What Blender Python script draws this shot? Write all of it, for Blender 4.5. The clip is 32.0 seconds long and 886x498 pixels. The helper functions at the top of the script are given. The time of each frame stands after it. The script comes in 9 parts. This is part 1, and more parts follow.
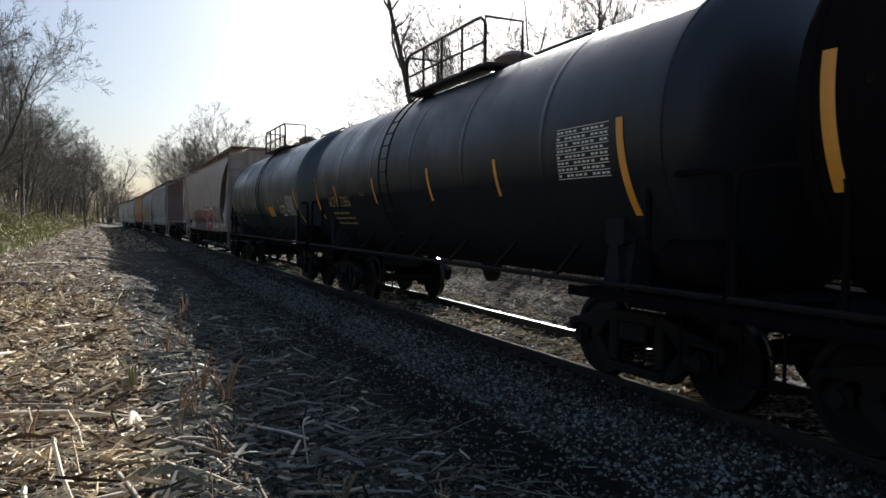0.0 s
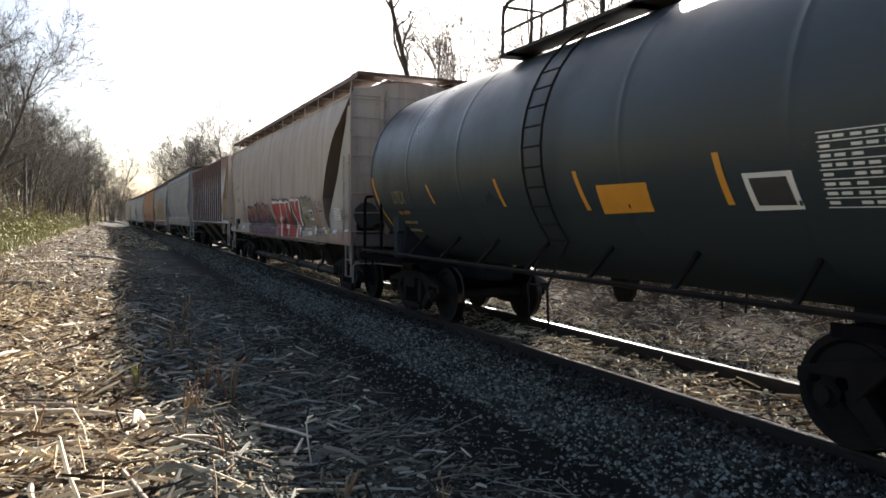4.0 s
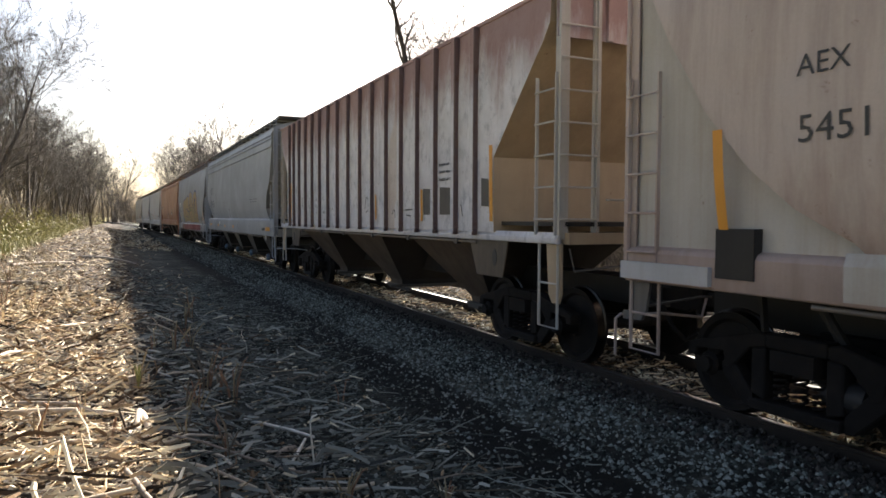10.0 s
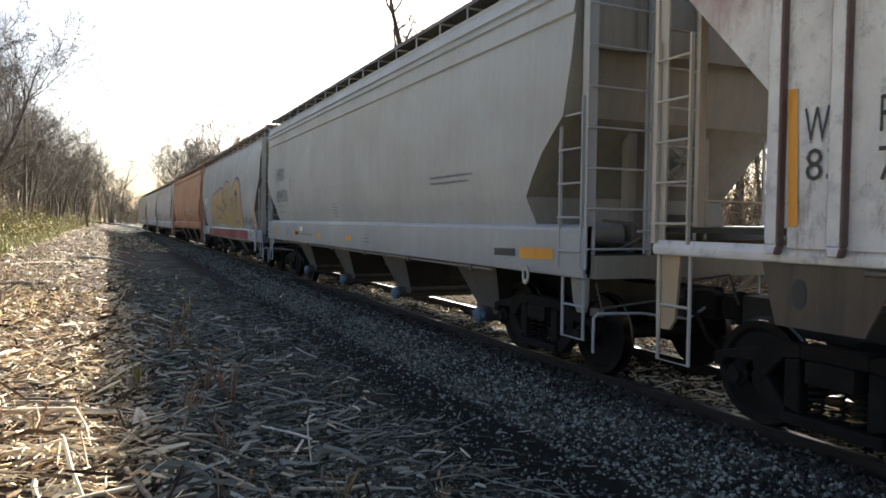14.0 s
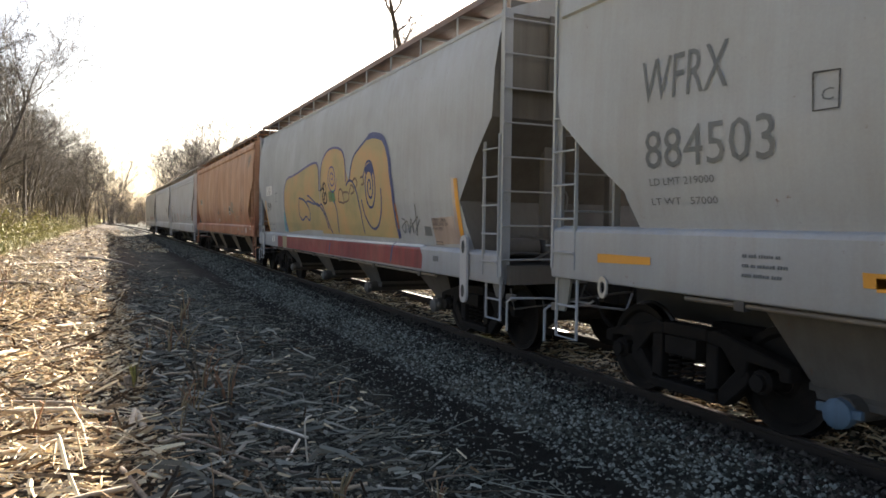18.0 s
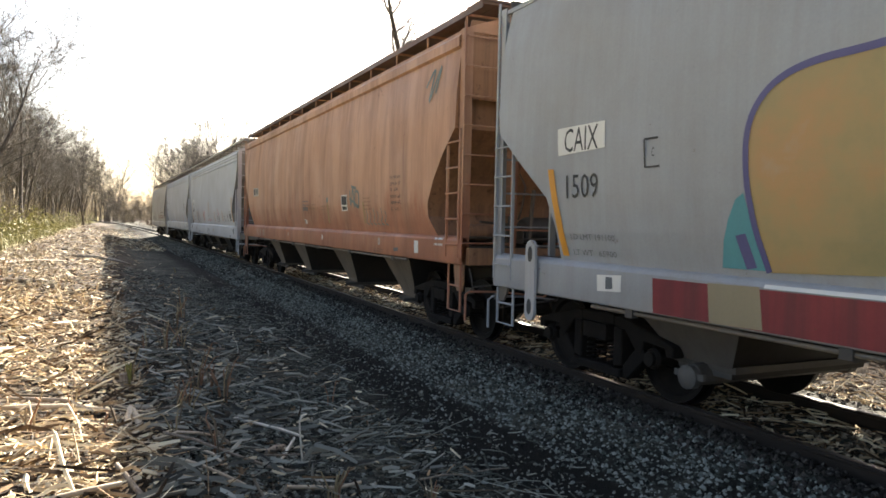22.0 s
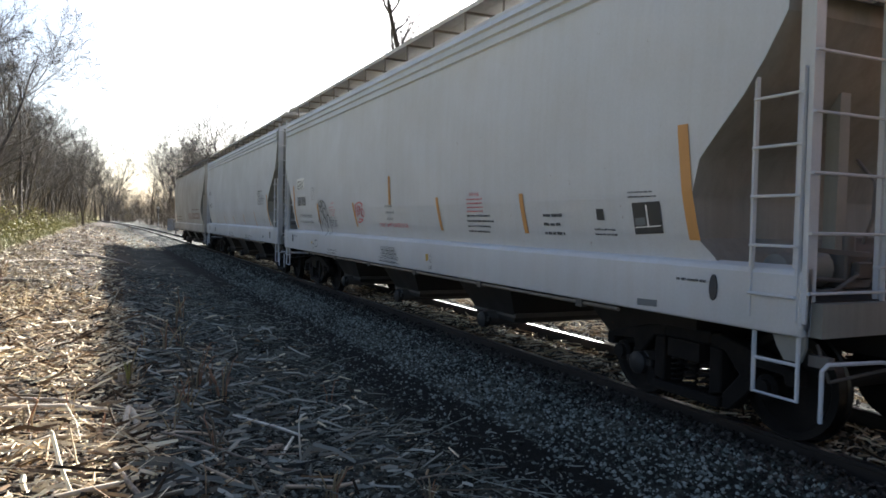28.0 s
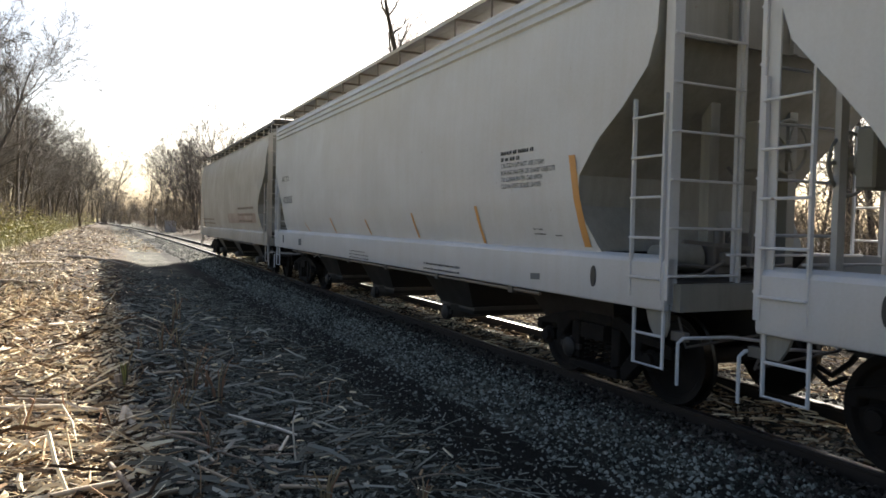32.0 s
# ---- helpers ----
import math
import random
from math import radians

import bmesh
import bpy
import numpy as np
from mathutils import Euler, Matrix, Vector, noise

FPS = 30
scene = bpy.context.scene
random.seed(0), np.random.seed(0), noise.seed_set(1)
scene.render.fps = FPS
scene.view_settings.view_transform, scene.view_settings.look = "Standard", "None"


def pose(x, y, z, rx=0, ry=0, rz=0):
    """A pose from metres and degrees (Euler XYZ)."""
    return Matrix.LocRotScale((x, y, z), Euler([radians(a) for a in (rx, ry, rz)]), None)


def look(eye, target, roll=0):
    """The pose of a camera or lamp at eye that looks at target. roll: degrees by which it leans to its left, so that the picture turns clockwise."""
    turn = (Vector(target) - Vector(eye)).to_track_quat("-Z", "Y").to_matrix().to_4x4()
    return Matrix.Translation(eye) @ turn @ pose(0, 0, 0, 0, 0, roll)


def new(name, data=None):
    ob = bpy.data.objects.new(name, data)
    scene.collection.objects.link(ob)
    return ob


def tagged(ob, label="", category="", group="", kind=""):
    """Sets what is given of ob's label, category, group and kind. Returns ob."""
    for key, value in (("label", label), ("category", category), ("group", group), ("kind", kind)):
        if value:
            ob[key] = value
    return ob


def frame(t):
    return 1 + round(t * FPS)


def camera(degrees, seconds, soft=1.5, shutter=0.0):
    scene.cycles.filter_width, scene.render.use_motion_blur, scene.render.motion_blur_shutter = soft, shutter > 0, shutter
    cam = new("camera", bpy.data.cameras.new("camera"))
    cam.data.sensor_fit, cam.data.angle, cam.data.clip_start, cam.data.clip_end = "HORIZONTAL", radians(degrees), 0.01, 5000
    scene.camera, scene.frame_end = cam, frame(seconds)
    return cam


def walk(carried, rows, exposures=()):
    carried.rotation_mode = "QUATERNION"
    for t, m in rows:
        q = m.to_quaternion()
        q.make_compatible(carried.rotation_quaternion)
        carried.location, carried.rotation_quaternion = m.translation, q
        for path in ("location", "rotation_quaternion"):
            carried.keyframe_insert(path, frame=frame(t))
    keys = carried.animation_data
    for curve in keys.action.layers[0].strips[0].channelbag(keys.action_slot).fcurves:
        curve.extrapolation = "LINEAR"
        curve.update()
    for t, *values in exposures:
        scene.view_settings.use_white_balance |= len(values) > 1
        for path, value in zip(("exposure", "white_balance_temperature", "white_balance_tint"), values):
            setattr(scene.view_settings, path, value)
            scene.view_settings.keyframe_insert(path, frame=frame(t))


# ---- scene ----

# ---------------------------------------------------------------- camera: a phone held beside the track
cam = camera(63.85, 32.0, soft=1.6, shutter=0.08)
EXPOSURES = ((0, 1.4, 5750, 8), (2, 1.62, 5850, 9), (3, 2.0, 6050, 10), (6, 2.2, 6350, 12), (9, 2.27, 6500, 13), (12.5, 2.32, 6300, 11), (14, 2.56, 6400, 11), (19, 2.7, 6850, 13), (25, 2.95, 6450, 9), (28, 2.3, 5850, 10), (30, 2.1, 6350, 11), (31, 2.12, 6400, 11), (32, 2.3, 6450, 11))
# seconds, eye, degrees of turn to the right of the track, of tilt upwards, of lean
EYE = (
    (0, -0.067, 0.074, 1.746, 24.953, -2.344, 0.398),
    (0.5, -0.070, 0.066, 1.748, 24.900, -2.375, 0.369),
    (1, -0.071, 0.070, 1.748, 24.855, -2.388, 0.355),
    (1.5, -0.071, 0.077, 1.745, 24.785, -2.392, 0.358),
    (2, -0.073, 0.077, 1.744, 24.751, -2.405, 0.340),
    (2.5, -0.073, 0.063, 1.750, 24.742, -2.447, 0.349),
    (3, -0.074, 0.052, 1.761, 24.749, -2.550, 0.380),
    (3.5, -0.077, 0.041, 1.761, 24.806, -2.528, 0.365),
    (5.5, -0.084, 0.037, 1.751, 24.761, -2.412, 0.349),
    (6, -0.083, 0.041, 1.750, 24.720, -2.408, 0.367),
    (6.5, -0.082, 0.044, 1.753, 24.665, -2.442, 0.370),
    (7, -0.082, 0.043, 1.756, 24.647, -2.454, 0.372),
    (7.5, -0.085, 0.046, 1.756, 24.631, -2.464, 0.391),
    (8, -0.086, 0.044, 1.749, 24.627, -2.410, 0.386),
    (8.5, -0.084, 0.040, 1.745, 24.621, -2.379, 0.345),
    (9, -0.082, 0.037, 1.744, 24.639, -2.382, 0.313),
    (9.5, -0.080, 0.041, 1.744, 24.614, -2.407, 0.308),
    (10, -0.082, 0.043, 1.745, 24.629, -2.413, 0.317),
    (10.5, -0.084, 0.037, 1.743, 24.654, -2.381, 0.292),
    (11, -0.084, 0.025, 1.742, 24.656, -2.388, 0.263),
    (11.5, -0.087, 0.019, 1.738, 24.689, -2.388, 0.271),
    (12, -0.095, 0.012, 1.739, 24.752, -2.329, 0.354),
    (12.5, -0.099, 0.011, 1.737, 24.782, -2.281, 0.422),
    (13, -0.101, 0.009, 1.736, 24.809, -2.241, 0.487),
    (13.5, -0.105, 0.009, 1.740, 24.846, -2.220, 0.590),
    (14, -0.107, 0.004, 1.743, 24.868, -2.195, 0.670),
    (14.5, -0.107, -0.008, 1.743, 24.883, -2.140, 0.716),
    (16.5, -0.100, -0.015, 1.735, 24.906, -2.009, 0.754),
    (17, -0.096, -0.018, 1.734, 24.890, -1.998, 0.783),
    (17.5, -0.094, -0.018, 1.741, 24.897, -2.038, 0.786),
    (18, -0.091, -0.021, 1.745, 24.905, -2.110, 0.781),
    (18.5, -0.088, -0.023, 1.751, 24.922, -2.145, 0.807),
    (19, -0.085, -0.025, 1.753, 24.932, -2.134, 0.884),
    (19.5, -0.085, -0.030, 1.755, 24.962, -2.115, 1.021),
    (20, -0.086, -0.035, 1.759, 24.980, -2.120, 1.114),
    (20.5, -0.085, -0.035, 1.757, 25.014, -2.129, 1.122),
    (21, -0.087, -0.037, 1.752, 25.048, -2.127, 1.160),
    (21.5, -0.094, -0.047, 1.746, 25.124, -2.062, 1.205),
    (22, -0.097, -0.056, 1.742, 25.152, -2.023, 1.259),
    (22.5, -0.096, -0.059, 1.741, 25.173, -2.025, 1.318),
    (23, -0.098, -0.057, 1.743, 25.182, -2.022, 1.427),
    (23.5, -0.100, -0.054, 1.744, 25.223, -2.019, 1.499),
    (24, -0.103, -0.058, 1.738, 25.242, -1.967, 1.555),
    (24.5, -0.105, -0.062, 1.733, 25.254, -1.936, 1.561),
    (25, -0.105, -0.068, 1.730, 25.271, -1.963, 1.528),
    (25.5, -0.097, -0.068, 1.738, 25.237, -2.076, 1.429),
    (27.5, -0.086, -0.063, 1.744, 25.168, -2.158, 1.222),
    (28, -0.081, -0.061, 1.746, 25.157, -2.134, 1.125),
    (28.5, -0.080, -0.065, 1.743, 25.168, -2.076, 1.102),
    (29, -0.082, -0.071, 1.739, 25.186, -2.013, 1.135),
    (29.5, -0.087, -0.073, 1.738, 25.180, -1.953, 1.209),
    (30, -0.091, -0.074, 1.736, 25.213, -1.934, 1.227),
    (30.5, -0.092, -0.075, 1.733, 25.220, -1.911, 1.212),
    (31, -0.090, -0.082, 1.730, 25.222, -1.897, 1.153),
    (31.5, -0.082, -0.093, 1.729, 25.274, -1.911, 1.112),
    (32, -0.077, -0.115, 1.745, 25.342, -1.939, 1.220),
)


def eye_pose(x, y, z, turn, tilt, lean):
    a, b = radians(turn), radians(tilt)
    ahead = Vector((math.sin(a) * math.cos(b), math.cos(a) * math.cos(b), math.sin(b)))
    eye = Vector((x, y, z))
    return look(eye, eye + ahead, lean)


walk(cam, [(t, eye_pose(*r)) for t, *r in EYE], exposures=EXPOSURES)

# ---------------------------------------------------------------- daylight
SUN_TURN, SUN_UP = radians(33.9), radians(29.0)
world = bpy.data.worlds.new("sky")
scene.world = world
world.use_nodes = True
sky_tree = world.node_tree
sky = sky_tree.nodes.new("ShaderNodeTexSky")
sky.sky_type, sky.sun_disc = "NISHITA", False
sky.sun_elevation, sky.sun_rotation = SUN_UP, SUN_TURN
sky.air_density, sky.dust_density, sky.ozone_density = 1.0, 2.6, 1.4
sky_tree.nodes["Background"].inputs["Strength"].default_value = 0.037
haze = sky_tree.nodes.new("ShaderNodeHueSaturation")
haze.inputs["Saturation"].default_value = 0.88
sky_tree.links.new(sky.outputs[0], haze.inputs["Color"])
sky_tree.links.new(haze.outputs[0], sky_tree.nodes["Background"].inputs["Color"])
to_sun = Vector((math.sin(SUN_TURN) * math.cos(SUN_UP), math.cos(SUN_TURN) * math.cos(SUN_UP), math.sin(SUN_UP)))
sun = new("sun", bpy.data.lights.new("sun", "SUN"))
sun.data.energy, sun.data.angle, sun.data.color = 5.0, radians(0.53), (1.0, 0.92, 0.8)
sun.matrix_world = look(to_sun * 60, (0, 0, 0))

# ---------------------------------------------------------------- materials


def colour(c):
    return (*c, 1.0) if len(c) == 3 else c


def noise_node(t, vec, scale, detail=4.0, rough=0.6, stretch=None):
    n = t.nodes.new("ShaderNodeTexNoise")
    n.inputs["Scale"].default_value, n.inputs["Detail"].default_value, n.inputs["Roughness"].default_value = scale, detail, rough
    if stretch:
        m = t.nodes.new("ShaderNodeMapping")
        m.inputs["Scale"].default_value = stretch
        t.links.new(vec, m.inputs["Vector"])
        vec = m.outputs[0]
    t.links.new(vec, n.inputs["Vector"])
    return n.outputs["Fac"]


def ramp_node(t, fac, stops):
    r = t.nodes.new("ShaderNodeValToRGB")
    while len(r.color_ramp.elements) < len(stops):
        r.color_ramp.elements.new(0.5)
    for e, (p, c) in zip(r.color_ramp.elements, stops):
        e.position, e.color = p, colour(c)
    t.links.new(fac, r.inputs[0])
    return r.outputs[0]


def mix_node(t, fac, a, b, kind="MIX"):
    m = t.nodes.new("ShaderNodeMix")
    m.data_type, m.blend_type = "RGBA", kind
    for v, s in ((fac, m.inputs[0]), (a, m.inputs[6]), (b, m.inputs[7])):
        if isinstance(v, (int, float)):
            s.default_value = v
        elif isinstance(v, tuple):
            s.default_value = colour(v)
        else:
            t.links.new(v, s)
    return m.outputs[2]


def blank(name, rough=0.6, metal=0.0):
    m = bpy.data.materials.new(name)
    m.use_nodes = True
    t = m.node_tree
    b = t.nodes["Principled BSDF"]
    b.inputs["Roughness"].default_value, b.inputs["Metallic"].default_value = rough, metal
    co = t.nodes.new("ShaderNodeTexCoord").outputs["Object"]
    return m, t, b, co


def bump_to(t, b, height, strength, dist=0.02):
    n = t.nodes.new("ShaderNodeBump")
    n.inputs["Strength"].default_value, n.inputs["Distance"].default_value = strength, dist
    t.links.new(height, n.inputs["Height"])
    t.links.new(n.outputs[0], b.inputs["Normal"])


def paint(name, base, grime, rust=(0.12, 0.05, 0.025), dirt=0.5, rusty=0.12, rough=0.55, streak=1.0, gloss=0.5, fine_run=7.0, dull=None, bleach=None):
    """Weathered paint on steel: blotches of grime, streaks that run down, specks of rust."""
    m, t, b, co = blank(name, rough)
    b.inputs["Specular IOR Level"].default_value = gloss
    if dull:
        # specular set by height: ground reflection cut low down, sky sheen kept above
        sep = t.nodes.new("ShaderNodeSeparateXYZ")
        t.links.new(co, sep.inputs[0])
        sheen_ramp = t.nodes.new("ShaderNodeMapRange")
        sheen_ramp.inputs["From Min"].default_value, sheen_ramp.inputs["From Max"].default_value = dull
        sheen_ramp.inputs["To Min"].default_value, sheen_ramp.inputs["To Max"].default_value = 0.0, gloss
        t.links.new(sep.outputs[2], sheen_ramp.inputs["Value"])
        t.links.new(sheen_ramp.outputs[0], b.inputs["Specular IOR Level"])
    big = ramp_node(t, noise_node(t, co, 0.55, 5, 0.65), ((0.35, (0, 0, 0)), (0.75, (1, 1, 1))))
    run = ramp_node(t, noise_node(t, co, 1.0, 5, 0.7, (fine_run, fine_run, 0.28)), ((0.42, (0, 0, 0)), (0.72, (1, 1, 1))))
    fine = noise_node(t, co, 38, 3, 0.7)
    c = mix_node(t, big, base, tuple(0.55 * p + 0.45 * q for p, q in zip(base, grime)))
    if bleach:
        # weathered by the sun, more the higher up, in uneven runs
        pale, low, high = bleach
        up = t.nodes.new("ShaderNodeSeparateXYZ")
        t.links.new(co, up.inputs[0])
        lift = t.nodes.new("ShaderNodeMapRange")
        lift.inputs["From Min"].default_value, lift.inputs["From Max"].default_value = low, high
        t.links.new(up.outputs[2], lift.inputs["Value"])
        worn = t.nodes.new("ShaderNodeMath")
        worn.operation = "MULTIPLY_ADD"
        worn.inputs[1].default_value = 1.4
        t.links.new(noise_node(t, co, 0.8, 6, 0.7, (1.6, 1.6, 0.4)), worn.inputs[0])
        t.links.new(lift.outputs[0], worn.inputs[2])
        c = mix_node(t, ramp_node(t, worn.outputs[0], ((0.75, (0, 0, 0)), (1.0, (0.9, 0.9, 0.9)))), c, pale)
    k = t.nodes.new("ShaderNodeMath")
    k.operation = "MULTIPLY"
    k.inputs[1].default_value = dirt * streak
    t.links.new(run, k.inputs[0])
    c = mix_node(t, k.outputs[0], c, grime)
    c = mix_node(t, 0.07, c, ramp_node(t, fine, ((0.3, (0.25, 0.25, 0.25)), (0.7, (0.8, 0.8, 0.8)))), "OVERLAY")
    spots = ramp_node(t, noise_node(t, co, 5.5, 8, 0.75), ((0.66 - 0.25 * rusty, (0, 0, 0)), (0.74 - 0.2 * rusty, (1, 1, 1))))
    c = mix_node(t, spots, c, rust)
    t.links.new(c, b.inputs["Base Color"])
    r = t.nodes.new("ShaderNodeMapRange")
    r.inputs["To Min"].default_value, r.inputs["To Max"].default_value = rough - 0.1, min(1.0, rough + 0.25)
    t.links.new(big, r.inputs["Value"])
    t.links.new(r.outputs[0], b.inputs["Roughness"])
    bump_to(t, b, noise_node(t, co, 1.3, 3, 0.5), 0.25, 0.03)
    return m


def rough_stuff(name, stops, scale=8.0, rough=0.9, bump=0.4, dist=0.02, island=0.0, stretch=None, metal=0.0, each=0.0):
    """A matt material in a range of colours, from noise, and from chance for each piece."""
    m, t, b, co = blank(name, rough, metal)
    f = noise_node(t, co, scale, 6, 0.65, stretch)
    for share, node, out in ((island, "ShaderNodeNewGeometry", "Random Per Island"), (each, "ShaderNodeObjectInfo", "Random")):
        if share:
            g = t.nodes.new(node)
            k = t.nodes.new("ShaderNodeMix")
            k.inputs[0].default_value = share
            t.links.new(f, k.inputs[2])
            t.links.new(g.outputs[out], k.inputs[3])
            f = k.outputs[0]
    t.links.new(ramp_node(t, f, stops), b.inputs["Base Color"])
    if bump:
        bump_to(t, b, noise_node(t, co, scale * 4, 5, 0.7, stretch), bump, dist)
    return m


M = {}


def ground_paint():
    """Tan litter on the bank, black cinders along the track darkened for the train's shade, a strip of grass at the
    wood's edge.
    """
    m, t, b, co = blank("ground", 0.95)
    litter = ramp_node(t, noise_node(t, co, 5.0, 8, 0.7), ((0.3, (0.012, 0.009, 0.006)), (0.5, (0.045, 0.032, 0.021)), (0.72, (0.2, 0.15, 0.1))))
    shaded_cinder = ramp_node(t, noise_node(t, co, 11.0, 8, 0.75), ((0.3, (0.012, 0.0125, 0.01)), (0.5, (0.09, 0.092, 0.073)), (0.7, (0.28, 0.272, 0.215))))
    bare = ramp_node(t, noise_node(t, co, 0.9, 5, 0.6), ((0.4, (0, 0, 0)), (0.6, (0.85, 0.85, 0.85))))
    shaded_cinder = mix_node(t, bare, shaded_cinder, (0.011, 0.011, 0.01))
    grass = ramp_node(t, noise_node(t, co, 2.0, 6, 0.7), ((0.3, (0.12, 0.115, 0.04)), (0.55, (0.27, 0.24, 0.09)), (0.75, (0.4, 0.33, 0.17))))
    sep = t.nodes.new("ShaderNodeSeparateXYZ")
    t.links.new(co, sep.inputs[0])
    wob = noise_node(t, co, 1.4, 5, 0.7)

    def blend(start, end, amount, a, c):
        add = t.nodes.new("ShaderNodeMath")
        add.operation = "MULTIPLY_ADD"
        add.inputs[1].default_value = amount
        t.links.new(wob, add.inputs[0])
        t.links.new(sep.outputs[0], add.inputs[2])
        r = t.nodes.new("ShaderNodeMapRange")
        r.inputs["From Min"].default_value, r.inputs["From Max"].default_value = start + amount / 2, end + amount / 2
        t.links.new(add.outputs[0], r.inputs["Value"])
        return mix_node(t, r.outputs[0], a, c)

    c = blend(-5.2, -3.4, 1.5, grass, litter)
    c = blend(0.5, 1.2, 1.2, c, shaded_cinder)
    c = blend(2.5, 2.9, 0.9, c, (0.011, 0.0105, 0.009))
    c = blend(3.45, 3.75, 0.5, c, shaded_cinder)
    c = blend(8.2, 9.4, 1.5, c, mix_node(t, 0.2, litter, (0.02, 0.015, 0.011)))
    t.links.new(c, b.inputs["Base Color"])
    bump_to(t, b, noise_node(t, co, 14.0, 8, 0.75), 0.9, 0.06)
    return m


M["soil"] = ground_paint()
M["gravel"] = rough_stuff("gravel_stone", ((0.2, (0.012, 0.013, 0.011)), (0.4, (0.08, 0.089, 0.077)), (0.62, (0.2, 0.216, 0.19)), (0.85, (0.3, 0.31, 0.278)), (1.0, (0.42, 0.42, 0.38))), 9.0, 0.85, 0.4, 0.01, island=0.7)
M["dusty"] = rough_stuff("dusty_stone", ((0.15, (0.05, 0.04, 0.03)), (0.4, (0.22, 0.18, 0.13)), (0.7, (0.45, 0.38, 0.29)), (1.0, (0.65, 0.58, 0.46))), 9.0, 0.85, 0.4, 0.01, island=0.7)
M["oily"] = rough_stuff("dark_gravel", ((0.15, (0.012, 0.01, 0.009)), (0.5, (0.035, 0.03, 0.026)), (0.8, (0.09, 0.08, 0.07)), (1.0, (0.2, 0.18, 0.16))), 9.0, 0.85, 0.4, 0.01, island=0.7)
M["chip"] = rough_stuff("wood_chips", ((0.2, (0.03, 0.02, 0.012)), (0.36, (0.175, 0.11, 0.06)), (0.5, (0.42, 0.3, 0.175)), (0.66, (0.7, 0.57, 0.37)), (0.84, (0.9, 0.81, 0.6))), 7.0, 0.85, 0.3, 0.01, island=0.75)
M["straw"] = rough_stuff("dry_grass", ((0.05, (0.16, 0.11, 0.06)), (0.5, (0.38, 0.30, 0.17)), (0.95, (0.55, 0.47, 0.31))), 6.0, 0.8, 0, island=0.8)
M["green"] = rough_stuff("green_grass", ((0.1, (0.1, 0.105, 0.03)), (0.5, (0.23, 0.22, 0.065)), (0.95, (0.4, 0.35, 0.15))), 6.0, 0.7, 0, island=0.8)
M["log"] = rough_stuff("grey_wood", ((0.2, (0.10, 0.075, 0.055)), (0.5, (0.26, 0.21, 0.16)), (0.8, (0.45, 0.39, 0.31))), 5.0, 0.85, 0.5, 0.01, stretch=(6, 6, 0.8))
M["pale"] = rough_stuff("pale_wood", ((0.2, (0.30, 0.22, 0.15)), (0.55, (0.55, 0.46, 0.34)), (0.85, (0.75, 0.68, 0.56))), 9.0, 0.8, 0.4, 0.008)
M["bleached"] = rough_stuff("bleached_stalk", ((0.2, (0.5, 0.44, 0.35)), (0.6, (0.75, 0.69, 0.58))), 9.0, 0.75, 0.2, 0.004)
M["russet"] = rough_stuff("russet_stalk", ((0.2, (0.16, 0.08, 0.045)), (0.7, (0.34, 0.19, 0.11))), 6.0, 0.85, 0)
M["bark"] = rough_stuff("bark", ((0.2, (0.03, 0.024, 0.02)), (0.5, (0.07, 0.057, 0.047)), (0.8, (0.14, 0.118, 0.1))), 2.5, 0.95, 0.6, 0.03, stretch=(3, 3, 0.6))
# shaded twins of the chips: the train's shadow put into darker, greyer colours
M["shadechip"] = rough_stuff("shaded_twigs", ((0.15, (0.013, 0.013, 0.0105)), (0.43, (0.09, 0.095, 0.078)), (0.66, (0.215, 0.22, 0.182)), (0.87, (0.33, 0.325, 0.27)), (1.0, (0.55, 0.53, 0.45))), 7.0, 0.85, 0.3, 0.01, island=0.75)
M["shadewood"] = rough_stuff("shaded_broken_wood", ((0.15, (0.02, 0.019, 0.016)), (0.4, (0.14, 0.135, 0.11)), (0.7, (0.36, 0.345, 0.285)), (0.95, (0.62, 0.585, 0.49))), 7.0, 0.85, 0.3, 0.01, island=0.75)
M["twig"] = rough_stuff("twig_bark", ((0.1, (0.034, 0.029, 0.025)), (0.5, (0.09, 0.078, 0.066)), (0.9, (0.19, 0.165, 0.14))), 1.2, 0.9, 0, island=0.7)
M["brush"] = rough_stuff("dry_brush", ((0.1, (0.075, 0.058, 0.04)), (0.5, (0.17, 0.135, 0.092)), (0.9, (0.31, 0.255, 0.175))), 1.2, 0.9, 0, island=0.7)
M["tie"] = rough_stuff("creosoted_wood", ((0.2, (0.05, 0.042, 0.035)), (0.5, (0.15, 0.125, 0.1)), (0.8, (0.33, 0.28, 0.23))), 4.0, 0.9, 0.6, 0.015, stretch=(0.7, 7, 7), each=0.4)
M["rail"] = rough_stuff("rusty_rail", ((0.2, (0.010, 0.007, 0.005)), (0.5, (0.02, 0.013, 0.009)), (0.8, (0.04, 0.024, 0.016))), 5.0, 0.8, 0.3, 0.004, stretch=(1, 0.2, 1))
M["railtop"] = rough_stuff("polished_rail_head", ((0.2, (0.26, 0.25, 0.24)), (0.8, (0.46, 0.45, 0.44))), 4.0, 0.34, 0.05, 0.002, stretch=(8, 0.2, 1), metal=1.0)
M["iron"] = rough_stuff("grimy_cast_iron", ((0.2, (0.005, 0.004, 0.0035)), (0.5, (0.010, 0.008, 0.007)), (0.8, (0.022, 0.017, 0.014))), 4.0, 0.8, 0.3, 0.008)
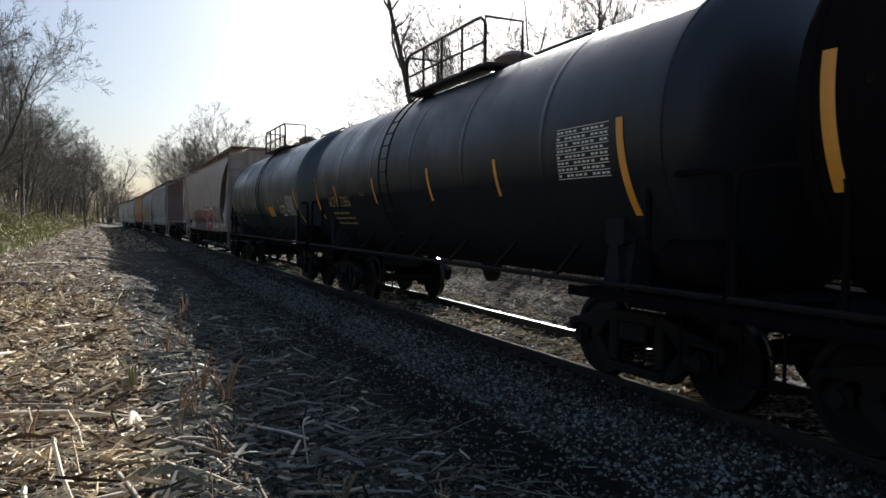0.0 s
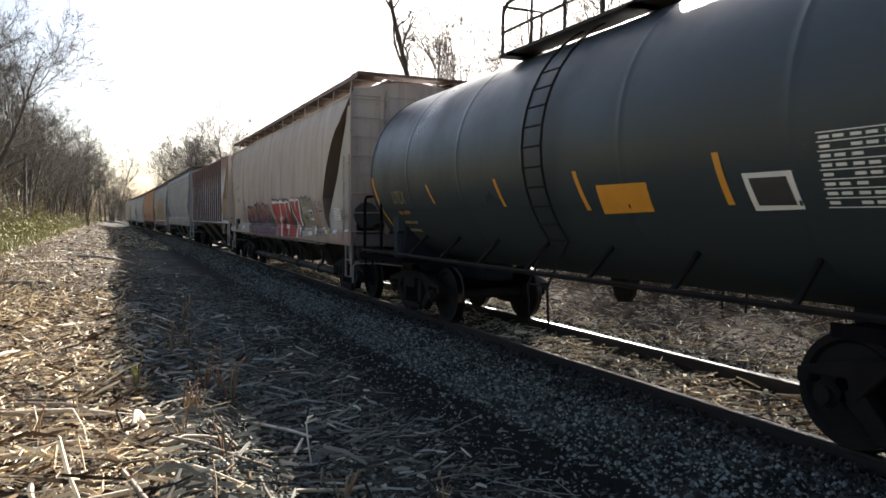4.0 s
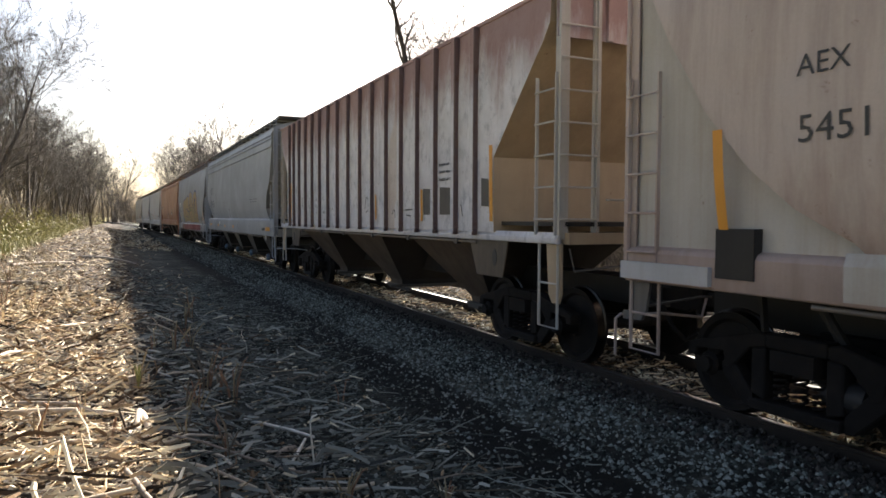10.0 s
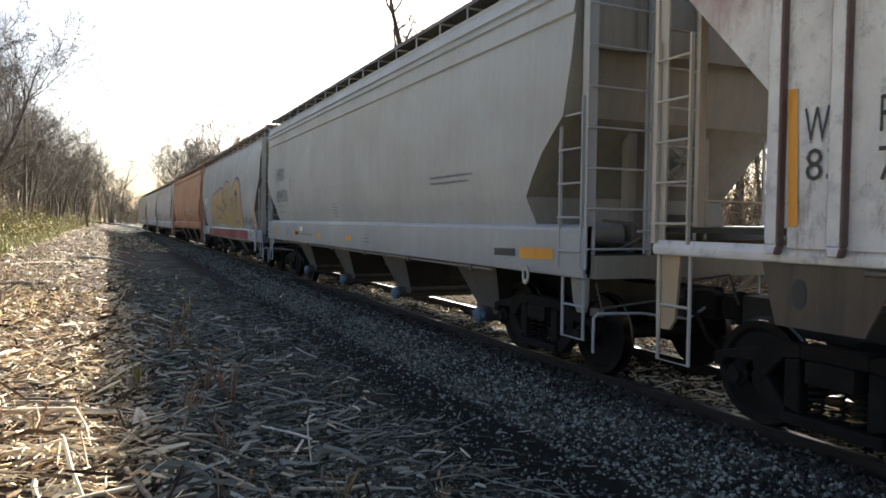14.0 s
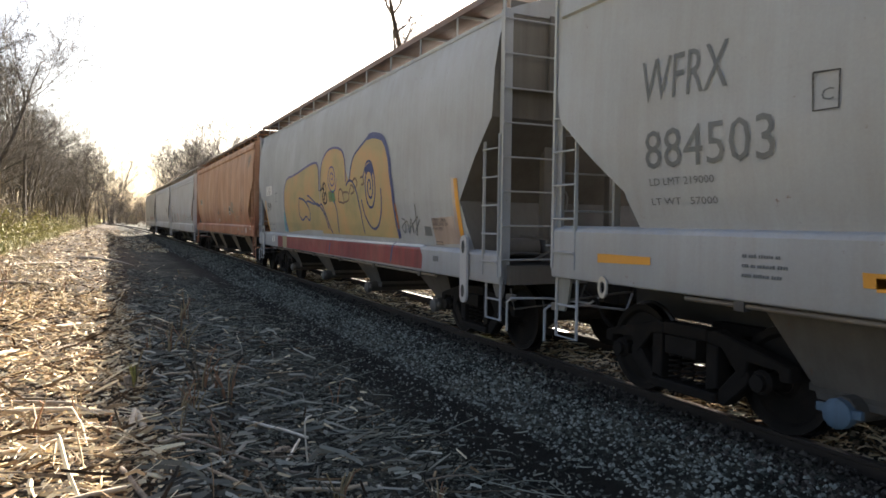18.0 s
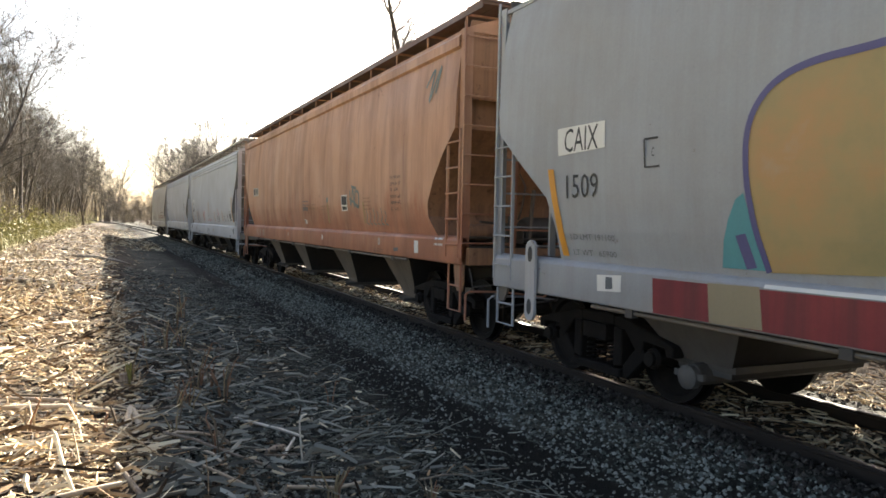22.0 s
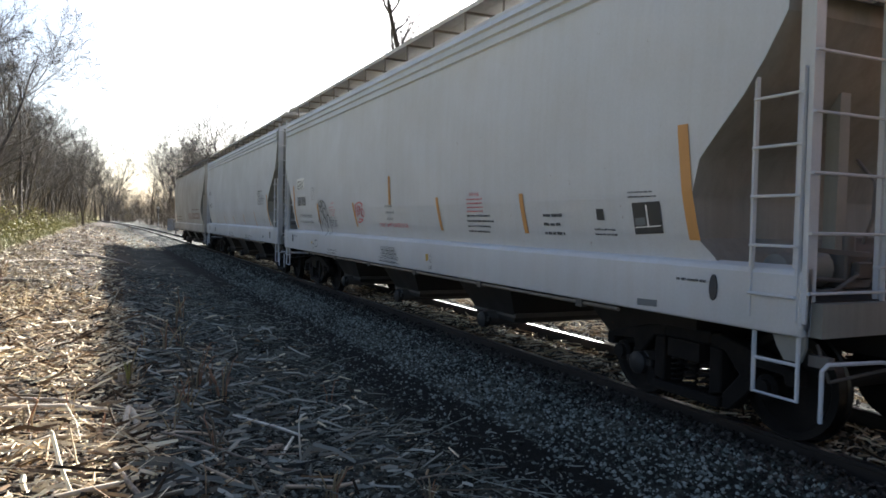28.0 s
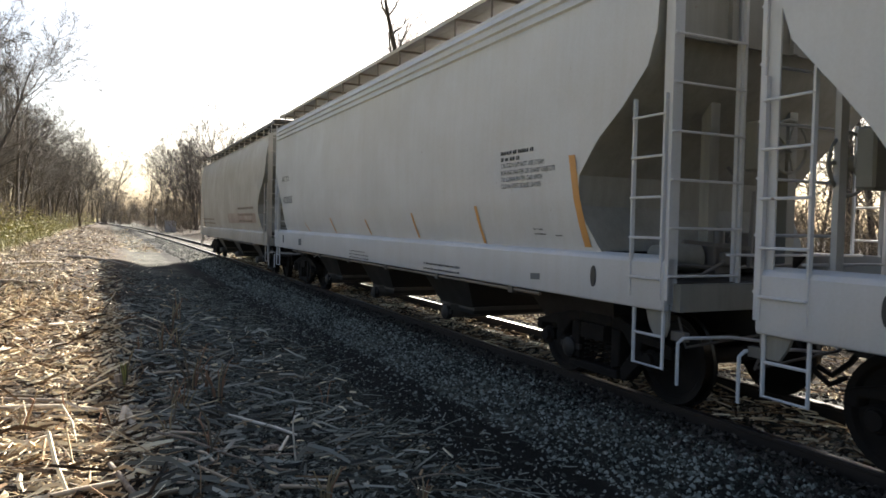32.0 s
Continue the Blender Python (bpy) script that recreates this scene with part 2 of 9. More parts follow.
M["wheel"] = rough_stuff("wheel_steel", ((0.2, (0.006, 0.005, 0.004)), (0.5, (0.011, 0.009, 0.008)), (0.8, (0.025, 0.019, 0.015))), 3.0, 0.7, 0.2, 0.006)
M["tread"] = rough_stuff("worn_wheel_tread", ((0.2, (0.03, 0.027, 0.025)), (0.8, (0.07, 0.065, 0.06))), 5.0, 0.3, 0, metal=1.0)
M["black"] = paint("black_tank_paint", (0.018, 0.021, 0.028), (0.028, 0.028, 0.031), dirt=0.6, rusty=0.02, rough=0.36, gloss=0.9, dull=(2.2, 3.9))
M["jet"] = paint("sooty_black_tank_paint", (0.007, 0.0065, 0.0085), (0.014, 0.012, 0.012), dirt=0.6, rusty=0.02, rough=0.55, gloss=0.0)
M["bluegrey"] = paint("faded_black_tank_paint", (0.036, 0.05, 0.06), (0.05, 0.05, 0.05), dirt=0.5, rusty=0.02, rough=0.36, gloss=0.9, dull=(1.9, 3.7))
M["tan"] = paint("weathered_tan_paint", (0.37, 0.285, 0.25), (0.18, 0.12, 0.098), dirt=0.6, rusty=0.14, fine_run=2.6, bleach=((0.45, 0.385, 0.345), 1.5, 4.2))


def peeling():
    """White paint that peels in tall flakes from red-brown primer."""
    m, t, b, co = blank("peeling_white_paint", 0.7)
    white = ramp_node(t, noise_node(t, co, 2.2, 6, 0.7), ((0.3, (0.46, 0.455, 0.48)), (0.7, (0.66, 0.655, 0.68))))
    sep = t.nodes.new("ShaderNodeSeparateXYZ")
    t.links.new(co, sep.inputs[0])

    def above(low, high, noise_out, share):
        """1 above the given heights, with an edge broken up by noise."""
        r = t.nodes.new("ShaderNodeMapRange")
        r.inputs["From Min"].default_value, r.inputs["From Max"].default_value = low, high
        t.links.new(sep.outputs[2], r.inputs["Value"])
        k = t.nodes.new("ShaderNodeMath")
        k.operation = "MULTIPLY_ADD"
        k.inputs[1].default_value = share
        t.links.new(noise_out, k.inputs[0])
        t.links.new(r.outputs[0], k.inputs[2])
        return k.outputs[0]

    c = mix_node(t, ramp_node(t, noise_node(t, co, 4.5, 9, 0.8, (1, 1, 0.7)), ((0.52, (0, 0, 0)), (0.62, (0.8, 0.8, 0.8)))), white, (0.3, 0.305, 0.34))
    tall = ramp_node(t, noise_node(t, co, 1.1, 8, 0.78, (2.6, 2.6, 0.55)), ((0.6, (0, 0, 0)), (0.68, (0.85, 0.85, 0.85))))
    c = mix_node(t, tall, c, (0.27, 0.2, 0.19))
    c = mix_node(t, ramp_node(t, noise_node(t, co, 0.75, 3, 0.5, (1, 1, 0.55)), ((0.62, (0, 0, 0)), (0.64, (0.55, 0.55, 0.55)))), c, (0.46, 0.37, 0.29))
    runs = ramp_node(t, noise_node(t, co, 1.0, 6, 0.75, (9, 9, 0.3)), ((0.58, (0, 0, 0)), (0.75, (0.8, 0.8, 0.8))))
    c = mix_node(t, runs, c, (0.2, 0.12, 0.105))
    c = mix_node(t, ramp_node(t, above(2.6, 5.2, noise_node(t, co, 1.3, 7, 0.72, (1.6, 1.6, 0.5)), 0.9), ((0.72, (0, 0, 0)), (1.0, (0.85, 0.85, 0.85)))), c, (0.24, 0.125, 0.11))
    spots = ramp_node(t, noise_node(t, co, 7.0, 8, 0.8), ((0.63, (0, 0, 0)), (0.68, (1, 1, 1))))
    c = mix_node(t, spots, c, (0.11, 0.05, 0.04))
    t.links.new(c, b.inputs["Base Color"])
    bump_to(t, b, noise_node(t, co, 3.0, 6, 0.7), 0.3, 0.01)
    return m


M["ribbed"] = peeling()
M["cream"] = paint("sooty_cream_paint", (0.42, 0.32, 0.21), (0.16, 0.115, 0.08), dirt=0.45, rusty=0.1, fine_run=2.2)
M["bayrust"] = paint("dusty_brown_bay_paint", (0.1, 0.076, 0.056), (0.035, 0.028, 0.023), dirt=0.85, rusty=0.1)
M["rib"] = paint("rusty_shaded_rib_paint", (0.14, 0.09, 0.085), (0.05, 0.028, 0.026), (0.08, 0.03, 0.022), dirt=0.8, rusty=0.4, streak=1.0)
# body paints darkened to carry the shade at the cars' ends
M["enddark"] = paint("shaded_dark_paint", (0.12, 0.112, 0.105), (0.06, 0.05, 0.044), dirt=0.5, rusty=0.15)
M["endgrey"] = paint("shaded_white_paint", (0.22, 0.22, 0.205), (0.12, 0.112, 0.098), dirt=0.5, rusty=0.0)
M["grey"] = paint("light_grey_paint", (0.42, 0.43, 0.45), (0.27, 0.25, 0.23), dirt=0.35, rusty=0.03)
M["grey2"] = paint("grey_hopper_paint", (0.325, 0.348, 0.385), (0.24, 0.225, 0.21), dirt=0.35, rusty=0.05)
M["orange"] = paint("faded_orange_paint", (0.42, 0.175, 0.1), (0.2, 0.085, 0.055), dirt=0.75, rusty=0.12, fine_run=2.4, bleach=((0.5, 0.29, 0.185), 1.6, 3.9))
M["rustend"] = paint("rusty_orange_end_paint", (0.36, 0.19, 0.105), (0.13, 0.07, 0.045), dirt=0.8, rusty=0.35)
M["white"] = paint("white_hopper_paint", (0.49, 0.505, 0.54), (0.385, 0.372, 0.355), dirt=0.25, rusty=0.0)
M["lastgrey"] = paint("dusty_grey_paint", (0.43, 0.415, 0.39), (0.29, 0.235, 0.17), dirt=0.5, rusty=0.06)
# end slope sheet of the tan car, its shade put into the colour
M["slope"] = paint("shaded_slope_paint", (0.13, 0.1, 0.082), (0.07, 0.055, 0.045), dirt=0.5, rusty=0.1)
M["bluecap"] = paint("faded_blue_cap_paint", (0.09, 0.16, 0.24), (0.06, 0.07, 0.08), dirt=0.6, rusty=0.1)
M["brown"] = paint("brown_primer", (0.15, 0.085, 0.06), (0.08, 0.055, 0.045), dirt=0.5, rusty=0.3)
M["dusk"] = paint("sooty_grey_primer", (0.075, 0.068, 0.062), (0.04, 0.034, 0.03), dirt=0.5, rusty=0.15)
M["gilt"] = rough_stuff("mottled_gold_spray_paint", ((0.3, (0.26, 0.235, 0.12)), (0.48, (0.36, 0.27, 0.13)), (0.62, (0.43, 0.26, 0.12)), (0.75, (0.4, 0.3, 0.2))), 1.1, 0.6, 0)
# black primer deepened for the shade under the cars and between bays
M["soot"] = paint("shaded_black_primer", (0.028, 0.026, 0.025), (0.015, 0.013, 0.012), dirt=0.5, rusty=0.05, gloss=0.3)
M["baytan"] = paint("dusty_tan_bay_paint", (0.19, 0.155, 0.12), (0.08, 0.062, 0.048), dirt=0.7, rusty=0.1, fine_run=3.0)
M["red"] = paint("red_sill_paint", (0.25, 0.03, 0.036), (0.09, 0.025, 0.028), dirt=0.75, rusty=0.1)
M["yellow"] = paint("yellow_reflective_tape", (0.66, 0.29, 0.03), (0.45, 0.21, 0.03), dirt=0.3, rusty=0.0, rough=0.4)
for key, c in dict(ink=(0.03, 0.03, 0.032), ivory=(0.72, 0.72, 0.7), gold=(0.45, 0.29, 0.05), rose=(0.55, 0.085, 0.1), navy=(0.04, 0.055, 0.17), teal=(0.09, 0.3, 0.34), dullteal=(0.16, 0.2, 0.19),
                   crimson=(0.42, 0.045, 0.04), flame=(0.5, 0.17, 0.03), slate=(0.12, 0.13, 0.14), ochre=(0.35, 0.245, 0.11), violet=(0.1, 0.095, 0.23), mossy=(0.2, 0.22, 0.1), dustgold=(0.3, 0.25, 0.16), jade=(0.1, 0.42, 0.25), amber=(0.5, 0.25, 0.075)).items():
    M[key] = paint(key + "_spray_paint", c, tuple(0.7 * v + 0.02 for v in c), dirt=0.3, rusty=0.0, rough=0.6)


def fading(name, stops, low, high):
    """Spray paint that fades from colour to colour with height."""
    m, t, b, co = blank(name, 0.6)
    sep = t.nodes.new("ShaderNodeSeparateXYZ")
    t.links.new(co, sep.inputs[0])
    r = t.nodes.new("ShaderNodeMapRange")
    r.inputs["From Min"].default_value, r.inputs["From Max"].default_value = low, high
    t.links.new(sep.outputs[2], r.inputs["Value"])
    c = ramp_node(t, r.outputs[0], stops)
    c = mix_node(t, ramp_node(t, noise_node(t, co, 6, 6, 0.7), ((0.5, (0, 0, 0)), (0.75, (1, 1, 1)))), c, (0.05, 0.03, 0.03))
    t.links.new(c, b.inputs["Base Color"])
    return m


M["fade"] = fading("fading_spray_paint", ((0.0, (0.095, 0.04, 0.095)), (0.4, (0.12, 0.032, 0.075)), (0.6, (0.25, 0.05, 0.035)), (0.9, (0.45, 0.2, 0.05))), 1.3, 2.3)
for key in ("iron", "wheel", "chip", "gravel", "oily", "dusty", "shadechip", "soil"):
    M[key].node_tree.nodes["Principled BSDF"].inputs["Specular IOR Level"].default_value = 0.2


# ---------------------------------------------------------------- mesh tools


def part(name, bm, material, parent=None, label="", smooth=0):
    """Links a bmesh as one mesh object under a thing or a part."""
    me = bpy.data.meshes.new(name)
    bm.to_mesh(me)
    bm.free()
    return part_of(name, me, material, parent, label, smooth)


def part_of(name, me, material, parent=None, label="", smooth=0):
    for m in material if isinstance(material, (list, tuple)) else [material]:
        me.materials.append(M[m] if isinstance(m, str) else m)
    if smooth:
        me.polygons.foreach_set("use_smooth", [True] * len(me.polygons))
        me.set_sharp_from_angle(angle=radians(smooth))
    return again(name, me, parent, label)


def again(name, me, parent=None, label="", at=None):
    ob = new(name, me)
    ob.parent = parent
    if at is not None:
        ob.matrix_basis = at
    if label:
        ob["label"] = label
    return ob


def thing(name, label, category, group="", kind="", at=None):
    ob = new(name)
    ob.empty_display_size = 0.2
    if at is not None:
        ob.matrix_basis = at
    return tagged(ob, label, category, group, kind)


def box(bm, x0, x1, y0, y1, z0, z1):
    v = [bm.verts.new((x, y, z)) for x in (x0, x1) for y in (y0, y1) for z in (z0, z1)]
    for f in ((0, 1, 3, 2), (4, 6, 7, 5), (0, 4, 5, 1), (2, 3, 7, 6), (0, 2, 6, 4), (1, 5, 7, 3)):
        bm.faces.new([v[i] for i in f])
    return v


def softened(bm, w=0.012, seg=1):
    bmesh.ops.bevel(bm, geom=[e for e in bm.edges if len(e.link_faces) == 2 and e.calc_face_angle(0) > 0.6], offset=w, segments=seg, affect="EDGES", clamp_overlap=True)
    return bm


def bar(bm, a, b, w, h=None, up=(0, 0, 1)):
    """A straight bar of section w x h from a to b."""
    a, b = Vector(a), Vector(b)
    d = (b - a).normalized()
    s = d.cross(Vector(up))
    s = s.normalized() if s.length > 1e-4 else d.orthogonal().normalized()
    u = s.cross(d).normalized()
    h = h or w
    ring = [[bm.verts.new(p + s * i * w / 2 + u * j * h / 2) for i, j in ((-1, -1), (1, -1), (1, 1), (-1, 1))] for p in (a, b)]
    for k in range(4):
        bm.faces.new((ring[0][k], ring[0][(k + 1) % 4], ring[1][(k + 1) % 4], ring[1][k]))
    bm.faces.new(ring[0][::-1])
    bm.faces.new(ring[1])


def tube(bm, pts, r, n=6):
    """A round rod bent along the points; r may be one radius or one for each point."""
    pts = [Vector(p) for p in pts]
    rs = r if isinstance(r, (list, tuple)) else [r] * len(pts)
    u = None
    rings = []
    for i, p in enumerate(pts):
        d = (pts[min(i + 1, len(pts) - 1)] - pts[max(i - 1, 0)]).normalized()
        u = d.orthogonal().normalized() if u is None else (u - d * u.dot(d)).normalized()
        w = d.cross(u)
        rings.append([bm.verts.new(p + (u * math.cos(a) + w * math.sin(a)) * rs[i]) for a in (math.tau * k / n for k in range(n))])
    for q, s in zip(rings, rings[1:]):
        for k in range(n):
            bm.faces.new((q[k], q[(k + 1) % n], s[(k + 1) % n], s[k]))
    bm.faces.new(rings[0][::-1])
    bm.faces.new(rings[-1])


def lathe(bm, prof, n=24, axis="x", centre=(0, 0, 0), half=False):
    """Turns a profile of (along, radius) about an axis through centre."""
    c = Vector(centre)
    ax = {"x": ((1, 0, 0), (0, 1, 0), (0, 0, 1)), "y": ((0, 1, 0), (0, 0, 1), (1, 0, 0)), "z": ((0, 0, 1), (1, 0, 0), (0, 1, 0))}[axis]
    e, f, g = (Vector(q) for q in ax)
    rings = []
    for a, r in prof:
        rings.append([bm.verts.new(c + e * a + (f * math.cos(t) + g * math.sin(t)) * r) for t in (math.tau * k / n for k in range(n))] if r > 1e-5 else [bm.verts.new(c + e * a)])
    for q, s in zip(rings, rings[1:]):
        for k in range(n):
            j = (k + 1) % n
            if len(q) == 1 and len(s) == 1:
                break
            bm.faces.new((q[0], s[j], s[k]) if len(q) == 1 else (q[k], q[j], s[0]) if len(s) == 1 else (q[k], q[j], s[j], s[k]))
    for ring in (rings[0][::-1], rings[-1]):
        if len(ring) > 1:
            bm.faces.new(ring)
    bmesh.ops.recalc_face_normals(bm, faces=bm.faces)


def plate(bm, outline, x0, x1, holes=()):
    """A plate with an outline of (y, z), from x0 to x1."""
    a = [bm.verts.new((x0, y, z)) for y, z in outline]
    b = [bm.verts.new((x1, y, z)) for y, z in outline]
    bm.faces.new(a)
    bm.faces.new(b[::-1])
    for i in range(len(a)):
        j = (i + 1) % len(a)
        bm.faces.new((a[i], b[i], b[j], a[j]))
    bmesh.ops.recalc_face_normals(bm, faces=bm.faces)


def mesh_of(name, verts, faces):
    me = bpy.data.meshes.new(name)
    me.from_pydata(verts, [], faces)
    me.update()
    return me


# ---------------------------------------------------------------- ground and track
NEAR_RAIL, GAUGE = 5.093, 1.505


def mid(y):
    """The track's middle line: straight, then a very slight bend."""
    return NEAR_RAIL + GAUGE / 2 - 0.000129 * np.maximum(np.asarray(y, float) - 15.0, 0.0) ** 2


def wave(x, y, s=1.0):
    x, y = np.asarray(x, float) * s, np.asarray(y, float) * s
    return (np.sin(1.7 * x + 0.6 * y + 1) + np.sin(-0.8 * x + 1.3 * y + 2.2) + np.sin(2.9 * x - 1.9 * y) * 0.5 + np.sin(0.37 * x + 0.31 * y + 4)) / 3.5


def ground_z(x, y):
    x, y = np.broadcast_arrays(np.asarray(x, float), np.asarray(y, float))
    off = x - mid(y)
    prof_x = [-400, -60, -20, -9, -6.6, -5.4, -4.4, -3.0, -2.2, -1.5, -0.86, -0.8, -0.6, 0.6, 0.9, 1.5, 2.4, 3.6, 6, 10, 16, 60, 400]
    prof_z = [1.5, 0.8, 0.45, 0.3, 0.16, 0.02, -0.26, -0.34, -0.28, -0.14, -0.085, -0.14, -0.176, -0.172, -0.165, -0.165, -0.34, -0.4, -0.25, 0.1, 0.4, 1.0, 2.0]
    z = np.interp(off, prof_x, prof_z)
    soft = np.clip((np.abs(off) - 1.6) / 2.5, 0, 1)
    mound = 0.19 * np.exp(-((x - 0.1) / 0.85) ** 2) * np.clip((6.6 - y) / 2.2, 0, 1) * np.clip((y - 1.2) / 1.5, 0, 1)
    return z + mound + soft * (0.05 * wave(x, y, 1.0) + 0.022 * wave(x, y, 4.3)) + np.clip((np.abs(off) - 8) / 30, 0, 1) * 0.2 * wave(x, y, 0.12)


def graded(parts):
    out = []
    for a, b, step in parts:
        out += list(np.arange(a, b, step))
    return np.array(out + [parts[-1][1]])


def build_ground():
    xs = graded(((-900, -60, 60), (-60, -14, 4), (-14, -4, 0.8), (-4, 12, 0.22), (12, 30, 2), (30, 900, 60)))
    ys = graded(((-500, -20, 40), (-20, 2, 1.5), (2, 22, 0.22), (22, 60, 0.8), (60, 200, 4), (200, 1500, 60)))
    gx, gy = np.meshgrid(xs, ys)
    z = ground_z(gx, gy)
    v = np.stack([gx, gy, z], -1).reshape(-1, 3)
    n, k = len(xs), np.arange((len(ys) - 1) * (len(xs) - 1))
    a = k // (n - 1) * n + k % (n - 1)
    me = mesh_of("ground", v.tolist(), np.stack([a, a + 1, a + n + 1, a + n], -1).tolist())
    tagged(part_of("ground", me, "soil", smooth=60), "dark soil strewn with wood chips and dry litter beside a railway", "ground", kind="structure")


def scatter(name, label, category, xy, size, flat, material, seed, lift=0.3, group=""):
    """Many small stones, each an uneven double pyramid, as one object."""
    rng = np.random.default_rng(seed)
    n = len(xy)
    base = np.array([(1, 0, 0), (0.1, 1, 0), (-1, 0.1, 0), (0, -1, 0), (0.2, 0.1, 1), (0, 0, -1)])
    v = base[None] * rng.uniform(0.6, 1.25, (n, 6, 1)) * np.stack([size, size * rng.uniform(0.55, 1, n), size * flat], -1)[:, None]
    a = rng.uniform(0, math.tau, n)
    c, s = np.cos(a)[:, None], np.sin(a)[:, None]
    tilt = rng.normal(0, 0.35, n)[:, None]
    x, y, z = v[..., 0] * c - v[..., 1] * s, v[..., 0] * s + v[..., 1] * c, v[..., 2] + v[..., 0] * tilt
    g = ground_z(xy[:, 0], xy[:, 1])[:, None] + (size * flat * lift)[:, None]
    v = np.stack([x + xy[:, :1], y + xy[:, 1:], z + g], -1).reshape(-1, 3)
    f = np.array([(0, 1, 4), (1, 2, 4), (2, 3, 4), (3, 0, 4), (1, 0, 5), (2, 1, 5), (3, 2, 5), (0, 3, 5)])
    f = (f[None] + 6 * np.arange(n)[:, None, None]).reshape(-1, 3)
    return tagged(part_of(name, mesh_of(name, v.tolist(), f.tolist()), material), label, category, group, "stuff")


def rail_mesh(offset):
    ys = graded(((-60, 20, 10), (20, 120, 5), (120, 420, 10)))
    prof = ((-0.07, -0.172), (-0.07, -0.155), (-0.012, -0.14), (-0.012, -0.045), (-0.036, -0.034), (-0.036, -0.006), (-0.028, 0), (0.028, 0), (0.036, -0.006), (0.036, -0.034), (0.012, -0.045), (0.012, -0.14), (0.07, -0.155), (0.07, -0.172))
    n = len(prof)
    v, f, mats = [], [], []
    for i, y in enumerate(ys):
        x0 = float(mid(y)) + offset
        v += [(x0 + a, y, b) for a, b in prof]
        if i:
            for k in range(n - 1):
                f.append((n * (i - 1) + k, n * (i - 1) + k + 1, n * i + k + 1, n * i + k))
                mats.append(1 if k in (5, 6, 7) else 0)
    f += [tuple(range(n)), tuple(range(n * (len(ys) - 1), n * len(ys)))[::-1]]
    me = mesh_of("rail", v, f)
    me.polygons.foreach_set("material_index", mats + [0, 0])
    bm = bmesh.new()
    bm.from_mesh(me)
    bmesh.ops.recalc_face_normals(bm, faces=bm.faces)
    bm.to_mesh(me)
    bm.free()
    return me


def build_track():
    track = thing("railway_track", "rusty rails with polished heads on weathered wooden sleepers", "railway track", kind="structure")
    for side in (-1, 1):
        part_of("rail", rail_mesh(side * GAUGE / 2), ("rail", "railtop"), track)
    rng = random.Random(5)
    bm = bmesh.new()
    box(bm, -1.3, 1.3, -0.115, 0.115, -0.36, -0.18)
    softened(bm, 0.014)
    tie = bpy.data.meshes.new("sleeper")
    bm.to_mesh(tie)
    bm.free()
    tie.materials.append(M["tie"])
    bm = bmesh.new()
    for s in (-1, 1):
        x = s * GAUGE / 2
        box(bm, x - 0.17, x + 0.17, -0.09, 0.09, -0.182, -0.171)
        for dx in (-0.095, 0.095):
            box(bm, x + dx - 0.02, x + dx + 0.02, -0.05, -0.025, -0.172, -0.14)
            box(bm, x + dx - 0.02, x + dx + 0.02, 0.03, 0.055, -0.172, -0.14)
    plates = bpy.data.meshes.new("tie_plate")
    bm.to_mesh(plates)
    bm.free()
    plates.materials.append(M["rail"])
    far = bmesh.new()
    y = -6.0
    while y < 330:
        jog, dx, dz = rng.uniform(-2.5, 2.5), rng.uniform(-0.07, 0.07), rng.uniform(-0.012, 0.012)
        if y < 62:
            s = again("sleeper", tie, track, at=pose(float(mid(y)) + dx, y, dz, 0, 0, jog))
            again("tie_plate", plates, s, at=pose(-dx, 0, -dz))
        else:
            x0 = float(mid(y)) + dx
            box(far, x0 - 1.3, x0 + 1.3, y - 0.115, y + 0.115, -0.36, -0.18 + dz)
        y += 0.53 + rng.uniform(-0.03, 0.03)
    tagged(part("distant_sleepers", far, "tie", track), kind="stuff")
    rng = np.random.default_rng(3)

    def band(n, a, b, y0, y1, power=1.0):
        y = y0 + (y1 - y0) * rng.uniform(0, 1, n) ** power
        return np.stack([mid(y) + rng.uniform(a, b, n), y], -1)

    xy = np.concatenate([band(15000, -2.3, -1.15, 1.5, 22, 1.3), band(5000, -2.3, -1.15, -8, 1.5), band(2600, -3.0, -2.2, 1.5, 22, 1.3), band(1800, -4.6, -2.9, 1.5, 22, 1.3), band(5000, -2.5, -0.85, 22, 75, 1.4)])
    size = (0.01 + 0.024 * rng.uniform(0, 1, len(xy)) ** 1.8) * np.where(xy[:, 1] > 22, 1.6, 1)
    scatter("ballast_stones", "grey crushed stone sloping down from the near rail", "gravel", xy, size, 0.75, "gravel", 11)
    xy = np.concatenate([band(6000, -1.5, -0.84, 1.5, 30, 1.2), band(6500, 0.85, 4.5, 2, 40, 1.2)])
    scatter("track_stones", "dusty tan crushed stone between the rails", "gravel", band(9000, -0.7, 0.7, 2, 30, 1.2), 0.015 + 0.025 * rng.uniform(0, 1, 9000), 0.7, "dusty", 13)
    scatter("track_stones", "grey crushed stone beside and beyond the rails", "gravel", xy, rng.uniform(0.015, 0.04, len(xy)), 0.75, "oily", 12)


build_ground()
build_track()

# ---------------------------------------------------------------- rolling stock
# A car's own space: x to the right of the track's way, y towards its rear, z from the rail's top.
WHEEL_R = 0.457
SHARED = {}


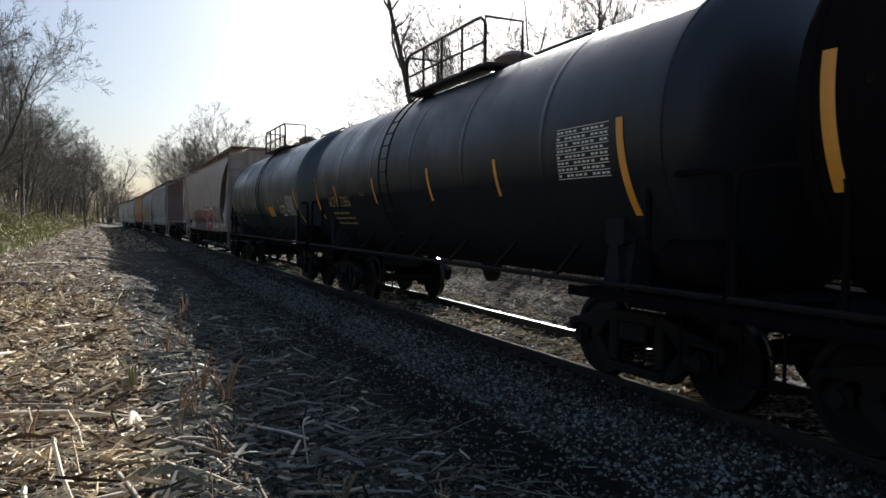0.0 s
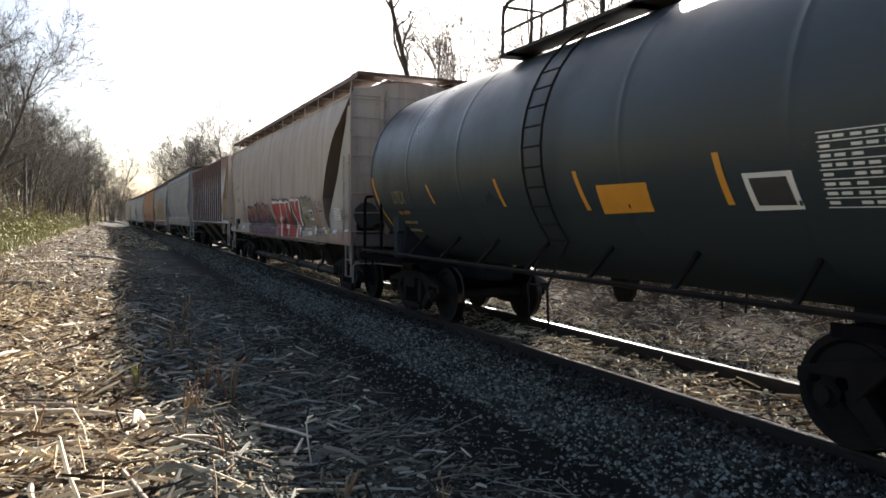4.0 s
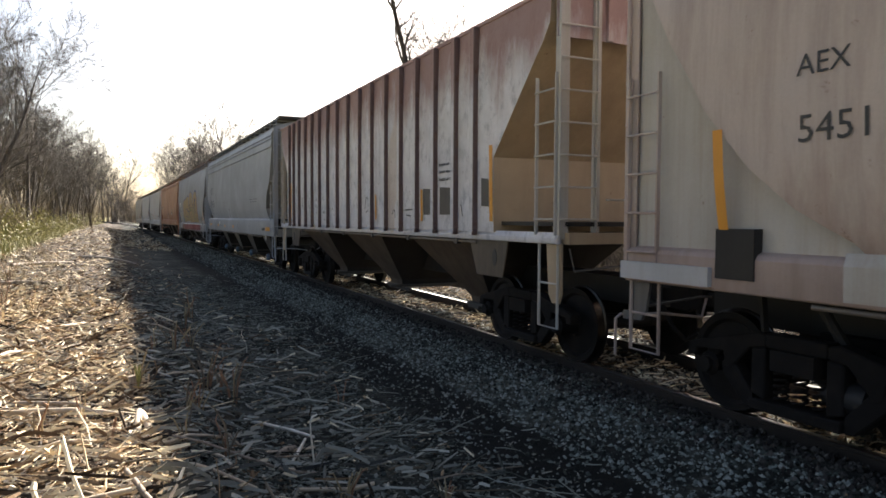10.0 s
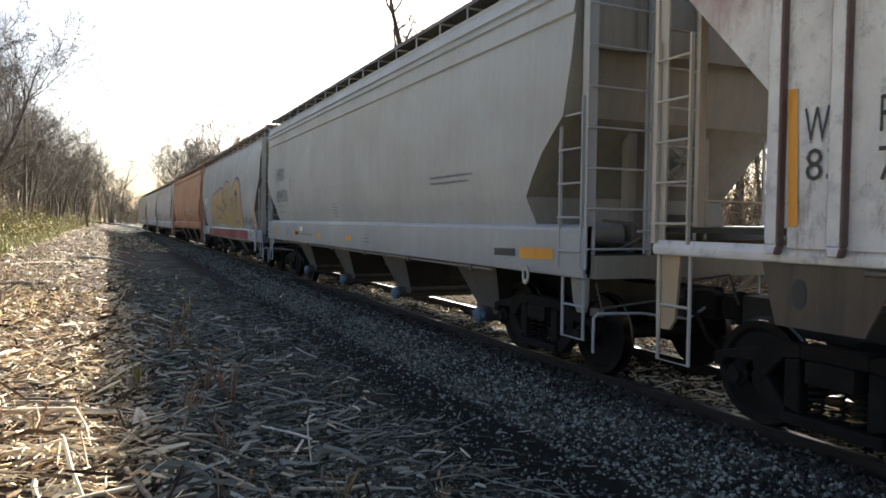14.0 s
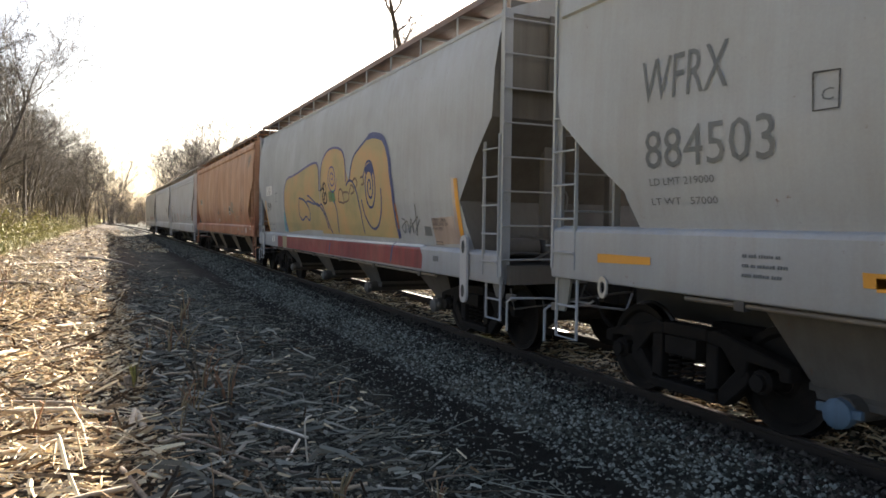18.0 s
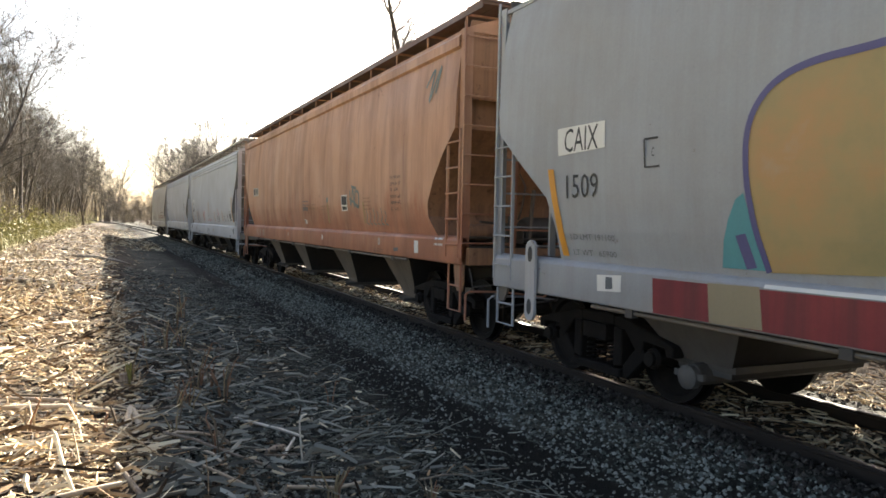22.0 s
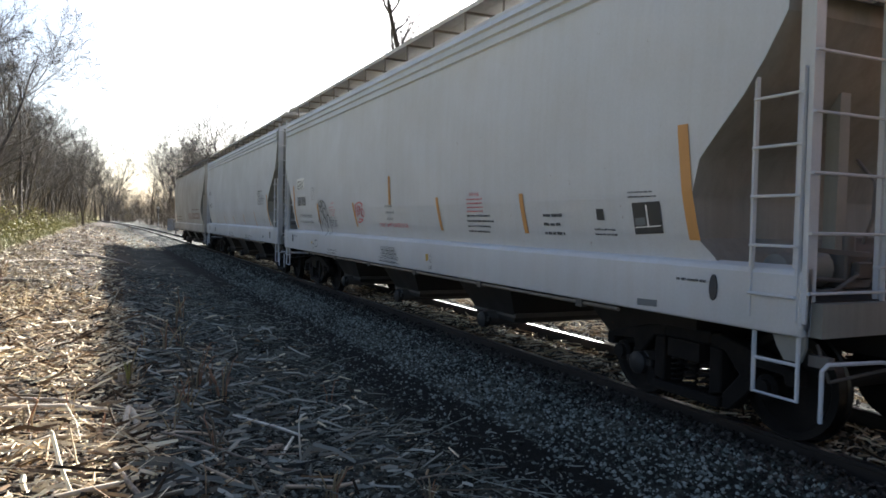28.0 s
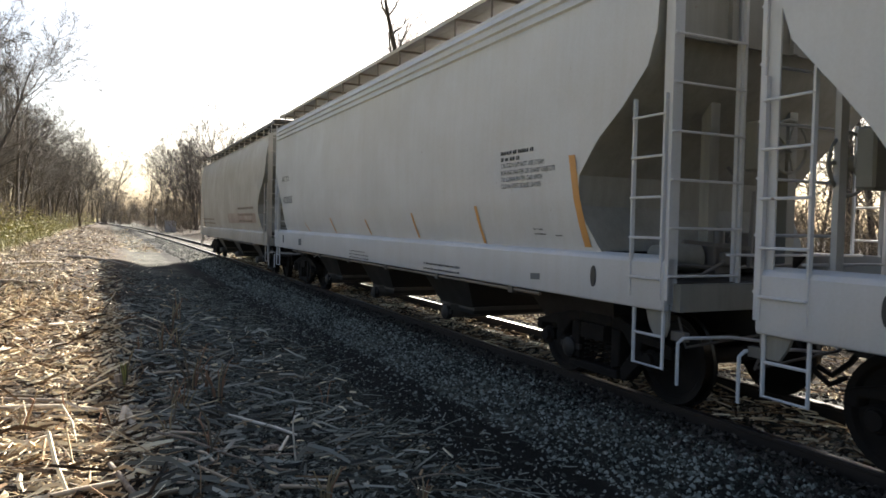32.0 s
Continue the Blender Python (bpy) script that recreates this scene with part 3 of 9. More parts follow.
def shared(name, bm, material, smooth=0):
    me = bpy.data.meshes.new(name)
    bm.to_mesh(me)
    bm.free()
    for m in material if isinstance(material, tuple) else (material,):
        me.materials.append(M[m])
    if smooth:
        me.polygons.foreach_set("use_smooth", [True] * len(me.polygons))
        me.set_sharp_from_angle(angle=radians(smooth))
    SHARED[name] = me
    return me


def build_shared():
    bm = bmesh.new()
    lathe(bm, ((-0.07, 0.10), (-0.09, 0.12), (-0.05, 0.15), (-0.02, 0.36), (-0.055, 0.39), (-0.055, 0.452), (0.035, 0.462), (0.045, 0.485), (0.07, 0.485), (0.075, 0.4), (0.045, 0.36), (0.045, 0.16), (0.08, 0.13), (0.08, 0.1)), 32)
    me = shared("wheel", bm, ("wheel", "tread"), 40)
    for p in me.polygons:
        c = p.center
        if 0.445 < math.hypot(c.y, c.z) < 0.478 and -0.06 < c.x < 0.04:
            p.material_index = 1
    bm = bmesh.new()
    lathe(bm, ((-1.14, 0.07), (-1.1, 0.075), (-0.9, 0.075), (-0.82, 0.1), (-0.4, 0.085), (0.4, 0.085), (0.82, 0.1), (0.9, 0.075), (1.1, 0.075), (1.14, 0.07)), 14)
    shared("axle", bm, "wheel", 40)
    # side frame: an arched casting with a spring window and two side windows
    bm = bmesh.new()
    for s in (-1, 1):
        plate(bm, [(s * y, z) for y, z in ((0.28, 0.80), (0.36, 0.82), (1.02, 0.66), (1.16, 0.62), (1.16, 0.50), (1.06, 0.50), (1.04, 0.58), (0.74, 0.60), (0.72, 0.48), (0.66, 0.44), (0.44, 0.68), (0.28, 0.70))], -0.075, 0.075)
        plate(bm, [(s * y, z) for y, z in ((0.28, 0.70), (0.42, 0.68), (0.42, 0.30), (0.28, 0.26))], -0.085, 0.085)
        plate(bm, [(s * y, z) for y, z in ((0.42, 0.30), (0.66, 0.56), (0.76, 0.50), (0.74, 0.40), (0.50, 0.17), (0.42, 0.17))], -0.07, 0.07)
    plate(bm, [(-0.28, 0.82), (0.28, 0.82), (0.28, 0.70), (-0.28, 0.70)], -0.08, 0.08)
    plate(bm, [(-0.42, 0.17), (0.42, 0.17), (0.42, 0.26), (-0.42, 0.26)], -0.11, 0.11)
    softened(bm, 0.012)
    shared("side_frame", bm, "iron", 30)
    bm = bmesh.new()
    for y in (-0.18, 0.0, 0.18):
        pts = [(0.055 * math.cos(a), y + 0.055 * math.sin(a), 0.27 + 0.26 * a / (math.tau * 5)) for a in (math.tau * k / 8 for k in range(41))]
        tube(bm, pts, 0.013, 4)
    shared("spring_nest", bm, "iron", 60)
    bm = bmesh.new()
    lathe(bm, ((-0.07, 0.11), (-0.1, 0.09), (-0.11, 0.0)), 14)
    for k in range(3):
        a = math.tau * k / 3 + 0.4
        lathe(bm, ((-0.125, 0.016), (-0.1, 0.016)), 6, centre=(0, 0.06 * math.cos(a), 0.06 * math.sin(a)))
    shared("bearing_cap", bm, "iron", 40)
    bm = bmesh.new()
    box(bm, -1.12, 1.12, -0.2, 0.2, 0.53, 0.70)
    box(bm, -0.4, 0.4, -0.3, 0.3, 0.62, 0.78)
    softened(bm, 0.02)
    shared("bolster", bm, "iron", 30)
    bm = bmesh.new()
    for s in (-1, 1):
        bar(bm, (-0.95, s * 0.36, 0.42), (0.95, s * 0.36, 0.42), 0.07, 0.12)
        for x in (-0.75, 0.75):
            box(bm, x - 0.06, x + 0.06, s * 0.38 - 0.02, s * 0.42 + 0.02, 0.32, 0.58)
    shared("brake_beam", bm, "iron")
    # coupler: shank, head with its open jaw, and the pin
    bm = bmesh.new()
    box(bm, -0.075, 0.075, -0.05, 0.62, 0.80, 0.95)
    plate(bm, [(0.55, 0.74), (0.62, 0.72), (0.86, 0.74), (0.86, 1.02), (0.62, 1.04), (0.55, 1.0)], -0.16, -0.02)
    plate(bm, [(0.55, 0.76), (0.74, 0.76), (0.74, 1.0), (0.55, 1.0)], -0.02, 0.15)
    lathe(bm, ((0.72, 0.05), (1.06, 0.05)), 10, "z", (0.1, 0.74, 0))
    softened(bm, 0.015)
    shared("coupler", bm, "iron", 30)
    bm = bmesh.new()
    tube(bm, [(0.3, 0.1, 0.86), (0.3, 0.35, 0.78), (0.28, 0.5, 0.55), (0.2, 0.62, 0.42), (0.12, 0.72, 0.5)], 0.028, 6)
    shared("air_hose", bm, "iron", 50)
    # brake wheel on its gear box
    bm = bmesh.new()
    tube(bm, [(0.25 * math.cos(a), 0, 0.25 * math.sin(a)) for a in (math.tau * k / 20 for k in range(21))], 0.016, 6)
    for k in range(5):
        a = math.tau * k / 5
        bar(bm, (0.04 * math.cos(a), 0, 0.04 * math.sin(a)), (0.25 * math.cos(a), 0, 0.25 * math.sin(a)), 0.022, 0.03)
    lathe(bm, ((-0.05, 0.06), (0.1, 0.06)), 10, "y")
    shared("brake_wheel", bm, "endgrey", 50)
    bm = bmesh.new()
    box(bm, -0.2, 0.2, 0.06, 0.22, -0.22, 0.26)
    lathe(bm, ((0.0, 0.15), (0.07, 0.15)), 14, "y")
    softened(bm, 0.02)
    shared("brake_gear_box", bm, "endgrey", 35)


WHEELSETS = []


def running_gear(car, half):
    """Two four-wheel trucks with their centres at half from the car's middle."""
    for s in (-1, 1):
        again("truck_bolster", SHARED["bolster"], car, at=pose(0, s * half, 0))
        again("brake_beam", SHARED["brake_beam"], car, at=pose(0, s * half, 0))
        for x in (-1, 1):
            f = again("side_frame", SHARED["side_frame"], car, at=pose(x * 1.0, s * half, 0))
            again("spring_nest", SHARED["spring_nest"], f)
            for y in (-0.89, 0.89):
                again("bearing_cap", SHARED["bearing_cap"], f, at=pose(0, y, WHEEL_R, 0, 0, 0 if x < 0 else 180))
        for y in (-0.89, 0.89):
            w = again("wheelset", SHARED["axle"], car, at=pose(0, s * half + y, WHEEL_R))
            for x in (-1, 1):
                again("wheel", SHARED["wheel"], w, at=pose(x * 0.755, 0, 0, 0, 0, 0 if x < 0 else 180))
            WHEELSETS.append((w, s * half + y, len(WHEELSETS)))


def couplers(car, half):
    """The draft gear at both ends; the knuckles meet half a gap beyond."""
    for s in (-1, 1):
        at = pose(0, s * half, 0, 0, 0, 0 if s > 0 else 180)
        again("coupler", SHARED["coupler"], car, at=at)
        again("air_hose", SHARED["air_hose"], car, at=at)


def grid_cut(bm, step=0.12):
    zs = [v.co.z for v in bm.verts]
    z = math.ceil(min(zs) / step) * step
    while z < max(zs):
        bmesh.ops.bisect_plane(bm, geom=bm.verts[:] + bm.edges[:] + bm.faces[:], plane_co=(0, 0, z), plane_no=(0, 0, 1))
        z += step


def to_side(bm, car, lift=0.006):
    """Lays a flat figure, drawn with x as the way from the paint's datum towards the car's front and z as height, on the car's side that faces -x."""
    grid_cut(bm)
    width = list(car["side"])
    zs, ws = width[::2], width[1::2]
    for v in bm.verts:
        a, z = v.co.x, v.co.z
        v.co = (-(float(np.interp(z, zs, ws)) + lift), car["written"] - car["middle"] - a, z)
    bm.normal_update()
    for f in bm.faces:
        if f.normal.x > 0:
            f.normal_flip()


def lettering(car, text, a, z, size, material="ink", name="lettering", span=0.0, lift=0.008):
    """Words on the side; a: from the car's middle towards its front, z: the base line, size: height of a capital."""
    cu = bpy.data.curves.new("words", "FONT")
    cu.body, cu.size, cu.resolution_u = text, size / 0.7, 2
    ob = new("words", cu)
    me = bpy.data.meshes.new_from_object(ob)
    bpy.data.objects.remove(ob)
    bm = bmesh.new()
    bm.from_mesh(me)
    bpy.data.meshes.remove(me)
    wide = span / max(v.co.x for v in bm.verts) if span else 1.0
    for v in bm.verts:
        v.co = (a + v.co.x * wide, 0, z + v.co.y)
    to_side(bm, car, lift)
    return tagged(part(name, bm, material, car), "stencilled lettering", kind="stuff")


def patch(car, a0, a1, z0, z1, material, name="stripe", lift=0.006, slant=0.0):
    bm = bmesh.new()
    bm.faces.new([bm.verts.new((x, 0, z)) for x, z in ((a0, z0), (a1, z0), (a1 + slant, z1), (a0 + slant, z1))])
    to_side(bm, car, lift)
    return part(name, bm, material, car)


def small_print(car, a, z, width, lines, height, material="ink", seed=1, lift=0.008):
    """Lines of small writing that cannot be read, as plain bars."""
    rng = random.Random(seed)
    bm = bmesh.new()
    for k in range(lines):
        x, zz, left = a, z - k * height * 1.7, rng.randint(2, 7)
        end = a + width * rng.uniform(0.78, 1.0)
        while x < end:
            w, up = height * rng.uniform(0.3, 0.46), height * rng.uniform(0.5, 0.66)
            bm.faces.new([bm.verts.new(p) for p in ((x, 0, zz), (x + w, 0, zz), (x + w, 0, zz + up), (x, 0, zz + up))])
            x += w + height * 0.13
            left -= 1
            if not left:
                x, left = x + height * 0.4, rng.randint(2, 7)
    to_side(bm, car, lift)
    return tagged(part("small_print", bm, material, car), kind="stuff")


def data_table(car, a0, a1, z0, z1, rows, cols):
    """A white ruled table of inspection dates, its entries as plain bars."""
    bm = bmesh.new()
    h, w = (z1 - z0) / rows, (a1 - a0) / cols
    for r in range(rows):
        for c in range(cols):
            x, z = a0 + c * w, z0 + r * h
            for q in range(2 if (r + c) % 3 else 1):
                p, s = x + w * (0.08 + 0.46 * q), z + h * 0.32
                bm.faces.new([bm.verts.new(v) for v in ((p, 0, s), (p + w * 0.34, 0, s), (p + w * 0.34, 0, s + h * 0.34), (p, 0, s + h * 0.34))])
    for r in range(rows + 1):
        z = z0 + r * h
        bm.faces.new([bm.verts.new(v) for v in ((a0, 0, z - 0.004), (a1, 0, z - 0.004), (a1, 0, z + 0.004), (a0, 0, z + 0.004))])
    to_side(bm, car, 0.008)
    return tagged(part("data_table", bm, "ivory", car), kind="stuff")


def fill(car, outline, material, name="graffiti_fill", lift=0.006):
    """A flat painted shape with an outline of (a, z)."""
    bm = bmesh.new()
    f = bm.faces.new([bm.verts.new((x, 0, z)) for x, z in outline])
    bmesh.ops.triangulate(bm, faces=[f])
    to_side(bm, car, lift)
    return part(name, bm, material, car)


def stroke(car, lines, width, material, name="graffiti_line", lift=0.010):
    """Sprayed lines of one width along points (a, z)."""
    for pts in lines:
        bm = bmesh.new()
        p = [Vector((x, 0, z)) for x, z in pts]
        row = []
        for i, q in enumerate(p):
            d = (p[min(i + 1, len(p) - 1)] - p[max(i - 1, 0)]).normalized()
            n = Vector((-d.z, 0, d.x)) * width / 2
            row.append((bm.verts.new(q + n), bm.verts.new(q - n)))
        for (a, b), (c, e) in zip(row, row[1:]):
            bm.faces.new((a, b, e, c))
        to_side(bm, car, lift)
        part(name, bm, material, car)


def smooth_line(pts, n=6):
    """A curve through the points."""
    p = [Vector((x, z)) for x, z in pts]
    p = [p[0]] + p + [p[-1]]
    out = []
    for a, b, c, d in zip(p, p[1:], p[2:], p[3:]):
        for k in range(n):
            t = k / n
            q = 0.5 * (2 * b + (c - a) * t + (2 * a - 5 * b + 4 * c - d) * t * t + (3 * b - a - 3 * c + d) * t ** 3)
            out.append((q.x, q.y))
    return out + [tuple(p[-1])]


def ladder(car, points, rungs, half, axis, material, name="ladder"):
    """Two stiles from points[0] up to points[1] and rungs; axis: the way of the rungs."""
    a, b, e = Vector(points[0]), Vector(points[1]), Vector(axis)
    whole = None
    for s in (-1, 1):
        bm = bmesh.new()
        bar(bm, a + e * half * s, b + e * half * s, 0.038, 0.02, up=e)
        made = part(name if whole is None else "stile", bm, material, whole or car)
        whole = whole or made
    out = Vector((0.03 if a.x > 0 else -0.03, 0, 0)) if abs(e.y) > 0.5 else Vector((0, 0.03 if a.y > 0 else -0.03, 0))
    for k in range(rungs):
        p = a.lerp(b, (k + 0.5) / rungs)
        bm = bmesh.new()
        tube(bm, [p - e * half, p - e * half + out, p + e * half + out, p + e * half], 0.012, 6)
        part("rung", bm, material, whole, smooth=40)
    return whole


def stirrup(car, x, y, z0, z1, w, material, rungs=1):
    bm = bmesh.new()
    tube(bm, [(x, y - w, z1), (x, y - w, z0), (x, y + w, z0), (x, y + w, z1)], 0.018, 6)
    for k in range(rungs):
        z = z0 + (z1 - z0) * (k + 1) / (rungs + 1)
        tube(bm, [(x, y - w, z), (x, y + w, z)], 0.014, 6)
    return part("step", bm, material, car, smooth=40)


def grab(car, pts, material):
    bm = bmesh.new()
    tube(bm, pts, 0.013, 6)
    return part("grab_iron", bm, material, car, smooth=40)


def shell(prof, half, front, rear):
    """A hopper's body: level by level (height, half width), cut back at each end by the inset at that height."""
    bm = bmesh.new()
    rings = []
    lo, hi = prof[0][0], prof[-1][0]
    for z in sorted({p[0] for p in prof} | {p[0] for p in tuple(front) + tuple(rear) if lo < p[0] < hi}):
        w = float(np.interp(z, *zip(*prof)))
        a, b = float(np.interp(z, *zip(*front))) - half, half - float(np.interp(z, *zip(*rear)))
        rings.append([bm.verts.new(p) for p in ((-w, a, z), (w, a, z), (w, b, z), (-w, b, z))])
    for q, s in zip(rings, rings[1:]):
        for k in range(4):
            bm.faces.new((q[k], q[(k + 1) % 4], s[(k + 1) % 4], s[k]))
    bm.faces.new(rings[0][::-1])
    bm.faces.new(rings[-1])
    bm.normal_update()
    # end faces get the shade-darkened end paint, undersides a black for shade
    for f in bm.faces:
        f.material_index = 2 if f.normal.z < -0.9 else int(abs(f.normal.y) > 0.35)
    return bm


def end_gear(car, s, half, s0, sw, spec):
    """Brake gear and pipes on the platform at one end, with the lever that lifts the coupling pin."""
    dark, pale = spec.get("gearpaint", "enddark"), spec.get("postpaint", spec["paint"])
    y, z = s * (half - 0.55), s0 + 0.25
    if s < 0:
        bm = bmesh.new()
        lathe(bm, ((-1.2, 0.05), (-1.16, 0.12), (-0.8, 0.13), (-0.72, 0.16), (-0.68, 0.16), (-0.66, 0.05), (-0.5, 0.035), (-0.3, 0.035)), 16, "x", (0, y, z + 0.2))
        part("brake_cylinder", bm, spec.get("endpaint", pale), car, smooth=40)
        bm = bmesh.new()
        box(bm, -0.62, -0.3, y + s * 0.1 - 0.12, y + s * 0.1 + 0.12, z + 0.04, z + 0.34)
        box(bm, -0.56, -0.36, y + s * 0.1 - 0.18, y + s * 0.1 + 0.18, z + 0.12, z + 0.26)
        lathe(bm, ((z + 0.3, 0.07), (z + 0.46, 0.07), (z + 0.5, 0.03)), 10, "z", (-0.46, y + s * 0.1, 0))
        part("control_valve", softened(bm, 0.015), dark, car, smooth=35)
        bm = bmesh.new()
        bar(bm, (-0.3, y + s * 0.35, z + 0.12), (-0.2, y + s * 0.3, z + 0.85), 0.03, 0.07)
        bar(bm, (-0.3, y + s * 0.36, z + 0.3), (-1.1, y + s * 0.3, z + 0.36), 0.035, 0.035)
        part("brake_lever", bm, dark, car)
    for pts, r in ((((-1.3, y + s * 0.3, z + 0.03), (-0.9, y + s * 0.34, z + 0.05), (-0.6, y + s * 0.3, z + 0.16), (-0.42, y + s * 0.15, z + 0.2)), 0.018),
                   (((-1.35, y + s * 0.15, z + 0.12), (-1.0, y + s * 0.2, z + 0.13), (-0.5, y + s * 0.2, z + 0.1), (0.6, y + s * 0.1, z + 0.12)), 0.02),
                   (((-0.4, y + s * 0.2, z + 0.4), (-0.36, y + s * 0.25, z + 0.62), (-0.3, y + s * 0.22, z + 0.9), (-0.3, y + s * 0.05, z + 1.1)), 0.016)):
        bm = bmesh.new()
        tube(bm, pts, r, 6)
        part("air_pipe", bm, dark, car, smooth=50)
    # uncoupling lever, bent down at the side to make a handle
    bm = bmesh.new()
    e = s * (half + 0.16)
    tube(bm, [(-sw + 0.02, e, 0.42), (-sw + 0.02, e, 0.78), (-sw + 0.08, e, 0.82), (-0.9, e, 0.8), (-0.3, e + s * 0.06, 0.72), (-0.1, e + s * 0.2, 0.9)], 0.016, 6)
    part("uncoupling_lever", bm, pale, car, smooth=50)
    bm = bmesh.new()
    box(bm, -sw + 0.1, -sw + 0.16, s * (half + 0.07) - 0.08, s * (half + 0.07) + 0.08, 0.78, 0.86)
    part("lever_bracket", softened(bm, 0.01), dark, car)


def hopper(name, label, u0, u1, spec, group="freight cars of the train"):
    """A covered hopper wagon between its corner posts u0 and u1 along the train."""
    car = thing(name, label, "freight car", group)
    half = (u1 - u0) / 2
    car["middle"] = (u0 + u1) / 2
    car["written"] = spec.get("datum", car["middle"])
    prof, insets = spec["prof"], spec["insets"]
    s0, s1, sw = spec["sill"]
    side = [(s0, sw + 0.012), (s1 - 0.06, sw + 0.012), (s1 - 0.02, sw - 0.01), (s1 + 0.01, prof[0][1] + 0.01)] + [p for p in prof if p[0] > s1 + 0.03]
    car["side"] = [v for p in side for v in p]
    m, dark, eave = spec["paint"], spec.get("dark", "dusk"), prof[-1][0]
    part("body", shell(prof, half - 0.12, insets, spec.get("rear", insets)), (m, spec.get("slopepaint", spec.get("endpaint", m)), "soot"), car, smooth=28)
    # roof: a shallow arch, with its hatch trough
    bm = bmesh.new()
    ew = prof[-1][1]
    row = []
    for a in (-1, -0.9, -0.68, -0.35, 0, 0.35, 0.68, 0.9, 1):
        row.append((a * (ew + 0.02), eave + 0.02 + spec.get("rise", 0.3) * float(np.interp(abs(a), (0, 0.35, 0.68, 0.9, 1), (1, 0.9, 0.58, 0.2, 0)))))
    vs = [[bm.verts.new((x, y, z)) for x, z in row] for y in (-half + 0.02, half - 0.02)]
    lo = [[bm.verts.new((x, y, eave - 0.03)) for x, z in row] for y in (-half + 0.02, half - 0.02)]
    for k in range(8):
        bm.faces.new((vs[0][k], vs[0][k + 1], vs[1][k + 1], vs[1][k]))
        for e in (0, 1):
            bm.faces.new((vs[e][k], vs[e][k + 1], lo[e][k + 1], lo[e][k]))
        bm.faces.new((lo[0][k], lo[1][k], lo[1][k + 1], lo[0][k + 1]))
    for k in (0, 8):
        bm.faces.new((vs[0][k], vs[1][k], lo[1][k], lo[0][k]))
    bmesh.ops.recalc_face_normals(bm, faces=bm.faces)
    part("roof", bm, m, car, smooth=25)
    top = eave + 0.02 + spec.get("rise", 0.3)
    n = 4
    for k in range(n):
        bm = bmesh.new()
        y0 = -half + 0.7 + k * (2 * half - 1.4) / n
        box(bm, -0.42, 0.42, y0 + 0.04, y0 + (2 * half - 1.4) / n - 0.04, top - 0.12, top + 0.16)
        softened(bm, 0.03)
        part("hatch_cover", bm, spec.get("hatchpaint", "brown"), car)
    # walkways along the roof on brackets
    wy, wz, wx = spec.get("walk", (0.3, eave + 0.32, ew - 0.02))
    for s in (-1, 1):
        x0, x1 = sorted((s * (wx - 0.68), s * wx))
        bm = bmesh.new()
        box(bm, s * wx - 0.008, s * wx + 0.008, -half - wy, half + wy, wz - spec.get("skirt", 0.05), wz + 0.04)
        w = part("walkway", bm, spec.get("walkpaint", dark), car)
        bm = bmesh.new()
        box(bm, -0.056, 0.056, -half - wy, half + wy, 0, 0.035)
        slat = bpy.data.meshes.new("slat")
        bm.to_mesh(slat)
        bm.free()
        slat.materials.append(M[spec.get("walkpaint", dark)])
        for k in range(6):
            again("slat", slat, w, at=pose(x0 + (x1 - x0) * (k + 0.5) / 6, 0, wz + 0.003 * (k % 2)))
        bm = bmesh.new()
        bar(bm, (s * (wx - 0.012), 0, eave - 0.02), (s * (wx - 0.012), 0, wz), 0.03, 0.02)
        bar(bm, (x0, 0, wz - 0.02), (x1, 0, wz - 0.02), 0.04, 0.03)
        bracket = bpy.data.meshes.new("bracket")
        bm.to_mesh(bracket)
        bm.free()
        bracket.materials.append(M[spec.get("bracketpaint", m)])
        k = -half + 0.25
        while k < half:
            again("bracket", bracket, w, at=pose(0, k, 0))
            k += spec.get("brackets", 1.15)
    for s in (-1, 1):
        for k in range(6):
            bm = bmesh.new()
            y = s * (half + wy) - s * 0.09 * k
            box(bm, -wx, wx, y - 0.03, y + 0.03, wz + 0.04, wz + 0.07)
            part("end_slat", bm, spec.get("walkpaint", dark), car)
    # a pipe along the foot of the side, for shakers
    for s in (-1, 1):
        bm = bmesh.new()
        tube(bm, [(s * (sw - 0.03), -half + 2.0, s0 - 0.035), (s * (sw - 0.03), half - 2.0, s0 - 0.035)], 0.019, 8)
        pipe = part("shaker_rail", bm, spec.get("railpaint", "baytan"), car, smooth=40)
        for k in range(6):
            bm = bmesh.new()
            y = (half - 2.6) * (k - 2.5) / 2.5
            box(bm, s * (sw - 0.03) - 0.035, s * (sw - 0.03) + 0.035, y - 0.05, y + 0.05, s0 - 0.075, s0 + 0.004)
            part("clamp", softened(bm, 0.008), dark, pipe)
    # side sills, centre sill, end sills
    for s in (-1, 1):
        bm = bmesh.new()
        o = [(sw - 0.1, s0), (sw, s0), (sw + 0.012, s0 + 0.03), (sw + 0.012, s1 - 0.06), (sw - 0.01, s1 - 0.02), (prof[0][1] - 0.04, s1 + 0.01)]
        vs = [[bm.verts.new((s * x, y, z)) for x, z in o] for y in (-half, half)]
        for k in range(len(o)):
            j = (k + 1) % len(o)
            bm.faces.new((vs[0][k], vs[0][j], vs[1][j], vs[1][k]))
        bm.faces.new(vs[0])
        bm.faces.new(vs[1])
        bmesh.ops.recalc_face_normals(bm, faces=bm.faces)
        part("side_sill", softened(bm, 0.01), m, car, smooth=25)
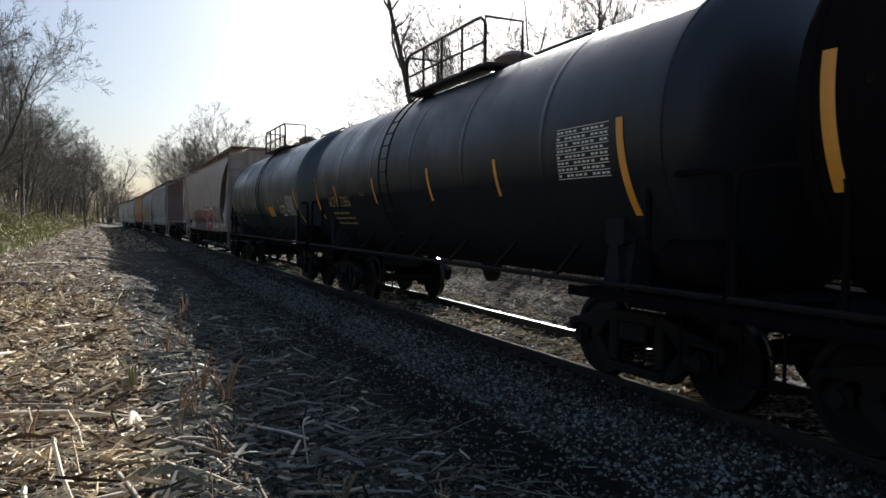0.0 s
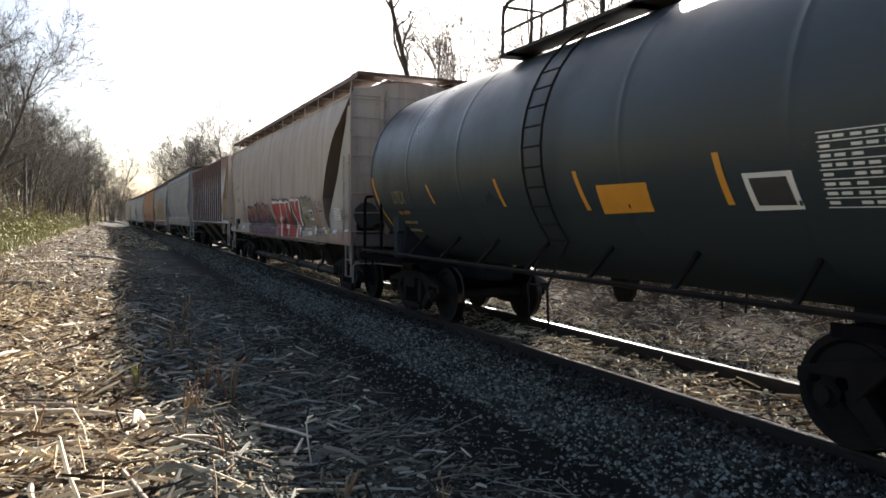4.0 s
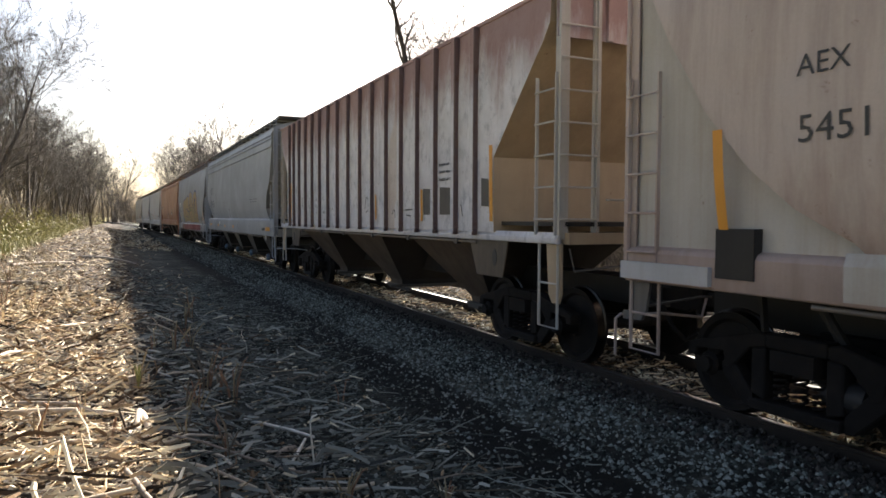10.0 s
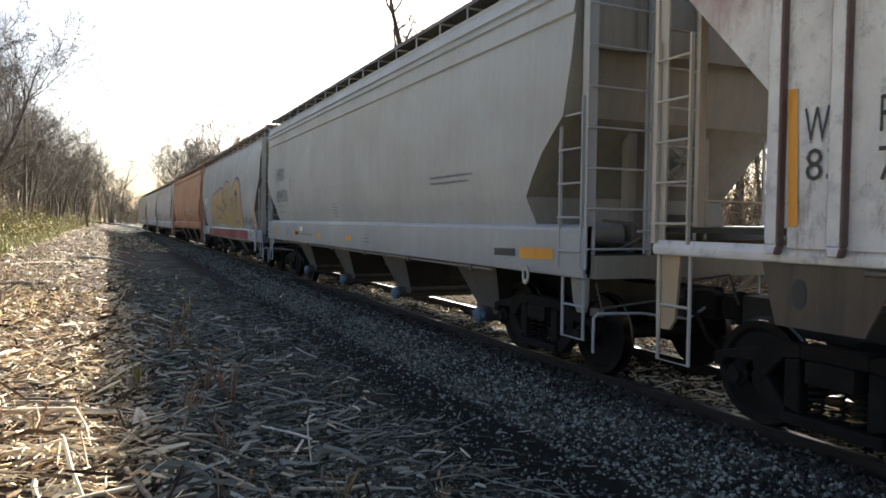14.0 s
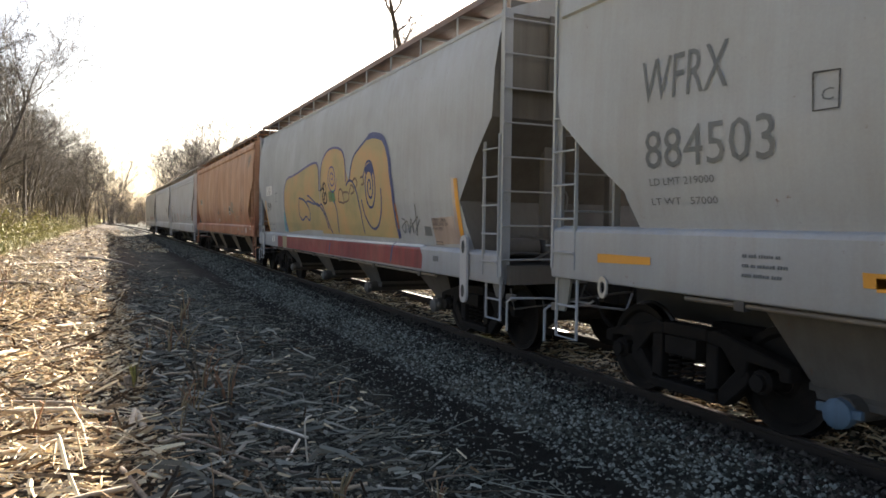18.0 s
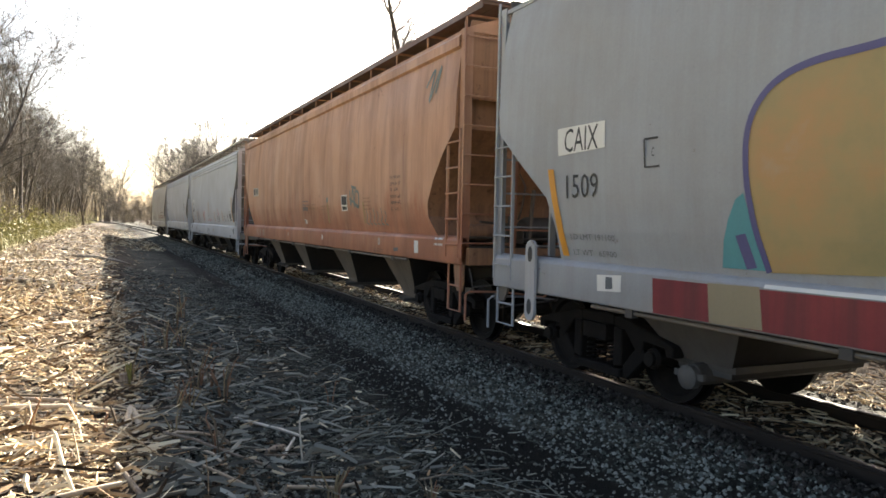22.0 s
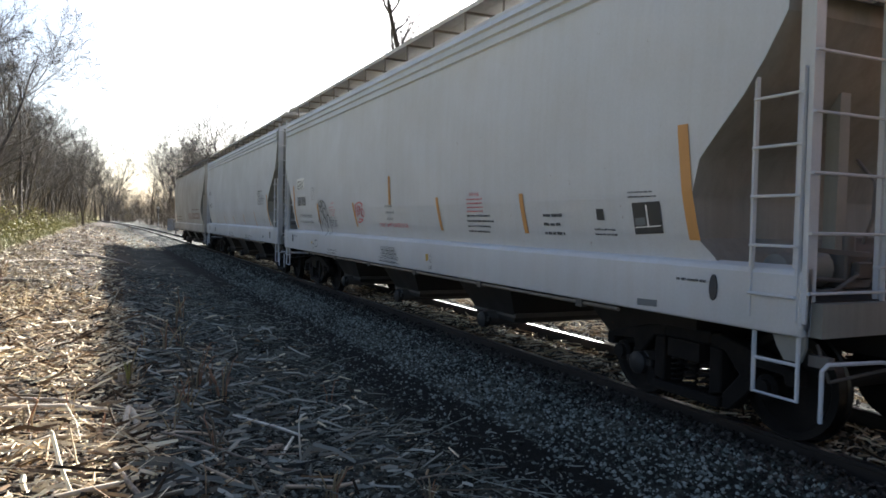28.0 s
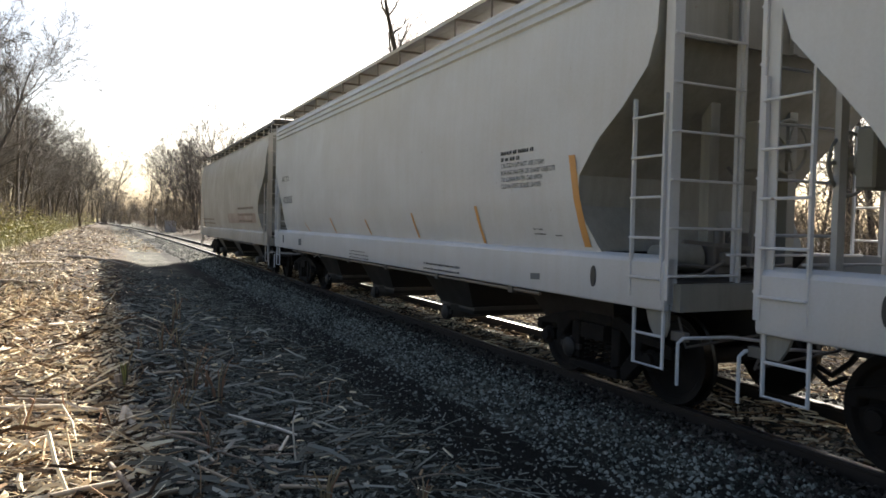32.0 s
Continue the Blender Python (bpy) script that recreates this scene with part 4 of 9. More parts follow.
    # a centre sill through the car, or stubs at its ends
    for y0, y1 in ((-half - 0.1, -half + 2.6), (half - 2.6, half + 0.1)) if spec.get("round_bays") else ((-half - 0.1, half + 0.1),):
        bm = bmesh.new()
        box(bm, -0.25, 0.25, y0, y1, 0.72, 1.04)
        part("centre_sill", bm, "soot", car)
    for s in (-1, 1):
        bm = bmesh.new()
        box(bm, -sw + 0.1, sw - 0.1, s * half - 0.09, s * half + 0.03, max(s0, 0.85), min(s1, s0 + 0.24))
        part("end_sill", softened(bm, 0.015), spec.get("endpaint", m), car)
        # floor of the end platform and posts under the slope
        bm = bmesh.new()
        yi = half - float(np.interp(prof[0][0] + 0.3, [p[0] for p in insets], [p[1] for p in insets]))
        y0, y1 = sorted((s * half, s * (yi - 0.5)))
        box(bm, -sw + 0.1, sw - 0.1, y0, y1, s0 + 0.2, s0 + 0.25)
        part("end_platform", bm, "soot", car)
        for x in () if spec.get("bare_ends") else (-0.55, 0.55):
            bm = bmesh.new()
            box(bm, x - 0.06, x + 0.06, s * (half - 0.5) - 0.06, s * (half - 0.5) + 0.06, s0 + 0.25, prof[0][0] + (eave - prof[0][0]) * 0.62)
            part("end_strut", softened(bm, 0.01), spec.get("endpaint", m), car)
        bm = bmesh.new()
        zt = spec.get("panel", 0.95)
        o = ((-ew + 0.02, eave - zt), (ew - 0.02, eave - zt), (ew - 0.02, eave + 0.03), (wx, eave + 0.14), (-wx, eave + 0.14), (-ew + 0.02, eave + 0.03))
        vs = [[bm.verts.new((px, s * (half - 0.06) + e, pz)) for px, pz in o] for e in (-0.012, 0.012)]
        for n in range(6):
            bm.faces.new((vs[0][n], vs[0][(n + 1) % 6], vs[1][(n + 1) % 6], vs[1][n]))
        bm.faces.new(vs[0])
        bm.faces.new(vs[1])
        bmesh.ops.recalc_face_normals(bm, faces=bm.faces)
        panel = part("end_panel", bm, spec.get("panelpaint", spec.get("endpaint", m)), car)
        for x in (-0.8, 0, 0.8):
            bm = bmesh.new()
            box(bm, x - 0.04, x + 0.04, s * (half - 0.03) - 0.03, s * (half - 0.03) + 0.03, eave - zt, eave)
            part("stiffener", bm, spec.get("panelpaint", spec.get("endpaint", m)), panel)
        for x in (-1, 1):
            bm = bmesh.new()
            pw = spec.get("post", 0.11)
            plate(bm, [(s * (half - pw), s0 + 0.05), (s * half, s0 + 0.05), (s * half, eave + 0.02), (s * (half - pw), eave + 0.02)], x * (sw - 0.03), x * (sw - 0.045))
            plate(bm, [(s * (half - 0.015), s0 + 0.05), (s * half, s0 + 0.05), (s * half, eave + 0.02), (s * (half - 0.015), eave + 0.02)], x * (sw - 0.04), x * (sw - 0.14))
            part("corner_post", bm, spec.get("postpaint", m), car)
            # ladders at the corner: one on the side, one on the end
            lz = s0 + 1.9
            ladder(car, ((x * (sw + 0.005), s * (half - 0.235), s0 + 0.1), (x * (sw + 0.005), s * (half - 0.235), lz)), spec.get("rungs", 5), 0.2, (0, 1, 0), spec.get("postpaint", m), "side_ladder")
            stirrup(car, x * (sw - 0.04), s * (half - 0.235), 0.52, s0 + 0.05, 0.19, spec.get("postpaint", m))
            if x < 0:
                wi = spec.get("end_in", 0.68)
                ladder(car, ((x * (sw + wi) / 2, s * (half + 0.012), s0 + 0.1), (x * (sw + wi) / 2, s * (half + 0.012), eave + 0.1)), 8, (sw - wi) / 2 - 0.01, (1, 0, 0), spec.get("postpaint", m), "end_ladder")
                bm = bmesh.new()
                box(bm, x * wi - 0.045, x * wi + 0.045, s * (half - 0.02) - 0.02, s * (half - 0.02) + 0.02, s0 + 0.1, eave)
                part("end_post", softened(bm, 0.006), spec.get("postpaint", m), car)
        grab(car, [(-0.9, s * (half + 0.08), s0 + 0.5), (-0.9, s * (half + 0.12), s0 + 0.5), (0.9, s * (half + 0.12), s0 + 0.5), (0.9, s * (half + 0.08), s0 + 0.5)], spec.get("postpaint", m))
        grab(car, [(-sw + 0.15, s * (half + 0.02), s0 - 0.05), (-sw + 0.15, s * (half + 0.12), s0 - 0.3), (-0.4, s * (half + 0.14), s0 - 0.22), (-0.3, s * (half + 0.1), 0.95)], dark)
        for x in (-1, 1):
            bm = bmesh.new()
            plate(bm, [(s * half, s0 + 0.06), (s * (half - 0.3), s0 + 0.06), (s * (half - 0.24), 0.9), (s * (half - 0.17), 0.8), (s * (half - 0.04), 0.8), (s * half, 0.9)], x * (sw - 0.05), x * (sw - 0.08))
            part("corner_gusset", bm, spec.get("endpaint", m), car)
    for s in spec.get("brake_ends", (-1,)):
        at = pose(spec.get("brake_x", -0.05), s * (half - 0.12 + spec.get("brake_out", 0.0)), spec.get("brake_z", 2.45), 0, 0, 0 if s < 0 else 180)
        g = again("brake_gear_box", SHARED["brake_gear_box"], car, at=at)
        again("brake_wheel", SHARED["brake_wheel"], g, at=pose(0, -0.12, 0))
    for y in () if spec.get("bare_ends") else (half - 0.75, -half + 0.8):
        bm = bmesh.new()
        lathe(bm, ((-0.45, 0.0), (-0.42, 0.16), (-0.35, 0.2), (0.35, 0.2), (0.42, 0.16), (0.45, 0.0)), 16, "x", (0.35, y, s0 + 0.5))
        part("air_tank", bm, dark, car, smooth=40)
        grab(car, [(0.0, y, s0 + 0.5), (-0.3, y + 0.1, s0 + 0.45), (-0.45, y + 0.1, s0 + 0.3), (-0.5, y - 0.2, s0 + 0.27)], dark)
    for s in () if spec.get("bare_ends") else (-1, 1):
        end_gear(car, s, half, s0, sw, spec)
    # discharge bays
    bays = spec.get("bays", 3)
    pitch, base = spec.get("pitch", 3.45), prof[0][0]
    for k in range(bays):
        yc = spec["bay_at"][k] - car["middle"] if "bay_at" in spec else pitch * (k - (bays - 1) / 2)
        bm = bmesh.new()
        hw, bw = prof[0][1] - 0.05, spec.get("bay_w", 0.9)
        hl, bl = spec.get("bay_top", 0.95), spec.get("bay_l", 0.32)
        if spec.get("round_bays"):
            ring = ((hw - 0.03, 1.15, base + 0.02), (1.3, 1.1, 1.22), (1.12, 0.98, 1.08), (0.95, 0.84, 0.96), (0.83, 0.7, 0.86), (0.74, 0.56, 0.75), (0.68, 0.46, 0.64), (0.63, 0.37, 0.54), (0.58, 0.28, 0.46))
        else:
            ring = ((hw, hl, base + 0.02), (hw - 0.02, hl - 0.04, base - 0.06), (bw + 0.02, bl + 0.02, 0.5), (bw, bl, 0.4))
        rings = [[bm.verts.new((sx * x, yc + sy * y, z)) for sx, sy in ((-1, -1), (1, -1), (1, 1), (-1, 1))] for x, y, z in ring]
        for q, r in zip(rings, rings[1:]):
            for j in range(4):
                bm.faces.new((q[j], r[j], r[(j + 1) % 4], q[(j + 1) % 4]))
        bm.faces.new(rings[0])
        bm.faces.new(rings[-1][::-1])
        bmesh.ops.recalc_face_normals(bm, faces=bm.faces)
        # fore and aft faces blackened: the shade under the car is painted on
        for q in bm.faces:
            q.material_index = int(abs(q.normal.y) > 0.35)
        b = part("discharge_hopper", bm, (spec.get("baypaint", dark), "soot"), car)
        if spec.get("round_bays"):
            continue
        bm = bmesh.new()
        if spec.get("outlet", "gate") == "pipe":
            # pneumatic outlet: a trough across the car with a cap at each end
            lathe(bm, ((-bw - 0.16, 0.11), (bw + 0.16, 0.11)), 12, "x", (0, yc, 0.4))
            box(bm, -bw - 0.02, bw + 0.02, yc - bl - 0.06, yc + bl + 0.06, 0.46, 0.52)
            part("outlet_tube", softened(bm, 0.01), dark, b)
            for e in (-1, 1):
                bm = bmesh.new()
                lathe(bm, ((e * (bw + 0.14), 0.115), (e * (bw + 0.22), 0.115), (e * (bw + 0.25), 0.075), (e * (bw + 0.25), 0.0)), 12, "x", (0, yc, 0.38))
                box(bm, e * (bw + 0.18) - 0.02, e * (bw + 0.18) + 0.02, yc - 0.18, yc + 0.18, 0.37, 0.43)
                part("outlet_cap", bm, spec.get("cappaint", "enddark"), b, smooth=40)
        else:
            box(bm, -bw - 0.06, bw + 0.06, yc - bl - 0.08, yc + bl + 0.08, 0.34, 0.395)
            for e in (-1, 1):
                box(bm, e * bw - 0.03, e * bw + 0.03, yc - bl - 0.4, yc + bl + 0.1, 0.30, 0.36)
            tube(bm, [(-bw - 0.3, yc - bl - 0.12, 0.39), (bw + 0.3, yc - bl - 0.12, 0.39)], 0.03, 6)
            part("outlet_gate", softened(bm, 0.01), dark, b)
    running_gear(car, half - spec.get("truck_in", 1.55))
    couplers(car, half)
    return car


def tank_car(name, label, u0, u1, radius, zc, material, dome=0.5, ladder_at=0.0, railed=True, group="freight cars of the train"):
    """A tank wagon with domed heads between u0 and u1 along the train."""
    car = thing(name, label, "tank car", group)
    half = (u1 - u0) / 2
    car["middle"] = car["written"] = (u0 + u1) / 2
    zz = [zc + radius * math.sin(radians(a)) for a in range(-85, 86, 5)]
    car["side"] = [v for z in zz for v in (z, math.sqrt(max(radius ** 2 - (z - zc) ** 2, 0)))]
    bm = bmesh.new()
    prof = [(half - dome + dome * math.sin(radians(a)), radius * math.cos(radians(a))) for a in range(0, 91, 10)]
    prof[-1] = (half, 0.0)
    prof.insert(0, (half - dome - 0.08, radius))
    seams = [y for q in (-0.62, -0.3, 0.0, 0.3, 0.62) for y in ((q * half - 0.09, radius), (q * half - 0.03, radius), (q * half - 0.01, radius + 0.006), (q * half + 0.01, radius + 0.006), (q * half + 0.03, radius), (q * half + 0.09, radius))]
    lathe(bm, [(-y, r) for y, r in prof[::-1]] + seams + prof, 56, "y", (0, 0, zc))
    part("tank", bm, material, car, smooth=40)
    # head shields' rims
    for s in (-1, 1):
        bm = bmesh.new()
        lathe(bm, ((s * (half - dome - 0.04), radius + 0.002), (s * (half - dome - 0.035), radius + 0.014), (s * (half - dome + 0.01), radius + 0.012), (s * (half - dome + 0.02), radius - 0.004)), 56, "y", (0, 0, zc))
        part("head_seam", bm, material, car, smooth=40)
        # stub sill, bolster saddle and end platform
        bm = bmesh.new()
        y0, y1 = sorted((s * (half - 2.6), s * (half + 0.25)))
        box(bm, -0.28, 0.28, y0, y1, 0.72, 1.08)
        part("stub_sill", softened(bm, 0.015), "black", car)
        bm = bmesh.new()
        yc = s * (half - 1.35)
        arc = [(x, zc - math.sqrt((radius + 0.01) ** 2 - x * x)) for x in np.linspace(-1.25, 1.25, 13)]
        o = [(-1.35, 0.98)] + arc + [(1.35, 0.98), (0.3, 0.86), (-0.3, 0.86)]
        a = [bm.verts.new((x, yc - 0.2, z)) for x, z in o]
        b = [bm.verts.new((x, yc + 0.2, z)) for x, z in o]
        for i in range(len(o)):
            j = (i + 1) % len(o)
            bm.faces.new((a[i], b[i], b[j], a[j]))
        bmesh.ops.triangle_fill(bm, use_beauty=True, edges=[e for e in bm.edges if e.verts[0] in a and e.verts[1] in a])
        bmesh.ops.triangle_fill(bm, use_beauty=True, edges=[e for e in bm.edges if e.verts[0] in b and e.verts[1] in b])
        bmesh.ops.recalc_face_normals(bm, faces=bm.faces)
        part("saddle", bm, "black", car)
        bm = bmesh.new()
        y0, y1 = sorted((s * (half - 1.9), s * (half + 0.28)))
        box(bm, -1.5, 1.5, s * (half + 0.24) - 0.04, s * (half + 0.24) + 0.04, 0.93, 1.06)
        part("end_beam", softened(bm, 0.008), "jet", car)
        for x in (-1, 1):
            bm = bmesh.new()
            xx = sorted((x * 1.48, x * 0.9))
            box(bm, xx[0], xx[1], y0, y1, 1.0, 1.05)
            box(bm, x * 1.5 - 0.02, x * 1.5 + 0.02, y0, y1, 0.97, 1.07)
            part("end_platform", softened(bm, 0.008), "jet", car)
        for x in (-1, 1):
            bm = bmesh.new()
            r = 0.028
            y0, y1 = s * (half - 0.75), s * (half + 0.2)
            tube(bm, [(x * 1.45, y0, 1.05), (x * 1.45, y0, 2.0), (x * 1.45, y0 + s * 0.04, 2.12), (x * 1.45, y0 + s * 0.12, 2.16), (x * 1.45, y1 - s * 0.12, 2.16), (x * 1.45, y1 - s * 0.04, 2.12), (x * 1.45, y1, 2.0), (x * 1.45, y1, 1.05)], r, 8)
            part("end_railing", bm, "jet", car, smooth=50)
            stirrup(car, x * 1.46, s * (half - 0.1), 0.48, 0.98, 0.2, "jet")
            # jacking bracket that carries the tank
            bm = bmesh.new()
            plate(bm, [(s * (half - 1.42), 1.02), (s * (half - 1.22), 1.02), (s * (half - 1.27), 1.5), (s * (half - 1.18), 1.53), (s * (half - 1.18), 1.78), (s * (half - 1.46), 1.78), (s * (half - 1.46), 1.53), (s * (half - 1.37), 1.5)], x * 1.38, x * 1.26)
            part("bracket", bm, material, car)
    for x in (-1, 1):
        bm = bmesh.new()
        tube(bm, [(x * 1.5, -half - 0.2, 1.13), (x * 1.5, half + 0.2, 1.13)], 0.03, 6)
        for k in range(7):
            y = -half + 2.2 + k * (2 * half - 4.4) / 6
            bar(bm, (x * 1.5, y, 1.13), (x * 1.1, y + 0.1, zc - math.sqrt(radius ** 2 - 1.1 ** 2)), 0.04)
        part("side_rail", bm, "iron", car)
        # ladder bowed over the shell
        bm = bmesh.new()
        for dy in (-0.2, 0.2):
            pts = [(x * 1.52, ladder_at + dy, 0.55), (x * 1.54, ladder_at + dy, 1.0)] + [(x * (radius + 0.09) * math.cos(radians(a)), ladder_at + dy, zc + (radius + 0.09) * math.sin(radians(a))) for a in range(-40, 66, 8)]
            tube(bm, pts, 0.016, 5)
        for k in range(11):
            p = pts[min(len(pts) - 1, k + 1)]
            tube(bm, [(p[0], ladder_at - 0.2, p[2]), (p[0], ladder_at + 0.2, p[2])], 0.012, 5)
        part("ladder", bm, "iron", car, smooth=50)
    # platform with a rail round the manway and the valves
    top = zc + radius - 0.15
    bm = bmesh.new()
    for x in (-1, 1):
        xx = sorted((x * 0.66, x * 1.0))
        box(bm, xx[0], xx[1], -1.35, 1.35, top + 0.02, top + 0.06)
    for y in (-1, 1):
        box(bm, -1.0, 1.0, y * 1.35 - 0.2, y * 1.35 + 0.2, top + 0.02, top + 0.06)
    part("top_platform", bm, "soot", car)
    for x in (-1, 1) if not railed else ():
        bm = bmesh.new()
        box(bm, x * 1.0 - 0.02, x * 1.0 + 0.02, -1.6, 1.6, top - 0.02, top + 0.16)
        part("toe_board", bm, "brown", car)
    bm = bmesh.new()
    for x in (-1, 1) if railed else ():
        tube(bm, [(x * 0.98, -1.5, top + 0.06), (x * 0.98, -1.5, top + 0.62), (x * 0.98, -1.38, top + 0.74), (x * 0.98, 1.38, top + 0.74), (x * 0.98, 1.5, top + 0.62), (x * 0.98, 1.5, top + 0.06)], 0.026, 6)
        tube(bm, [(x * 0.98, -1.5, top + 0.36), (x * 0.98, 1.5, top + 0.36)], 0.02, 6)
        for y in (-0.75, 0, 0.75):
            tube(bm, [(x * 0.98, y, top + 0.06), (x * 0.98, y, top + 0.74)], 0.022, 6)
    for y in (-1.5, 1.5) if railed else ():
        tube(bm, [(-0.98, y, top + 0.5), (-0.98, y, top + 0.72), (-0.35, y, top + 0.72), (-0.35, y, top + 0.06)], 0.022, 6)
    if railed:
        part("top_railing", bm, "soot", car, smooth=50)
    bm = bmesh.new()
    lathe(bm, ((top - 0.1, 0.3), (top + 0.2, 0.3), (top + 0.2, 0.35), (top + 0.26, 0.35), (top + 0.36, 0.2), (top + 0.38, 0.0)), 20, "z", (0, 0.35, 0))
    part("manway", bm, "brown", car, smooth=40)
    bm = bmesh.new()
    lathe(bm, ((top - 0.1, 0.36), (top + 0.34, 0.36), (top + 0.44, 0.25), (top + 0.46, 0.0)), 18, "z", (0, -0.75, 0))
    part("valve_bonnet", bm, "brown", car, smooth=40)
    bm = bmesh.new()
    lathe(bm, ((-0.42, 0.0), (-0.4, 0.14), (-0.33, 0.2), (0.33, 0.2), (0.4, 0.14), (0.42, 0.0)), 18, "y", (-1.2, -half + 0.35, 1.38))
    part("air_tank", bm, "jet", car, smooth=40)
    bm = bmesh.new()
    lathe(bm, ((zc - radius - 0.3, 0.09), (zc - radius - 0.22, 0.14), (zc - radius + 0.05, 0.2)), 12, "z")
    part("bottom_outlet", bm, "iron", car)
    running_gear(car, half - 1.35)
    couplers(car, half + 0.2)
    return car


build_shared()

# ---------------------------------------------------------------- the train, from its front to its rear
CUT = ((1.3, 0.7), (1.56, 0.89), (1.97, 1.13), (2.28, 1.09), (2.62, 0.78), (2.88, 0.43), (3.2, 0.12), (3.5, 0.03), (4.6, 0.03))
OVAL = ((1.3, 0.6), (1.51, 0.75), (1.66, 0.9), (1.99, 0.92), (2.3, 0.83), (2.76, 0.39), (2.99, 0.22), (3.3, 0.04), (4.6, 0.03))
AFT = ((1.4, 1.0), (1.53, 1.04), (1.92, 1.0), (2.15, 0.93), (2.41, 0.75), (2.68, 0.52), (3.1, 0.14), (3.4, 0.03), (4.6, 0.03))
BACK = ((1.4, 1.27), (1.72, 1.24), (2.06, 1.1), (2.44, 0.6), (2.6, 0.4), (2.83, 0.1), (3.1, 0.03), (4.6, 0.03))
LOW = ((1.4, 0.75), (1.72, 0.89), (2.05, 1.01), (2.54, 0.59), (2.89, 0.2), (3.46, 0.1), (4.6, 0.03))
GFRONT = ((1.4, 0.7), (1.65, 0.79), (2.05, 0.96), (2.67, 0.43), (3.1, 0.04), (4.6, 0.03))
SLANT = ((1.6, 1.31), (2.54, 1.31), (3.1, 0.79), (3.76, 0.17), (3.95, 0.04), (4.6, 0.03))


def round_side(eave, foot=1.45):
    """Half widths of a bulging side, from its foot to its eave."""
    return ((foot, 1.46), (1.7, 1.53), (2.1, 1.58), (2.6, 1.6), (3.1, 1.59), (eave - 0.7, 1.56), (eave - 0.32, 1.5), (eave, 1.42))


def lined_side(foot, lines, eave):
    """A bulging side with lapped sheets below the eave."""
    out = [(foot, 1.46), (foot + 0.25, 1.53), (foot + 0.55, 1.58), (2.5, 1.6), (2.9, 1.6), (3.4, 1.58)]
    for z in lines:
        out += [(z - 0.012, 1.545), (z + 0.006, 1.578)]
    return tuple(out + [(eave, 1.47)])


RIBS = (49.78, 50.38, 51.09, 51.81, 52.52, 53.25, 54.02, 54.76, 55.55, 56.33, 57.1, 57.82, 58.53, 59.2, 59.88, 60.5, 61.0)


def train_cars():
    cars = []
    tank = "tank car with yellow reflective stripes and a railed platform"
    a = tank_car("tank_car", "black tank car with a yellow reflective stripe and a plank platform", -9.6, 4.0, 1.56, 2.57, "jet", railed=False)
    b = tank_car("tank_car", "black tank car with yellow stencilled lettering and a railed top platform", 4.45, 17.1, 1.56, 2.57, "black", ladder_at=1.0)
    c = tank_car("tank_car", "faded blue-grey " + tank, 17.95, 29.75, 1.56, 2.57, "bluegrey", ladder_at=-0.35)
    cars += [a, b, c]

    d = hopper("covered_hopper_car", "dusty tan round-sided hopper car with red and purple graffiti", 30.78, 46.68, dict(
        paint="tan", dark="dusk", datum=38.575, prof=round_side(4.32), insets=((1.4, 1.5), (1.59, 1.6), (1.77, 1.67), (2.2, 1.7), (2.87, 1.37), (3.41, 1.02), (3.65, 0.78), (3.81, 0.54), (4.05, 0.3), (4.4, 0.08)), rear=((1.4, 2.4), (1.6, 2.2), (1.83, 1.77), (2.15, 1.38), (2.64, 0.94), (2.92, 0.77), (3.28, 0.51), (3.8, 0.2), (4.4, 0.05)), sill=(1.17, 1.5, 1.5),
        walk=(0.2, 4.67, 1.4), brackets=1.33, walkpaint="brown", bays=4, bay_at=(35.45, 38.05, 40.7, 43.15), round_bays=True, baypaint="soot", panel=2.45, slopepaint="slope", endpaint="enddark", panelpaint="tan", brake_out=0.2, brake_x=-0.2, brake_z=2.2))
    half = 7.95
    for x in (-1, 1):
        for s, o in ((-1, ((0.1, 1.45), (1.95, 1.45), (1.82, 1.77), (1.09, 2.71), (0.91, 3.09), (0.5, 3.78), (0.4, 4.1), (0.1, 4.1))), (1, ((0.1, 1.45), (2.6, 1.45), (2.6, 1.9), (1.5, 2.75), (0.7, 4.0), (0.1, 4.0)))):
            bm = bmesh.new()
            plate(bm, [(s * (half - y), z) for y, z in o], x * 1.42, x * 1.435)
            part("end_side_sheet", bm, "lastgrey", d)
    bm = bmesh.new()
    lathe(bm, ((-0.02, 0.0), (-0.02, 0.27), (0.02, 0.27), (0.02, 0.0)), 24, "y", (-1.15, -half - 0.02, 1.81))
    part("round_cover", bm, "ink", d)
    # solid black box in place of the shade inside a square recess
    bm = bmesh.new()
    box(bm, -1.53, -1.2, half - 1.53, half - 1.15, 1.28, 1.68)
    part("recess_shade_box", softened(bm, 0.02), "soot", d)
    bm = bmesh.new()
    box(bm, -1.56, -0.9, half - 1.1, half, 1.2, 1.36)
    part("crossover_step", softened(bm, 0.02), "grey", d)
    bm = bmesh.new()
    tube(bm, [(-0.95, -6.2, 0.42), (-0.95, 6.2, 0.42)], 0.09, 10)
    part("discharge_pipe", bm, "soot", d, smooth=40)
    for n in range(6):
        y = -6.0 + 2.4 * n
        bm = bmesh.new()
        tube(bm, [(-0.93, y - 0.1, 0.45), (-0.85, y + 0.08, 0.7), (-0.8, y + 0.45, 1.15)], 0.045, 8)
        part("pipe_branch", bm, "soot", d, smooth=40)
        bm = bmesh.new()
